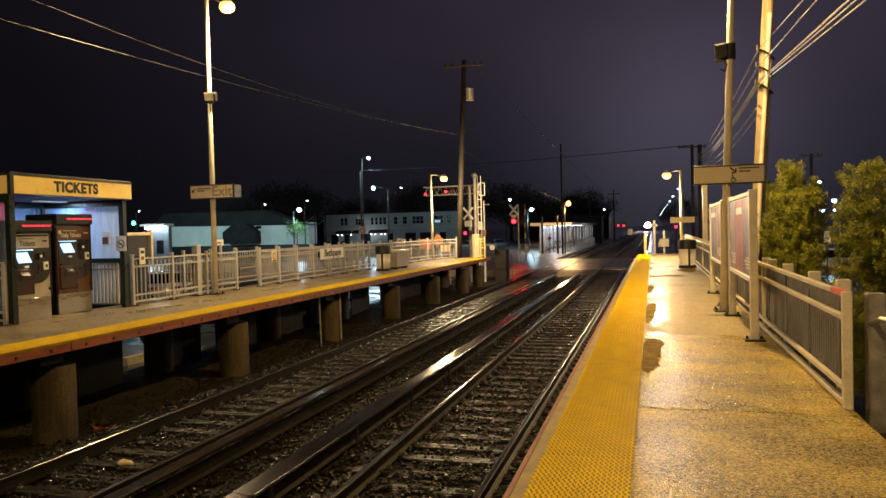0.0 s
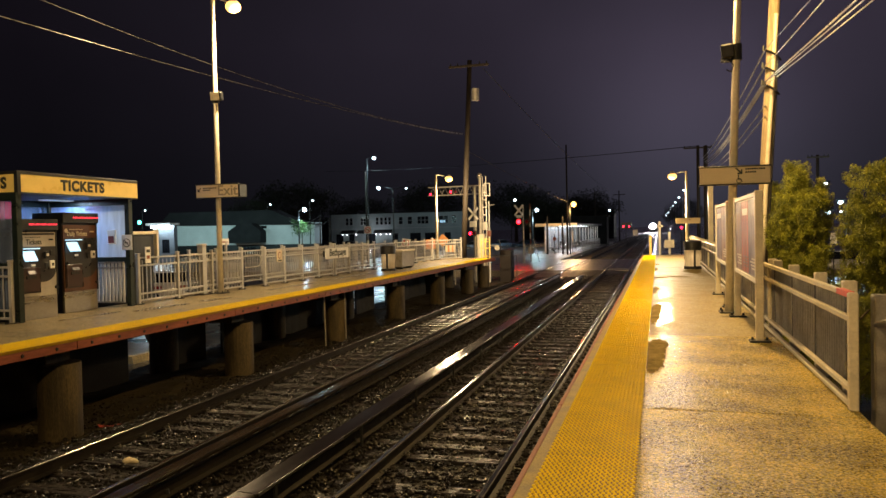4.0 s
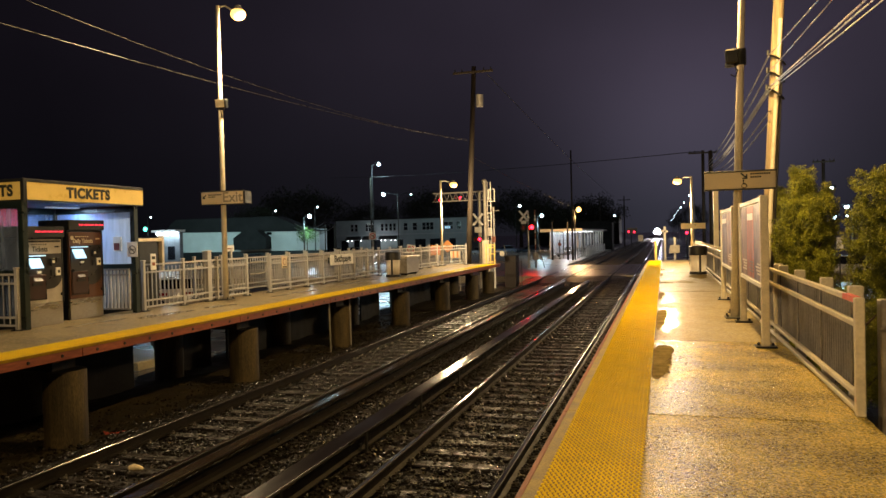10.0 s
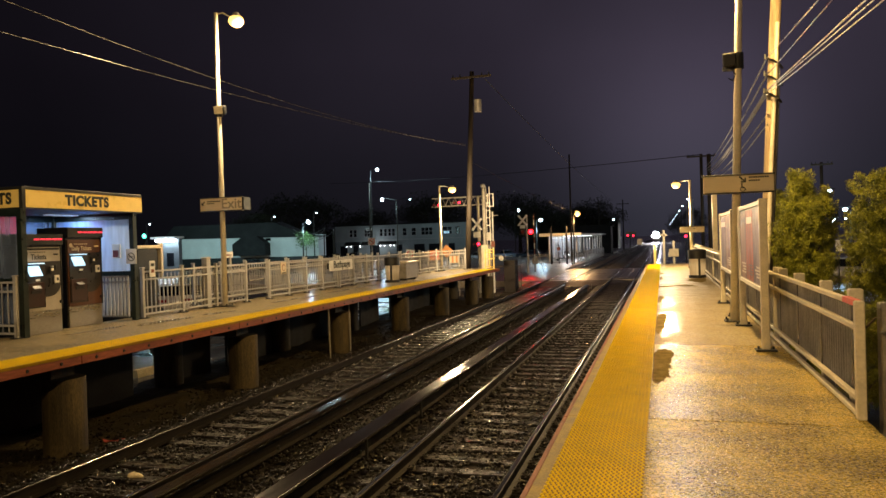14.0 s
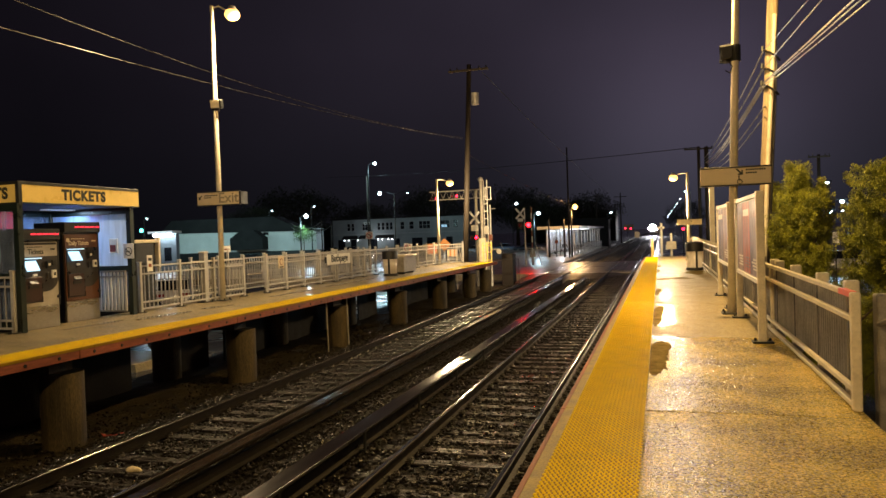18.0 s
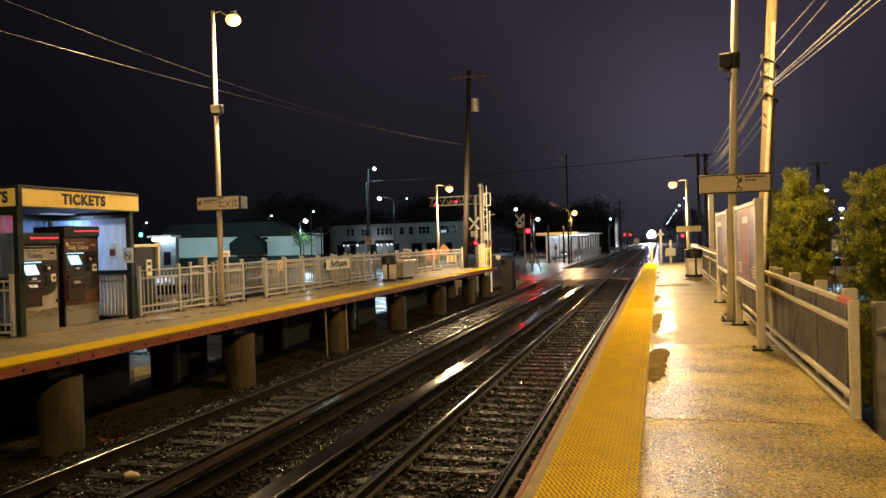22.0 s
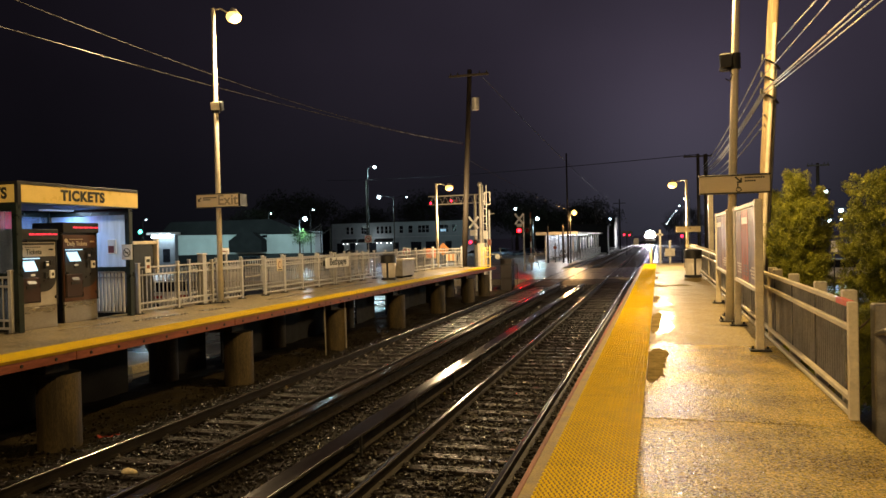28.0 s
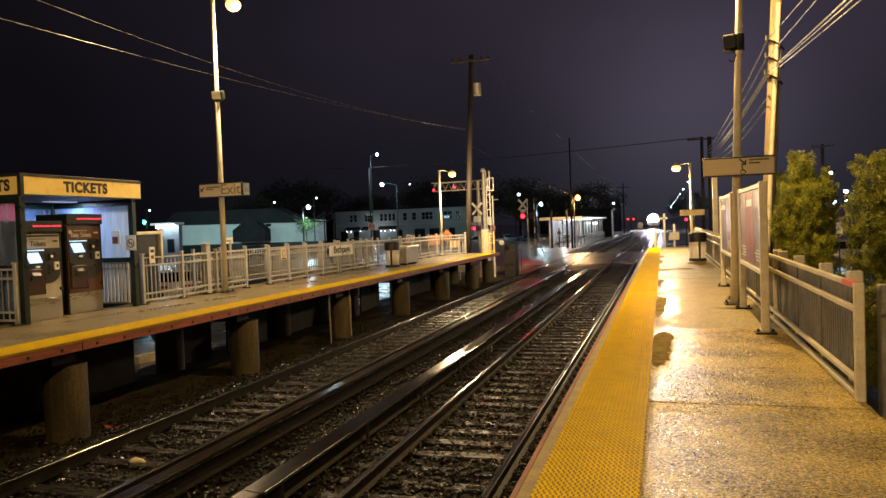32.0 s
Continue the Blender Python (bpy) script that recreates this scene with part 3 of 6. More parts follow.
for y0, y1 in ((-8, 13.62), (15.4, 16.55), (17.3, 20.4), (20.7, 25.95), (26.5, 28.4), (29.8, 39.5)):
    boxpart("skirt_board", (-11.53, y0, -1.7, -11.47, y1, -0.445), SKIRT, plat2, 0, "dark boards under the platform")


# shallow puddles on the platform
PUDDLE = mat("rain_puddle", (0.23, 0.175, 0.075), 0.6, 0, 0.35, 6, 0.15, 80, 0.1, spec=0.0)


def puddle(x, y, rx, ry, seed, edge=-0.15, material=PUDDLE, label="shallow dark rain puddle on the concrete platform"):
    r = random.Random(seed)
    b = B()
    n = 150
    ph = [r.uniform(0, 6.28) for _ in range(3)]
    ring = []
    for k in range(n):
        a = 2 * math.pi * k / n
        f = 1 + 0.22 * math.sin(2 * a + ph[0]) + 0.16 * math.sin(3 * a + ph[1]) + 0.07 * math.sin(5 * a + ph[2]) + 0.06 * math.sin(11 * a + ph[0]) + 0.05 * math.sin(23 * a + ph[1]) + r.uniform(-0.06, 0.06)
        ring.append((max(edge, x + rx * f * math.cos(a)), y + ry * f * math.sin(a)))
    lo = [b.verts.new((px, py, 0.0005)) for px, py in ring]
    hi = [b.verts.new((x + (px - x) * 0.97, y + (py - y) * 0.97, 0.004)) for px, py in ring]
    for k in range(n):
        b.faces.new((lo[k], lo[(k + 1) % n], hi[(k + 1) % n], hi[k]))
    b.faces.new(hi)
    return tagged(part("puddle", b, material), label, "puddle", "puddles")


for i, (x, y, rx, ry) in enumerate(((-0.12, 9.25, 0.24, 0.92), (-0.10, 13.7, 0.12, 1.7), (-0.11, 18.6, 0.10, 0.9), (0.0, 23.1, 0.20, 0.35),
                                    (-0.12, 27.5, 0.06, 1.2), (0.6, 23.4, 0.35, 0.25), (1.1, 26.2, 0.35, 0.9), (-0.1, 31.0, 0.1, 0.8))):
    puddle(x, y, rx, ry, i)
FILM = mat("standing_rain_film", (0.20, 0.16, 0.09), 0.10, 0, 0.3, 5, 0.25, 18, 0.05, dist=0.004)
for i, (x, y, rx, ry) in enumerate(((-10.55, 13.6, 0.22, 0.75), (-10.40, 15.4, 0.16, 0.6), (-10.95, 12.1, 0.12, 0.7), (-10.5, 19.5, 0.15, 1.1), (-10.6, 24.0, 0.2, 1.6))):
    puddle(x, y, rx, ry, i + 20, -11.4, FILM, "glistening film of rain on the opposite platform")

stones("ballast", 9000, -8.4, -1.05, -9, 3.2, 0.034, "loose wet crushed stone ballast round the ties", power=1.0)
stones("rubble", 2600, -10.8, -8.55, 6, 30, 0.026, "scattered stones and rubble under the opposite platform", -1.69, 1.3, 0.05)


# ---- lamps ----
def lamp_post(x, y, top, out, head_z, label, lens=LAMPGLOW, box_z=None, side=1, lean=0.0):
    """Round tapered post on a base plate, a short arm and a lit head; out: how far the head stands off, with its sign."""
    t = thing("street_lamp", label, "lamp post", x, y, 0, group="platform lamps")
    b = B()
    cyl(b, (0, 0, 0.02), (lean, 0, top), 0.078, 0.052, 16)
    part("pole", b, PAINT, t, "cream painted steel pole", True)
    b = B()
    box(b, 0, 0, 0.012, 0.34, 0.34, 0.024, 0.006)
    for sx in (-1, 1):
        for sy in (-1, 1):
            cyl(b, (sx * 0.13, sy * 0.13, 0.02), (sx * 0.13, sy * 0.13, 0.07), 0.018, 0.016, 8)
    part("base_plate", b, DARKMETAL, t, "bolted dark base plate")
    b = B()
    tube(b, [(lean, 0, top - 0.05), (out * 0.35, 0, top - 0.03), (out * 0.7, 0, head_z + 0.16)], 0.02)
    part("arm", b, PAINT, t)
    b = B()
    cyl(b, (out, 0, head_z + 0.05), (out, 0, head_z + 0.24), 0.19, 0.08, 18)
    part("head", b, GALV, t, "lamp housing")
    b = B()
    bmesh.ops.create_uvsphere(b, u_segments=18, v_segments=10, radius=0.20, matrix=Matrix.Translation((out, 0, head_z + 0.02)) @ Matrix.Diagonal((1, 1, 0.8, 1)))
    part("lens", b, lens, t, "bright warm lamp glass", True)
    if box_z:
        k = 1.0 if side < 0 else 1.35
        q = Euler((0.25, 0, 0.3 * side)).to_matrix()
        b = B()
        box(b, lean * 0.6 + side * (0.10 * k + (0.06 if side < 0 else 0)), -0.12, box_z, 0.20 * k, 0.17 * k, 0.24, 0.02, q)
        spk = part("loudspeaker", b, DARKMETAL, t, "boxy loudspeaker on a bracket")
        b = B()
        box(b, lean * 0.6 + side * (0.10 * k + (0.06 if side < 0 else 0)), -0.12 - 0.09 * k, box_z - 0.02, 0.17 * k, 0.01, 0.20, 0.003, q)
        part("grille", b, PAINT if side > 0 else BLACK, spk)
        b = B()
        cyl(b, (lean * 0.6, 0, box_z - 0.15), (lean * 0.6, 0, box_z + 0.13), 0.088, 0.088, 14)
        part("collar", b, DARKMETAL, t, "dark clamp collar")
        b = B()
        tube(b, [(0.03, -0.08, box_z - 0.13), (0.10, -0.12, box_z - 0.26), (0.07, -0.05, box_z - 0.36), (0.0, 0, box_z - 0.3)], 0.012, 6)
        cyl(b, (0, 0, box_z - 0.16), (0, 0, box_z - 0.1), 0.1, 0.1, 12)
        part("bracket", b, BLACK, t)
    return t


lamp_post(1.19, 13.85, 7.94, -0.77, 7.62, "tall cream lamp post with a loudspeaker on the wet platform", box_z=4.60, side=-1, lean=0.28)
lamp_post(-11.40, 17.2, 7.94, 0.62, 7.62, "tall cream lamp post with a loudspeaker on the opposite platform", box_z=5.28)
lamp_post(1.27, 35.85, 4.1, -0.62, 3.86, "lamp post at the far end of the platform")
lamp_post(-11.40, 37.4, 4.57, 0.72, 4.3, "lamp post at the far end of the opposite platform")
lamp_post(1.27, -6.7, 7.94, -0.62, 7.62, "tall cream lamp post behind on the platform")
lamp_post(-11.40, -4.5, 7.94, 0.62, 7.62, "tall cream lamp post behind on the opposite platform")


# ---- direction signs on the lamp posts ----
def arrow(bm, cx, cz, s, y, down=True, right=True):
    """A slanted arrow with its head, in the plane y."""
    k, h = (1 if right else -1), (-1 if down else 1)
    q = Euler((0, -h * k * radians(45), 0)).to_matrix()
    box(bm, cx - k * s * 0.1, y, cz - h * s * 0.1, s * 1.1, 0.006, s * 0.26, 0, q)
    box(bm, cx + k * s * 0.12, y, cz + h * s * 0.42, s * 0.74, 0.006, s * 0.24)
    box(bm, cx + k * s * 0.42, y, cz + h * s * 0.12, s * 0.24, 0.006, s * 0.74)


sg = thing("direction_sign", "long cream direction sign with arrow on a lamp post", "sign", 1.285, 13.70, 2.425)
boxpart("panel", (-0.575, -0.03, -0.148, 0.575, 0.03, 0.138), CREAMSIGN, sg, 0.006)
boxpart("frame", (-0.59, -0.045, 0.139, 0.59, 0.045, 0.165), DARKMETAL, sg, 0.004, "dark top frame")
boxpart("frame", (-0.59, -0.045, -0.172, 0.59, 0.045, -0.149), DARKMETAL, sg, 0.004, "dark bottom frame")
b = B()
arrow(b, 0.07, 0.07, 0.105, -0.034)
part("arrow", b, INK, sg)
b = B()
bmesh.ops.create_cone(b, cap_ends=False, segments=14, radius1=0.045, radius2=0.034, depth=0.006, matrix=pose(0.07, -0.034, -0.10, 90))
tube(b, [(0.06, -0.034, -0.02), (0.06, -0.034, -0.075), (0.10, -0.034, -0.075), (0.12, -0.034, -0.12)], 0.009, 5)
cyl(b, (0.06, -0.037, -0.008), (0.06, -0.031, -0.008), 0.014, 0.014, 8)
part("wheelchair_mark", b, INK, sg)
bar = B()
box(bar, 0, 0, 0, 0.03, 0.004, 0.028)
bar_mesh = mesh_of("writing_bar", bar, INK)
for zz, x0, x1 in ((0.10, 0.17, 0.46), (0.045, 0.17, 0.33)):
    x = x0
    while x < x1:
        piece("writing_bar", bar_mesh, sg, pose(x + 0.018, -0.033, zz))
        x += 0.036
boxpart("clamp", (-0.20, 0.03, -0.12, 0.05, 0.17, 0.10), DARKMETAL, sg)

EXITGREY = mat("sign_letter_grey", (0.30, 0.26, 0.18), 0.4, 0, 0.06, 3, 0)
EXITPALE = mat("sign_end_panel", (0.72, 0.62, 0.42), 0.4, 0, 0.06, 3, 0.03, 40)
sg = thing("direction_sign", "cream exit direction sign on the opposite lamp post", "sign", -11.30, 17.02, 2.75)
boxpart("panel", (-0.64, -0.03, -0.165, 0.64, 0.03, 0.165), CREAMSIGN, sg, 0.006)
boxpart("frame", (-0.66, -0.04, 0.166, 0.66, 0.04, 0.19), DARKMETAL, sg, 0.004)
boxpart("frame", (-0.66, -0.04, -0.19, 0.66, 0.04, -0.166), DARKMETAL, sg, 0.004)
words("lettering", "Exit", 0.38, pose(0.32, -0.034, 0.0) @ FACE_CAM, EXITGREY, sg, "large grey exit lettering", squeeze=1.05, bold=0.006)
boxpart("lettering_panel", (0.02, -0.0325, -0.16, 0.635, -0.0305, 0.16), EXITPALE, sg, 0, "paler end panel of the sign")
b = B()
arrow(b, -0.54, 0.04, 0.10, -0.034, right=False)
part("arrow", b, INK, sg)
for zz, x1 in ((0.085, -0.05), (0.03, -0.22)):
    x = -0.43
    while x < x1:
        piece("writing_bar", bar_mesh, sg, pose(x + 0.018, -0.033, zz))
        x += 0.038
boxpart("side_panel", (0.64, -0.03, -0.165, 0.70, 0.30, 0.165), DARKMETAL, sg, 0.004, "dark side of the sign box")

# small sign on the far lamp
sg = thing("direction_sign", "small cream direction sign on the far lamp post", "sign", 1.33, 35.7, 1.78)
boxpart("panel", (-0.56, -0.03, -0.13, 0.52, 0.03, 0.13), CREAMSIGN, sg, 0.006)
boxpart("frame", (-0.58, -0.04, 0.131, 0.54, 0.04, 0.15), DARKMETAL, sg)
b = B()
arrow(b, 0.06, 0.05, 0.06, -0.034)
part("arrow", b, INK, sg)


# ---- platform fence with windbreak sheets ----
def sheet(y0, y1, x, z0, z1):
    b = B()
    n = max(4, int((y1 - y0) / 0.095))
    prev = None
    for i in range(n * 4 + 1):
        y = y0 + (y1 - y0) * i / (n * 4)
        dx = (0, 0.022, 0.022, 0)[i % 4]
        cur = (b.verts.new((x + dx, y, z0)), b.verts.new((x + dx, y, z1)))
        if prev:
            b.faces.new((prev[0], cur[0], cur[1], prev[1]))
        prev = cur
    bmesh.ops.solidify(b, geom=b.faces[:], thickness=0.003)
    return b


fence = thing("platform_fence", "cream steel platform fence with grey ribbed windbreak sheets", "fence", 0, 0, 0)
X = 1.53
for z, nm in ((0.955, "top_rail"), (0.755, "rail"), (0.165, "rail"), (0.035, "bottom_rail")):
    b = B()
    box(b, X, 23.9, z, 0.05, 34.4, 0.05, 0.008)
    part(nm, b, PAINT, fence, "cream tubular rail")
post = B()
box(post, 0, 0, 0.49, 0.075, 0.075, 0.98, 0.008)
post_mesh = mesh_of("post", post, PAINT)
tall = B()
box(tall, 0, 0, 0.47, 0.12, 0.10, 1.12, 0.01)
tall_mesh = mesh_of("tall_post", tall, PAINT)
slim = B()
box(slim, 0, 0, 0.49, 0.05, 0.05, 0.92, 0.006)
slim_mesh = mesh_of("slim_post", slim, PAINT)
piece("post", post_mesh, fence, pose(X, 6.72, 0))
y = 7.41
caps = [7.41, 8.64, 10.24, 11.58, 12.07]
while caps[-1] < 40:
    caps.append(caps[-1] + 1.36)
for y in caps:
    piece("tall_post", tall_mesh, fence, pose(X + 0.13, y, 0))
y = 6.78
edges = [6.80, 7.18, 8.50, 9.89, 11.29, 12.67]
while edges[-1] < 39.5:
    edges.append(edges[-1] + 1.38)
for a, c in zip(edges, edges[1:]):
    part("windbreak_sheet", sheet(a + 0.022, c - 0.022, X + 0.05, 0.08, 0.93), GREYSLAT, fence, "grey ribbed metal sheet")
for c in edges[1:-1]:
    boxpart("seam_strip", (X + 0.045, c - 0.03, 0.08, X + 0.05, c + 0.03, 0.93), BLACK, fence, 0, "dark joint between two sheets")
for y in (11.45, 16.0, 20.5, 25, 29.5, 34, 38.5, 41):
    piece("slim_post", slim_mesh, fence, pose(X, y, 0))
boxpart("warning_tape", (X - 0.027, 6.78, 0.935, X + 0.027, 7.18, 0.984), mat("pink_tape", (0.75, 0.12, 0.10), 0.4, 0, 0.1, 9, 0), fence, 0, "faded pink tape on the top rail")

# stair railing past the fence's end
st = thing("stair_railing", "grey steel stair railing beside the platform steps", "railing", 1.62, 6.75, 0)
boxpart("newel_post", (0.10, 0.10, -1.2, 0.24, 0.22, 0.95), GALV, st, 0.01)
for i in range(9):
    boxpart("baluster", (0.30 + i * 0.11, 0.14, -0.25 - i * 0.075, 0.325 + i * 0.11, 0.165, 0.86 - i * 0.075), GALV, st)
for dz in (0.88, -0.14):
    b = B()
    tube(b, [(0.2, 0.16, dz), (1.5, 0.16, dz - 0.9)], 0.03)
    part("hand_rail", b, GALV, st)
b = B()
tube(b, [(0.2, -0.3, 0.75), (1.5, -0.3, -0.15)], 0.025)
tube(b, [(0.12, 0.12, 0.70), (0.15, -0.1, 0.76), (0.2, -0.3, 0.75)], 0.025)
part("hand_rail", b, GALV, st, "bent round hand rail")
stair = thing("stair_1", "concrete steps down from the platform", "stairs", 1.60, 5.4, 0, kind="structure")
for i in range(7):
    boxpart("step", (0.002 + i * 0.28, 0, -1.72, 0.28 + i * 0.28, 1.3, -0.18 * (i + 1)), OLD_CONCRETE, stair, 0.01)


# ---- poster stands ----
def poster_mat(name, cols, seed):
    m = mat(name, cols[0], 0.5, 0, 0.1, 2, 0)
    n, l = m.node_tree.nodes, m.node_tree.links
    b = n["Principled BSDF"]
    co, nz, rp = n.new("ShaderNodeTexCoord"), n.new("ShaderNodeTexNoise"), n.new("ShaderNodeValToRGB")
    mp = n.new("ShaderNodeMapping")
    mp.inputs["Location"].default_value = (seed, seed * 2, 0)
    mp.inputs["Scale"].default_value = (1, 1.7, 0.6)
    l.new(co.outputs["Object"], mp.inputs[0])
    l.new(mp.outputs[0], nz.inputs["Vector"])
    nz.inputs["Scale"].default_value, nz.inputs["Detail"].default_value, nz.inputs["Distortion"].default_value = 2.0, 3, 0.6
    rp.color_ramp.elements.remove(rp.color_ramp.elements[1])
    rp.color_ramp.elements[0].position, rp.color_ramp.elements[0].color = 0.25, (*cols[0], 1)
    for i, c in enumerate(cols[1:]):
        e = rp.color_ramp.elements.new(0.25 + 0.5 * (i + 1) / (len(cols) - 1))
        e.color = (*c, 1)
    l.new(nz.outputs[0], rp.inputs[0])
    l.new(rp.outputs[0], b.inputs["Base Color"])
    b.inputs["Coat Weight"].default_value = 0.06
    b.inputs["Coat Roughness"].default_value = 0.3
    return m


PRINTPALE, PRINTDARK = mat("poster_pale_ink", (0.6, 0.55, 0.5), 0.4, 0, 0.1, 5, 0), mat("poster_dark_ink", (0.10, 0.07, 0.09), 0.4, 0, 0.1, 5, 0)


def poster(y0, y1, cols, seed, label):
    t = thing("poster_stand", label, "poster stand", 1.25, (y0 + y1) / 2, 0, group="poster stands")
    h = (y1 - y0) / 2
    for s in (-1, 1):
        b = B()
        box(b, 0.02, s * h, 1.0, 0.10, 0.10, 2.02, 0.01)
        part("post", b, PAINT, t, "cream square post")
        b = B()
        box(b, 0.02, s * h, 0.012, 0.26, 0.22, 0.024, 0.005)
        for k in (-1, 1):
            cyl(b, (0.02 + k * 0.09, s * h, 0.02), (0.02 + k * 0.09, s * h, 0.06), 0.018, 0.016, 8)
        part("base_plate", b, DARKMETAL, t)
    boxpart("backing", (0.01, -h + 0.06, 0.80, 0.05, h - 0.06, 1.97), GALV, t)
    for nm, d in (("frame_top", (-0.02, -h + 0.052, 1.93, 0.008, h - 0.052, 1.99)), ("frame_bottom", (-0.02, -h + 0.052, 0.77, 0.008, h - 0.052, 0.83)),
                  ("frame_side", (-0.02, -h + 0.052, 0.832, 0.008, -h + 0.11, 1.928)), ("frame_side", (-0.02, h - 0.11, 0.832, 0.008, h - 0.052, 1.928))):
        boxpart(nm, d, WHITEPAINT, t, 0.004)
    n = len(cols)
    w = (2 * h - 0.22) / n
    for i, tones in enumerate(cols):
        a = -h + 0.11 + i * w
        sheet_ = boxpart("poster", (-0.004, a + 0.008, 0.85, 0.009, a + w - 0.008, 1.91), poster_mat("poster_print", tones, seed + i * 3.7), t, 0, "printed poster behind a wet sheet")
        boxpart("title_band", (-0.007, a + 0.06, 1.66 + 0.04 * i, -0.0042, a + w - 0.08, 1.76 + 0.04 * i), PRINTPALE if i % 2 else PRINTDARK, sheet_)
        for k in range(4):
            boxpart("writing_bar", (-0.0065, a + 0.07, 0.93 + k * 0.045, -0.0042, a + w * (0.55 + 0.1 * ((k + i) % 3)), 0.955 + k * 0.045), PRINTDARK if i % 2 else PRINTPALE, sheet_)
    return t


VIOLET = [(0.10, 0.075, 0.14), (0.22, 0.18, 0.24), (0.05, 0.035, 0.08), (0.28, 0.24, 0.27)]
CRIMSON = [(0.38, 0.055, 0.035), (0.48, 0.10, 0.055), (0.22, 0.03, 0.03), (0.40, 0.17, 0.12)]
BLUSH = [(0.25, 0.14, 0.13), (0.11, 0.065, 0.09), (0.31, 0.21, 0.18), (0.07, 0.045, 0.07)]
poster(10.43, 13.24, [VIOLET, CRIMSON, BLUSH], 1.3, "framed poster stand with red and violet prints on the platform")
poster(14.75, 17.45, [BLUSH, VIOLET], 5.1, "framed poster stand with grey and pink prints on the platform")


# ---- litter bins ----
BINBAG = glass("milky_bin_plastic", (0.86, 0.80, 0.68), 0.15, 0.35)


def litter_bin(x, y, label):
    t = thing("litter_bin", label, "litter bin", x, y, 0)
    b = B()
    cyl(b, (0, 0, 0.0), (0, 0, 0.10), 0.30, 0.30, 24)
    part("base", b, BLACK, t)
    b = B()
    cyl(b, (0, 0, 0.10), (0, 0, 0.68), 0.25, 0.29, 24)
    part("barrel", b, BINBAG, t, "pale translucent barrel", True).visible_shadow = False
    b = B()
    cyl(b, (0, 0, 0.68), (0, 0, 0.99), 0.315, 0.315, 24)
    cyl(b, (0, 0, 0.99), (0, 0, 1.02), 0.30, 0.20, 24)
    part("lid", b, BLACK, t, "black hooded lid")
    b = B()
    box(b, 0.06, -0.29, 0.38, 0.075, 0.05, 0.6)
    part("strap", b, BLACK, t)
    return t


litter_bin(1.16, 27.7, "pale round litter bin with a black hood on the platform")
litter_bin(-10.42, 27.4, "round litter bin with a black hood on the opposite platform")

# slim steel post behind the fence
pt = thing("steel_post", "cream painted steel post behind the platform fence", "post", 1.78, 27.5, -1.7)
boxpart("shaft", (-0.085, -0.085, 0, 0.085, 0.085, 5.1), PAINT, pt, 0.01)
boxpart("cap", (-0.1, -0.1, 5.101, 0.1, 0.1, 5.13), DARKMETAL, pt)


# ---- ticket kiosk ----
KX, KY, KL, KD = -11.5, 10.85, 3.25, 2.3        # front plane, near end, length, depth
kiosk = thing("ticket_kiosk", "open-fronted ticket shelter with a yellow TICKETS fascia and wet glass walls", "ticket kiosk", KX, KY, 0)
KE = KL - 0.22                               # the far end wall stands back under the roof
for x, y in ((-0.02, -0.02), (-0.06, KE), (-KD, 0.06), (-KD, KE), (-KD, KL / 2)):
    boxpart("post", (x - 0.06, y - 0.06, 0, x + 0.06, y + 0.06, 2.44), GREENMETAL, kiosk, 0.006, "dark green post")
boxpart("roof", (-KD - 0.1, -0.02, 2.80, 0.02, KL + 0.02, 2.86), DARKMETAL, kiosk, 0.01)
boxpart("ceiling_panel", (-KD - 0.08, 0.03, 2.44, -0.03, KL - 0.03, 2.47), mat("kiosk_ceiling", (0.06, 0.06, 0.065), 0.6), kiosk)
front = boxpart("fascia", (-0.03, 0.03, 2.46, 0.03, KL, 2.795), YELLOWSIGN, kiosk, 0.004, "yellow fascia with dark letters")
words("lettering", "TICKETS", 0.285, pose(0.034, 1.60, 2.625) @ FACE_RIGHT, INK, front, "dark TICKETS letters", 0.003, 1.0, 0.014, 1.13)
side = boxpart("fascia", (-KD, -0.03, 2.46, -0.03, 0.028, 2.795), YELLOWSIGN, kiosk, 0.004, "yellow end fascia with dark letters")
words("lettering", "TICKETS", 0.285, pose(-0.82, -0.034, 2.625) @ FACE_CAM, INK, side, "dark TICKETS letters", 0.003, 1.0, 0.014, 1.13)
for d in ((-0.04, -0.04, 2.40, 0.045, 0.04, 2.81), (-0.03, 0.03, 2.795, 0.04, KL, 2.815), (-0.03, 0.03, 2.44, 0.036, KL, 2.458)):
    boxpart("trim", d, DARKMETAL, kiosk, 0.003)
WETGLASS = glass("wet_glass", (0.52, 0.64, 0.86), 0.08, 0.78)
FOGGED = glass("fogged_glass", (0.50, 0.68, 1.0), 0.08, 0.36)
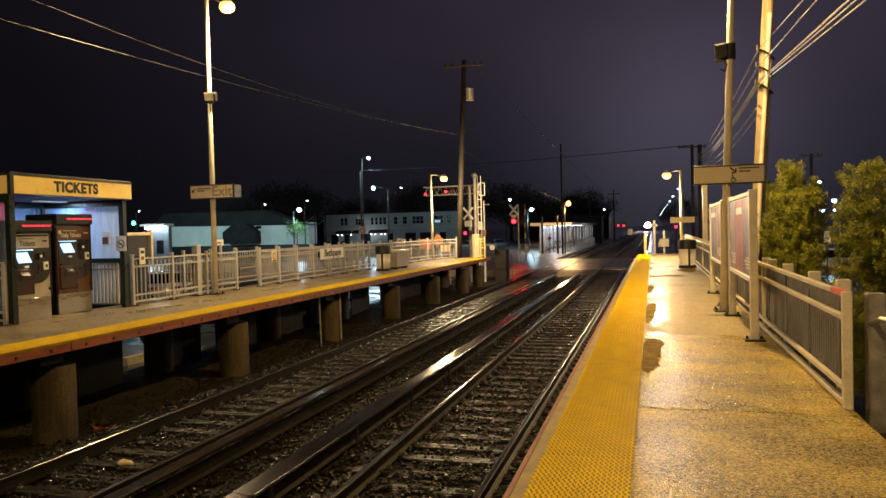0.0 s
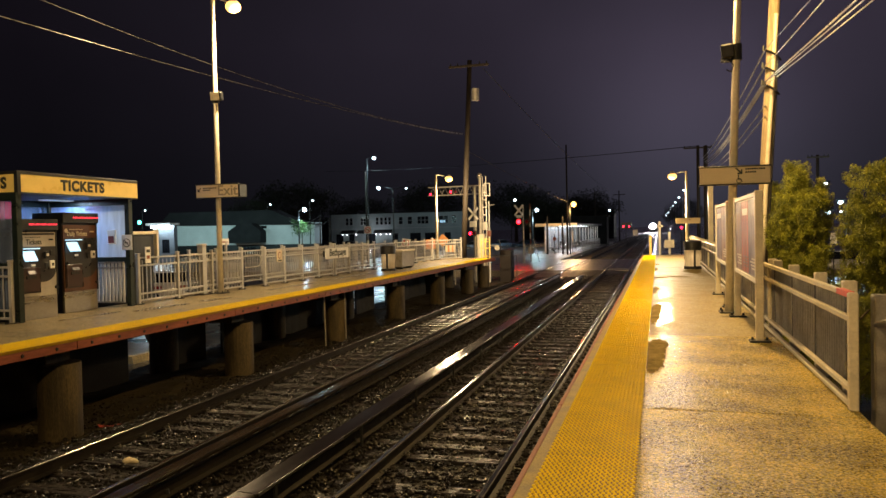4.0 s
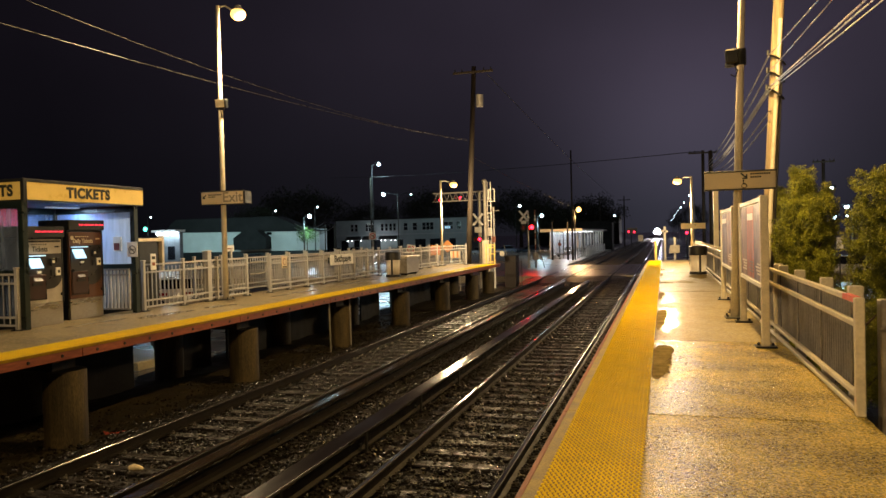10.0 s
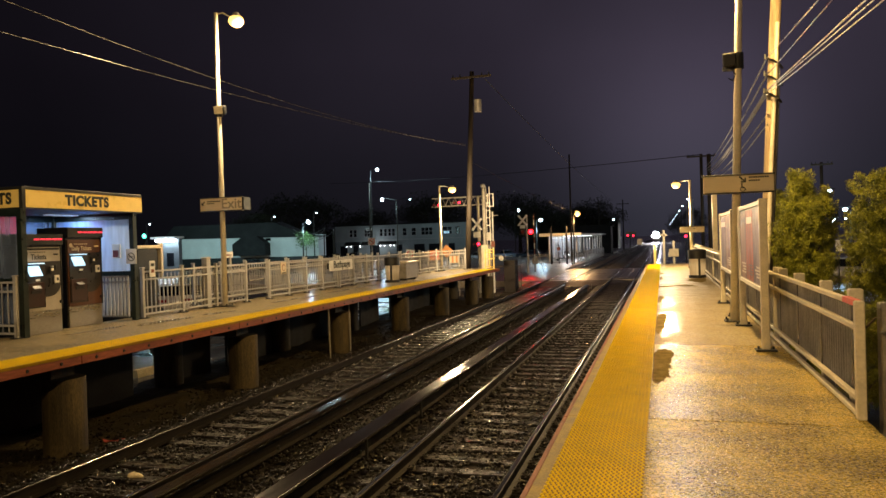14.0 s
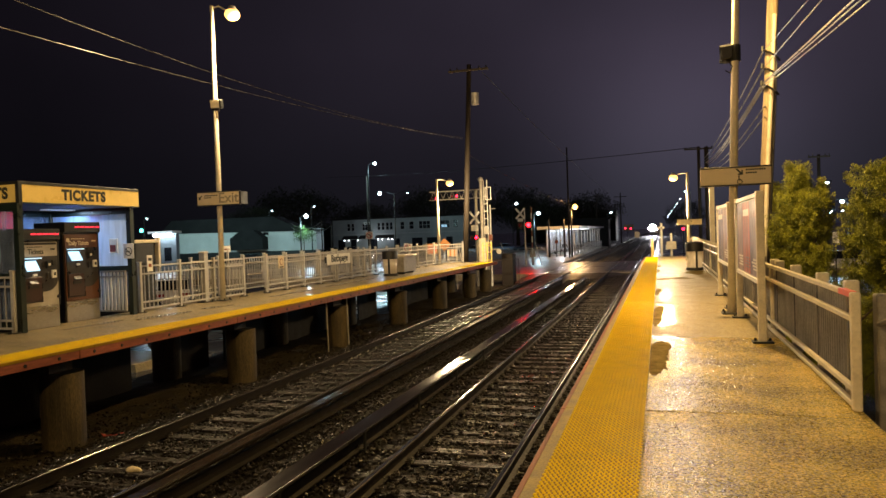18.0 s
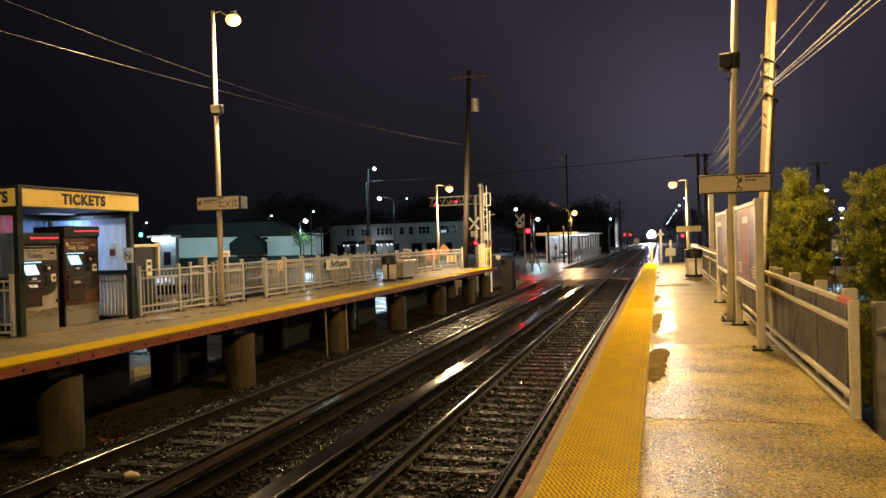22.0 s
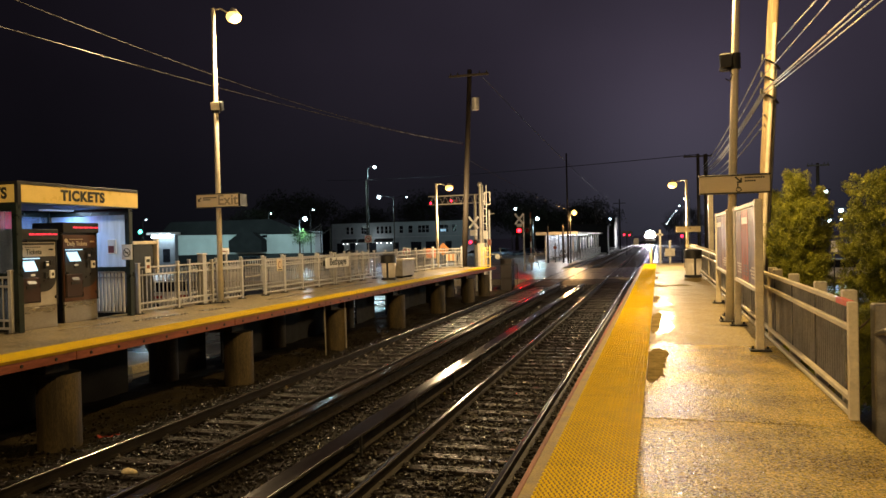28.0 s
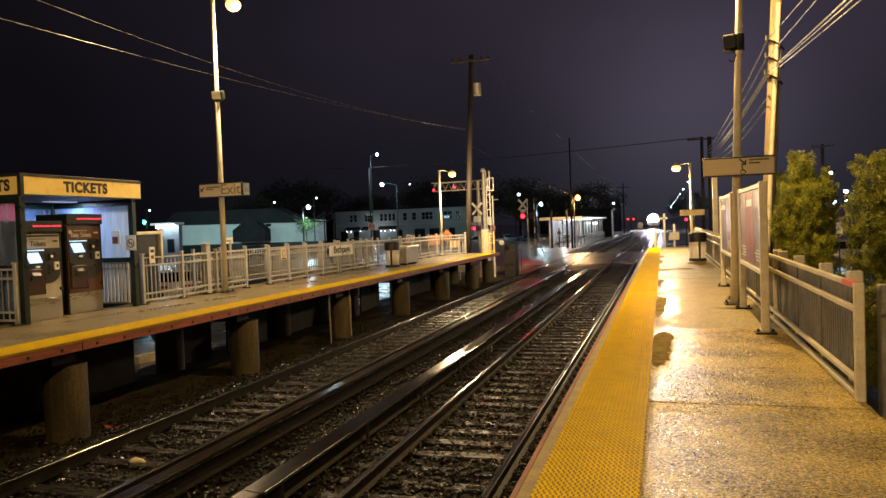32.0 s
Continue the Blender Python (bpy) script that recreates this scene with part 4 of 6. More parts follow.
# end walls and back wall: mid rail at 1.05 m, lights of glass above and below
for y in (0.06, KE):
    for z0, z1 in ((1.12, 2.30), (0.22, 0.98)):
        p = boxpart("pane", (-KD + 0.08, y - 0.006, z0, -0.14, y + 0.006, z1), FOGGED if y > 1 and z0 > 1 else WETGLASS, kiosk, 0, "rain-streaked glass pane")
        p.visible_shadow = False
    for z0, z1 in ((2.30, 2.44), (0.98, 1.12), (0.10, 0.22)):
        boxpart("wall_rail", (-KD + 0.06, y - 0.03, z0, -0.12, y + 0.03, z1), GREENMETAL, kiosk, 0.004)
for y0, y1 in ((0.12, KL / 2 - 0.06), (KL / 2 + 0.06, KE - 0.06)):
    for z0, z1 in ((1.12, 2.30), (0.22, 0.98)):
        p = boxpart("pane", (-KD - 0.006, y0, z0, -KD + 0.006, y1, z1), WETGLASS, kiosk, 0, "rain-streaked glass pane")
        p.visible_shadow = False
    for z0, z1 in ((2.30, 2.44), (0.98, 1.12), (0.10, 0.22)):
        boxpart("wall_rail", (-KD - 0.03, y0 - 0.001, z0, -KD + 0.03, y1 + 0.001, z1), GREENMETAL, kiosk, 0.004)
MAROON = mat("maroon_notice", (0.20, 0.05, 0.05), 0.5, 0, 0.2, 8, 0)
boxpart("notice", (-0.62, KE - 0.035, 1.42, -0.40, KE - 0.012, 1.74), WHITEPAINT, kiosk, 0.002, "curling pale notice on the glass")
boxpart("notice_bars", (-0.60, KE - 0.04, 1.44, -0.45, KE - 0.0352, 1.60), MAROON, kiosk)
nos = boxpart("no_smoking_sign", (-0.20, KE - 0.085, 1.28, 0.08, KE - 0.07, 1.62), WHITEPAINT, kiosk, 0.003, "white no smoking sign")
b = B()
bmesh.ops.create_cone(b, cap_ends=False, segments=20, radius1=0.10, radius2=0.082, depth=0.006, matrix=pose(-0.06, KE - 0.089, 1.44, 90))
box(b, -0.06, KE - 0.089, 1.44, 0.19, 0.004, 0.018, 0, Euler((0, radians(45), 0)).to_matrix())
box(b, -0.06, KE - 0.0895, 1.44, 0.11, 0.004, 0.02)
part("no_smoking_mark", b, INK, nos)
# inside rail of bars against the end wall
for i in range(10):
    boxpart("guard_bar", (-1.06 + i * 0.1, KE - 0.14, 0.10, -1.01 + i * 0.1, KE - 0.115, 0.98), WHITEPAINT, kiosk)
for z in (0.08, 0.86, 0.98):
    boxpart("guard_rail", (-1.10, KE - 0.15, z, -0.12, KE - 0.105, z + 0.035), GALV, kiosk)

boxpart("ceiling_light", (-1.6, 2.05, 2.415, -1.4, 2.85, 2.438), glow("kiosk_tube_lit", (0.75, 0.88, 1.0), 0.25), kiosk, 0, "cool fluorescent tube under the roof")
ka = bpy.data.lights.new("kiosk_light", "AREA")
ka.shape, ka.size, ka.size_y, ka.energy, ka.color = "RECTANGLE", 0.2, 0.8, 36, (0.50, 0.72, 1.0)
new("kiosk_light", ka).matrix_basis = pose(KX - 1.5, KY + 2.45, 2.40)
boxpart("lit_pink_sign", (-2.25, 1.45, 2.03, -2.21, 1.98, 2.40), glow("pink_sign_lit", (1.0, 0.02, 0.045), 1.0), kiosk, 0, "small lit pink sign behind the glass")
BROWNFACE = mat("brown_machine_face", (0.105, 0.045, 0.026), 0.4, 0.1, 0.2, 3, 0.05, 40)
GREYFACE = mat("pale_machine_face", (0.40, 0.375, 0.34), 0.4, 0.2, 0.15, 3, 0.05, 40)
CHARCOAL = mat("charcoal_panel", (0.02, 0.019, 0.02), 0.35, 0, 0.2, 5, 0.05, 40)
STAINLESS = mat("brushed_steel", (0.40, 0.38, 0.34), 0.35, 0.8, 0.15, 4, 0.08, 60, stretch=(1, 0.2, 1))
PINKNOTICE = mat("red_brown_panel", (0.032, 0.013, 0.011), 0.4, 0, 0.2, 5, 0)


def ticket_machine(x, y, width, height, face, title, label):
    """A free-standing machine: steel cabinet, hood with a red display, face plate, charcoal inset, lit screen, slots."""
    t = thing("ticket_machine", label, "ticket machine", x, y, 0, group="ticket machines")
    w = width
    boxpart("cabinet", (-0.75, 0, 0.0, -0.03, w, height - 0.22), CHARCOAL, t, 0.008)
    boxpart("plinth", (-0.03, 0.02, 0.0, 0.0, w - 0.02, 0.44), STAINLESS, t, 0.006, "steel plinth")
    boxpart("side_edge", (-0.04, w - 0.02, 0.44, 0.012, w, height - 0.22), DARKMETAL, t)
    f = boxpart("face_plate", (-0.03, 0.02, 0.445, 0.0, w - 0.022, height - 0.26), face, t, 0.006)
    boxpart("hood", (-0.75, -0.03, height - 0.22, 0.07, w, height), DARKMETAL, t, 0.012, "dark hood")
    disp = boxpart("red_display", (0.068, 0.2, height - 0.14, 0.0725, w - 0.02, height - 0.07), BLACK, t, 0, "running red light-dot display")
    yy, k = 0.24, 0
    while yy < w - 0.04:
        boxpart("light_segment", (0.073, yy, height - 0.122 + 0.008 * (k % 3 == 1), 0.077, yy + 0.013, height - 0.088 - 0.008 * (k % 4 == 2)), LEDRED, disp)
        yy += 0.021 if k % 6 != 5 else 0.04
        k += 1
    z = height - 0.42
    words("lettering", title, 0.15 if len(title) < 9 else 0.125, pose(0.003, w * 0.42, z - 0.03) @ FACE_RIGHT, INK if face is GREYFACE else CREAMSIGN, f, "machine title", 0.002, 0.85, 0.002)
    d = B()
    for k in range(7):
        span(d, 0.0005, 0.2 + k * 0.055, z + 0.055, 0.003, 0.235 + k * 0.055, z + 0.075)
    part("writing_bars", d, CHARCOAL if face is GREYFACE else CREAMSIGN, f)
    d = B()
    disc(d, (0.002, 0.11, z + 0.04), (1, 0, 0), 0.045, 0.004, 16)
    part("round_mark", d, CHARCOAL if face is GREYFACE else CREAMSIGN, f)
    # charcoal inset with a rounded lower corner
    d = B()
    prof = [(0.05, 0.52), (0.05, z - 0.12), (w - 0.04, z - 0.12), (w - 0.04, 0.98)]
    prof += [(w - 0.04 - 0.30 * (1 - math.cos(a)), 0.98 - 0.26 * math.sin(a)) for a in (0.25, 0.5, 0.75, 1.0, 1.25, 1.57)]
    prof += [(w * 0.55, 0.72), (w * 0.55, 0.52)]
    prism(d, prof, 0.001, 0.014, axis="x")
    part("inset_panel", d, CHARCOAL, t, "charcoal control panel")
    s = B()
    box(s, 0.05, 0.24, z - 0.29, 0.02, 0.30, 0.24, 0.004, Euler((0, radians(-28), 0)).to_matrix())
    part("screen", s, SCREEN, t, "lit blue-white touch screen")
    # the edge itself glows, in place of blue light falling on it from the screen
    boxpart("screen_hood", (0.0, 0.06, z - 0.165, 0.11, 0.44, z - 0.145), SCREEN, t, 0.002, "hood edge made to glow as if lit blue by the screen")
    boxpart("ticket_tray", (0.0145, 0.06, 0.54, 0.035, 0.50, 1.02), PINKNOTICE, t, 0.01, "red-brown change and ticket tray")
    if face is GREYFACE:
        boxpart("vent_slot", (0.0005, 0.06, z + 0.105, 0.006, w - 0.05, z + 0.145), CHARCOAL, t, 0.002)
    boxpart("pictogram", (0.0005, w - 0.20, z + 0.0, 0.004, w - 0.08, z + 0.03), CHARCOAL if face is GREYFACE else CREAMSIGN, f)
    boxpart("receipt_slip", (0.0145, 0.30, z - 0.50, 0.03, 0.40, z - 0.46), WHITEPAINT, t, 0.003, "pale slip in the receipt slot")
    d = B()
    box(d, 0.05, 0.29, 0.925, 0.012, 0.20, 0.10, 0.004, Euler((0, radians(-35), 0)).to_matrix())
    part("tray_flap", d, BLACK, t, "hinged dark flap")
    boxpart("bill_slot", (0.014, w - 0.33, z - 0.56, 0.04, w - 0.26, z - 0.44), DARKMETAL, t, 0.006)
    boxpart("tray_slot", (0.0355, 0.17, 0.80, 0.05, 0.40, 0.86), BLACK, t)
    boxpart("card_reader", (0.014, w - 0.34, z - 0.36, 0.06, w - 0.24, z - 0.22), DARKMETAL, t, 0.01)
    boxpart("card_slot", (0.06, w - 0.32, z - 0.31, 0.066, w - 0.26, z - 0.26), WHITEPAINT, t, 0.004)
    boxpart("keypad", (0.014, w - 0.22, z - 0.56, 0.05, w - 0.10, z - 0.40), WHITEPAINT, t, 0.01, "small pale notice plate")
    boxpart("keypad_mark", (0.05, w - 0.18, z - 0.51, 0.054, w - 0.13, z - 0.45), INK, t)
    boxpart("coin_slot", (0.014, w - 0.20, z - 0.30, 0.045, w - 0.12, z - 0.20), DARKMETAL, t, 0.008)
    d = B()
    disc(d, (0.02, w - 0.05, 0.60), (1, 0, 0), 0.035, 0.03, 12)
    part("lock", d, BLACK, t)
    return t


ticket_machine(-11.68, 10.95, 0.96, 1.96, GREYFACE, "Tickets", "pale grey ticket machine with a lit screen under the shelter")
ticket_machine(-11.92, 12.31, 0.97, 2.11, BROWNFACE, "Daily Tickets", "brown ticket machine with a lit screen under the shelter")


# ---- picket fences on the opposite platform ----
pk = B()
box(pk, 0, 0, 0.56, 0.022, 0.022, 0.93, 0.003)
picket_mesh = mesh_of("picket", pk, GALV)
ps = B()
box(ps, 0, 0, 0.58, 0.075, 0.075, 1.16, 0.006)
box(ps, 0, 0, 1.17, 0.095, 0.095, 0.03, 0.01)
fpost_mesh = mesh_of("post", ps, GALV)
FRAIL = mat("fence_paint", (0.40, 0.40, 0.40), 0.42, 0.1, 0.15, 5, 0.06, 40)
bp = B()
cyl(bp, (0, 0, 0.001), (0, 0, 0.022), 0.13, 0.125, 14)
for k in range(4):
    cyl(bp, (0.09 * math.cos(k * 1.571), 0.09 * math.sin(k * 1.571), 0.02), (0.09 * math.cos(k * 1.571), 0.09 * math.sin(k * 1.571), 0.045), 0.014, 0.012, 6)
fbase_mesh = mesh_of("base_plate", bp, DARKMETAL)
for me in (picket_mesh, fpost_mesh):
    me.materials.clear()
    me.materials.append(FRAIL)


def picket_fence(p0, p1, label, step=0.145, posts=None, z=0.0, rails=(0.09, 0.24, 0.88, 1.05)):
    p0, p1 = Vector((*p0, 0)), Vector((*p1, 0))
    d = p1 - p0
    t = thing("picket_fence", label, "fence", p0.x, p0.y, z, math.degrees(math.atan2(d.y, d.x)), group="picket fences")
    L = d.length
    for zz in rails:
        boxpart("rail", (0, -0.02, zz - 0.02, L, 0.02, zz + 0.02), FRAIL, t, 0.004)
    n = max(1, round(L / 1.35)) if posts is None else posts
    for i in range(n + 1):
        piece("post", fpost_mesh, t, pose(L * i / n, 0, 0))
        piece("base_plate", fbase_mesh, t, pose(L * i / n, 0, 0))
    x = step
    while x < L - 0.05:
        piece("picket", picket_mesh, t, pose(x, 0, 0))
        x += step
    return t


picket_fence((-11.58, 14.17), (-11.53, 18.45), "cream picket fence beside the ticket shelter", rails=(0.09, 0.24, 0.90, 1.08))
picket_fence((-12.95, 10.73), (-11.60, 10.73), "cream picket fence panel at the near end of the shelter")
picket_fence((-11.45, 6.0), (-11.45, 10.0), "cream picket fence along the opposite platform")
picket_fence((-12.6, 17.5), (-12.6, 30.6), "set-back picket fence beside the ramp")
picket_fence((-11.45, 19.6), (-11.45, 24.4), "cream picket fence along the opposite platform")
picket_fence((-11.45, 24.6), (-11.45, 31.0), "cream picket fence along the opposite platform", 0.16)
picket_fence((-11.45, 31.2), (-11.45, 36.6), "cream picket fence at the far end of the platform", 0.16)
picket_fence((-11.45, 36.7), (-10.4, 38.6), "slanted picket fence closing the platform's end", 0.16, 1)
b = B()
hr = thing("ramp_handrail", "looped tubular handrail at the platform ramp", "handrail", -11.5, 18.6, 0)
tube(b, [(0, 0, 0.95), (-0.1, 0.5, 0.95)] + [(-0.12, 0.9 + 0.18 * math.sin(a), 0.78 + 0.17 * math.cos(a)) for a in [k * math.pi / 8 for k in range(9)]] + [(-0.1, 0.5, 0.61), (0, 0, 0.61)], 0.022)
part("loop_rail", b, GALV, hr, "", True)
# station name board on the fence
nb = thing("station_name_board", "pale station name board with dark letters on the fence", "sign", -11.30, 24.5, 0.82)
boxpart("panel", (-0.02, -1.0, -0.18, 0.02, 0.95, 0.20), WHITEPAINT, nb, 0.006)
words("lettering", "Bethpage", 0.36, pose(0.024, 0, 0.03) @ FACE_RIGHT, INK, nb, "dark station name", 0.004, 1.08, 0.007)
for y in (-0.9, 0.9):
    boxpart("bracket", (-0.14, y - 0.03, -0.10, -0.021, y + 0.03, 0.10), DARKMETAL, nb)
gp = thing("gate_post", "square cream gate post taller than the picket fence", "post", -11.62, 16.70, 0)
boxpart("shaft", (-0.085, -0.085, 0.02, 0.085, 0.085, 1.31), FRAIL, gp, 0.008)
boxpart("cap", (-0.1, -0.1, 1.311, 0.1, 0.1, 1.35), PAINT, gp, 0.01)
boxpart("base_plate", (-0.15, -0.15, 0, 0.15, 0.15, 0.019), DARKMETAL, gp)
sg = thing("notice_sign", "small cream notice with a red mark on the picket fence", "sign", -11.42, 20.45, 0.90)
boxpart("panel", (-0.01, -0.17, -0.2, 0.01, 0.17, 0.18), CREAMSIGN, sg, 0.003)
b = B()
bmesh.ops.create_cone(b, cap_ends=False, segments=18, radius1=0.11, radius2=0.085, depth=0.006, matrix=pose(0.014, 0, 0, 0, 90))
part("ring_mark", b, REDBOARD, sg)
boxpart("writing_bars", (0.0105, -0.12, -0.18, 0.014, 0.12, -0.14), INK, sg)
sg = thing("notice_sign", "small white arrow sign on a post behind the fence", "sign", -12.62, 19.3, 0)
boxpart("post", (-0.03, 0.03, -0.05, 0.03, 0.09, 1.38), GALV, sg)
boxpart("panel", (-0.01, -0.22, 1.28, 0.01, 0.22, 1.46), WHITEPAINT, sg, 0.003)
boxpart("red_mark", (0.0105, -0.14, 1.34, 0.014, 0.14, 1.38), REDBOARD, sg)
kb = thing("parking_kerb", "low pale concrete wheel stop in the wet lot", "kerb", -13.1, 16.9, -1.7)
b = B()
prism(b, [(-0.12, 0), (0.12, 0), (0.08, 0.2), (-0.08, 0.2)], -1.3, 1.3)
part("body", b, CONCRETE, kb)
# salt box beside the bin
sb = thing("salt_box", "pale metal grit box beside the litter bin", "grit box", -10.6, 29.2, 0)
boxpart("body", (-0.4, -0.75, 0.08, 0.4, 0.75, 0.72), GALV, sb, 0.02)
boxpart("lid", (-0.44, -0.8, 0.721, 0.44, 0.8, 0.80), PAINT, sb, 0.015)
for y in (-0.6, 0.6):
    boxpart("foot", (-0.35, y - 0.06, 0, 0.35, y + 0.06, 0.079), DARKMETAL, sb)
# equipment cabinet and small sign beyond the kiosk
cb = thing("equipment_cabinet", "tall dark cabinet beside the shelter behind the fence", "cabinet", -12.3, 14.9, 0)
boxpart("body", (-0.4, -0.35, 0, 0.3, 0.35, 1.62), DARKMETAL, cb, 0.01)
boxpart("cap", (-0.46, -0.42, 1.621, 0.36, 0.42, 1.70), PAINT, cb, 0.01, "pale cabinet top")
boxpart("post", (0.25, 0.42, 0.9, 0.36, 0.5, 1.75), PAINT, cb, 0.006)
sg = thing("notice_sign", "small white notice with a red mark on the fence post", "sign", -11.50, 14.42, 1.15)
boxpart("panel", (-0.01, -0.09, -0.2, 0.01, 0.09, 0.18), WHITEPAINT, sg, 0.003)
boxpart("red_mark", (0.0105, -0.05, -0.10, 0.014, 0.05, -0.02), REDBOARD, sg)
boxpart("writing_bars", (0.0105, -0.06, 0.05, 0.014, 0.06, 0.12), INK, sg)
# yellow gate at the platform's end
yg = thing("end_gate", "yellow painted steel end gate of the opposite platform", "gate", -9.12, 39.0, 0)
YGATE = mat("gate_yellow", (0.70, 0.50, 0.14), 0.45, 0, 0.12, 5, 0.05)
for x in (-0.24, 0.0, 0.24):
    boxpart("upright", (x - 0.025, -0.025, 0, x + 0.025, 0.025, 1.08), YGATE, yg, 0.004)
for z in (0.12, 0.55, 0.9, 1.05):
    boxpart("bar", (-0.24, -0.02, z - 0.02, 0.24, 0.02, z + 0.02), YGATE, yg)
# end post of the near platform
yp = thing("end_post", "yellow marker post at the platform's end", "post", -0.43, 41.1, 0)
boxpart("shaft", (-0.06, -0.06, 0, 0.06, 0.06, 1.02), YGATE, yp, 0.01)
boxpart("cap", (-0.075, -0.075, 1.021, 0.075, 0.075, 1.05), YGATE, yp, 0.01)

# pipes on a pile, a pale stone and scraps beside the track
for y in (18.60, 19.98):
    b = B()
    cyl(b, (-9.0, y, -1.6), (-9.02, y, -0.172), 0.022, 0.022, 8)
    part("drain_pipe", b, GALV, plat2, "thin pale drain pipe beside a pile")
b = B()
bmesh.ops.create_icosphere(b, subdivisions=2, radius=0.13, matrix=Matrix.Translation((-6.75, 8.0, -1.40)) @ Matrix.Diagonal((0.85, 0.55, 0.36, 1)))
for v in b.verts:
    v.co += Vector((noise.noise(v.co * 9), noise.noise(v.co * 9 + Vector((5, 0, 0))), noise.noise(v.co * 9 + Vector((0, 7, 0))))) * 0.03
tagged(part("pale_rock", b, mat("pale_rock_face", (0.5, 0.42, 0.25), 0.7, 0, 0.25, 12, 0.4, 30)), "pale yellowish rock between the ties of the track", "rock")
b = B()
bmesh.ops.create_grid(b, x_segments=6, y_segments=4, size=0.5, matrix=Matrix.Translation((-8.55, 9.75, -1.50)) @ Euler((0, 0.15, 1.1)).to_matrix().to_4x4() @ Matrix.Diagonal((0.42, 0.16, 1, 1)))
for v in b.verts:
    v.co.z += 0.05 * noise.noise(v.co * 7) + 0.02
bmesh.ops.solidify(b, geom=b.faces[:], thickness=0.008)
tagged(part("red_scrap", b, mat("red_scrap_cloth", (0.30, 0.04, 0.025), 0.7, 0, 0.2, 9, 0)), "crumpled red scrap lying on the soil", "litter")


# ---- utility poles and wires ----
def utility_pole(x, y, base, top, r0, r1, label, lean=(0, 0), arms=(), wood=DARKWOOD):
    t = thing("utility_pole", label, "utility pole", x, y, base)
    h = top - base
    b = B()
    cyl(b, (0, 0, 0), (lean[0], lean[1], h), r0, r1, 14)
    part("shaft", b, wood, t, "", True)
    for z, half in arms:
        k = (z - base) / h
        b = B()
        box(b, lean[0] * k, lean[1] * k - r1 - 0.06, z - base, half * 2, 0.10, 0.12, 0.01)
        part("crossarm", b, wood, t)
        for s in (-0.9, -0.55, 0.55, 0.9):
            b = B()
            cyl(b, (lean[0] * k + s * half, lean[1] * k - r1 - 0.06, z - base + 0.06), (lean[0] * k + s * half, lean[1] * k - r1 - 0.06, z - base + 0.2), 0.04, 0.03, 8)
            part("insulator", b, DARKMETAL, t)
    return t


up = utility_pole(2.23, 19, -1.7, 10.5, 0.15, 0.115, "tall weathered wooden utility pole behind the platform fence", lean=(0.69, 0), wood=WOODPOLE)
b = B()
tube(b, [(0.03, -0.17, 0.2), (0.26, -0.18, 4.6), (0.50, -0.17, 8.2)], 0.05)
part("conduit", b, PAINT, up, "pale riser conduit")
b = B()
tube(b, [(0.52, -0.10, 7.1), (0.49, -0.14, 6.6), (0.47, -0.12, 6.1), (0.40, -0.1, 4.9), (0.28, -0.1, 3.0)], 0.022)
part("loop_cable", b, BLACK, up)
for z in (7.36, 6.96, 6.56):
    b = B()
    k = 0.69 * z / 12.2
    tube(b, [(k - 0.17, -0.14, z + 0.02), (k - 0.05, -0.24, z - 0.06), (k + 0.08, -0.24, z - 0.16), (k + 0.17, -0.12, z - 0.24)], 0.028, 6)
    part("band", b, BLACK, up)
    b = B()
    cyl(b, (k - 0.22, -0.30, z - 0.03), (k - 0.22, -0.30, z + 0.09), 0.035, 0.028, 8)
    part("insulator", b, DARKMETAL, up, "dark cable clamp")

up = utility_pole(-10.72, 40, -1.7, 11.1, 0.17, 0.13, "dark utility pole with transformer beside the crossing", lean=(0.66, 0), arms=((10.75, 1.15),))
b = B()
cyl(b, (1.0, -0.2, 10.48), (1.0, -0.2, 11.15), 0.21, 0.21, 14)
part("transformer", b, GALV, up, "pale transformer can")
b = B()
box(b, 0.8, -0.05, 10.7, 0.3, 0.06, 0.1)
part("bracket", b, DARKMETAL, up)
utility_pole(3.56, 60, -1.7, 7.7, 0.19, 0.16, "far utility pole along the line")
utility_pole(3.1, 62, -1.7, 7.95, 0.15, 0.12, "far utility pole along the line", arms=((7.75, 1.1),))
utility_pole(11.4, 60, -1.7, 6.6, 0.14, 0.11, "far utility pole beyond the trees", arms=((6.42, 0.75),))
utility_pole(-9.4, 79, -1.4, 10.5, 0.11, 0.08, "thin far pole beside the shelter")
utility_pole(-45.4, 110, -1.7, 11.4, 0.18, 0.13, "dark utility pole beside the street", arms=())
utility_pole(-11.0, 135, -1.7, 8.2, 0.14, 0.1, "far pole along the line", arms=((7.6, 1.0),))
utility_pole(-7.5, 150, -1.7, 8.8, 0.16, 0.1, "far pole along the line", arms=((8.0, 1.2),))

WIRE = mat("wire", (0.26, 0.26, 0.265), 0.35, 0.5, 0.1, 5, 0)


DULLWIRE = mat("dull_wire", (0.10, 0.095, 0.09), 0.3, 0.5, 0.1, 5, 0)
DARKWIRE = mat("dark_wire", (0.02, 0.02, 0.02), 0.6, 0, 0.1, 5, 0)


def wire(p0, p1, sag, r, label, n=18, material=DULLWIRE):
    p0, p1 = Vector(p0), Vector(p1)
    b = B()
    tube(b, [p0.lerp(p1, i / n) - Vector((0, 0, sag * 4 * (i / n) * (1 - i / n))) for i in range(n + 1)], r, 5)
    return tagged(part("overhead_wire", b, material), label, "wire", "overhead wires")


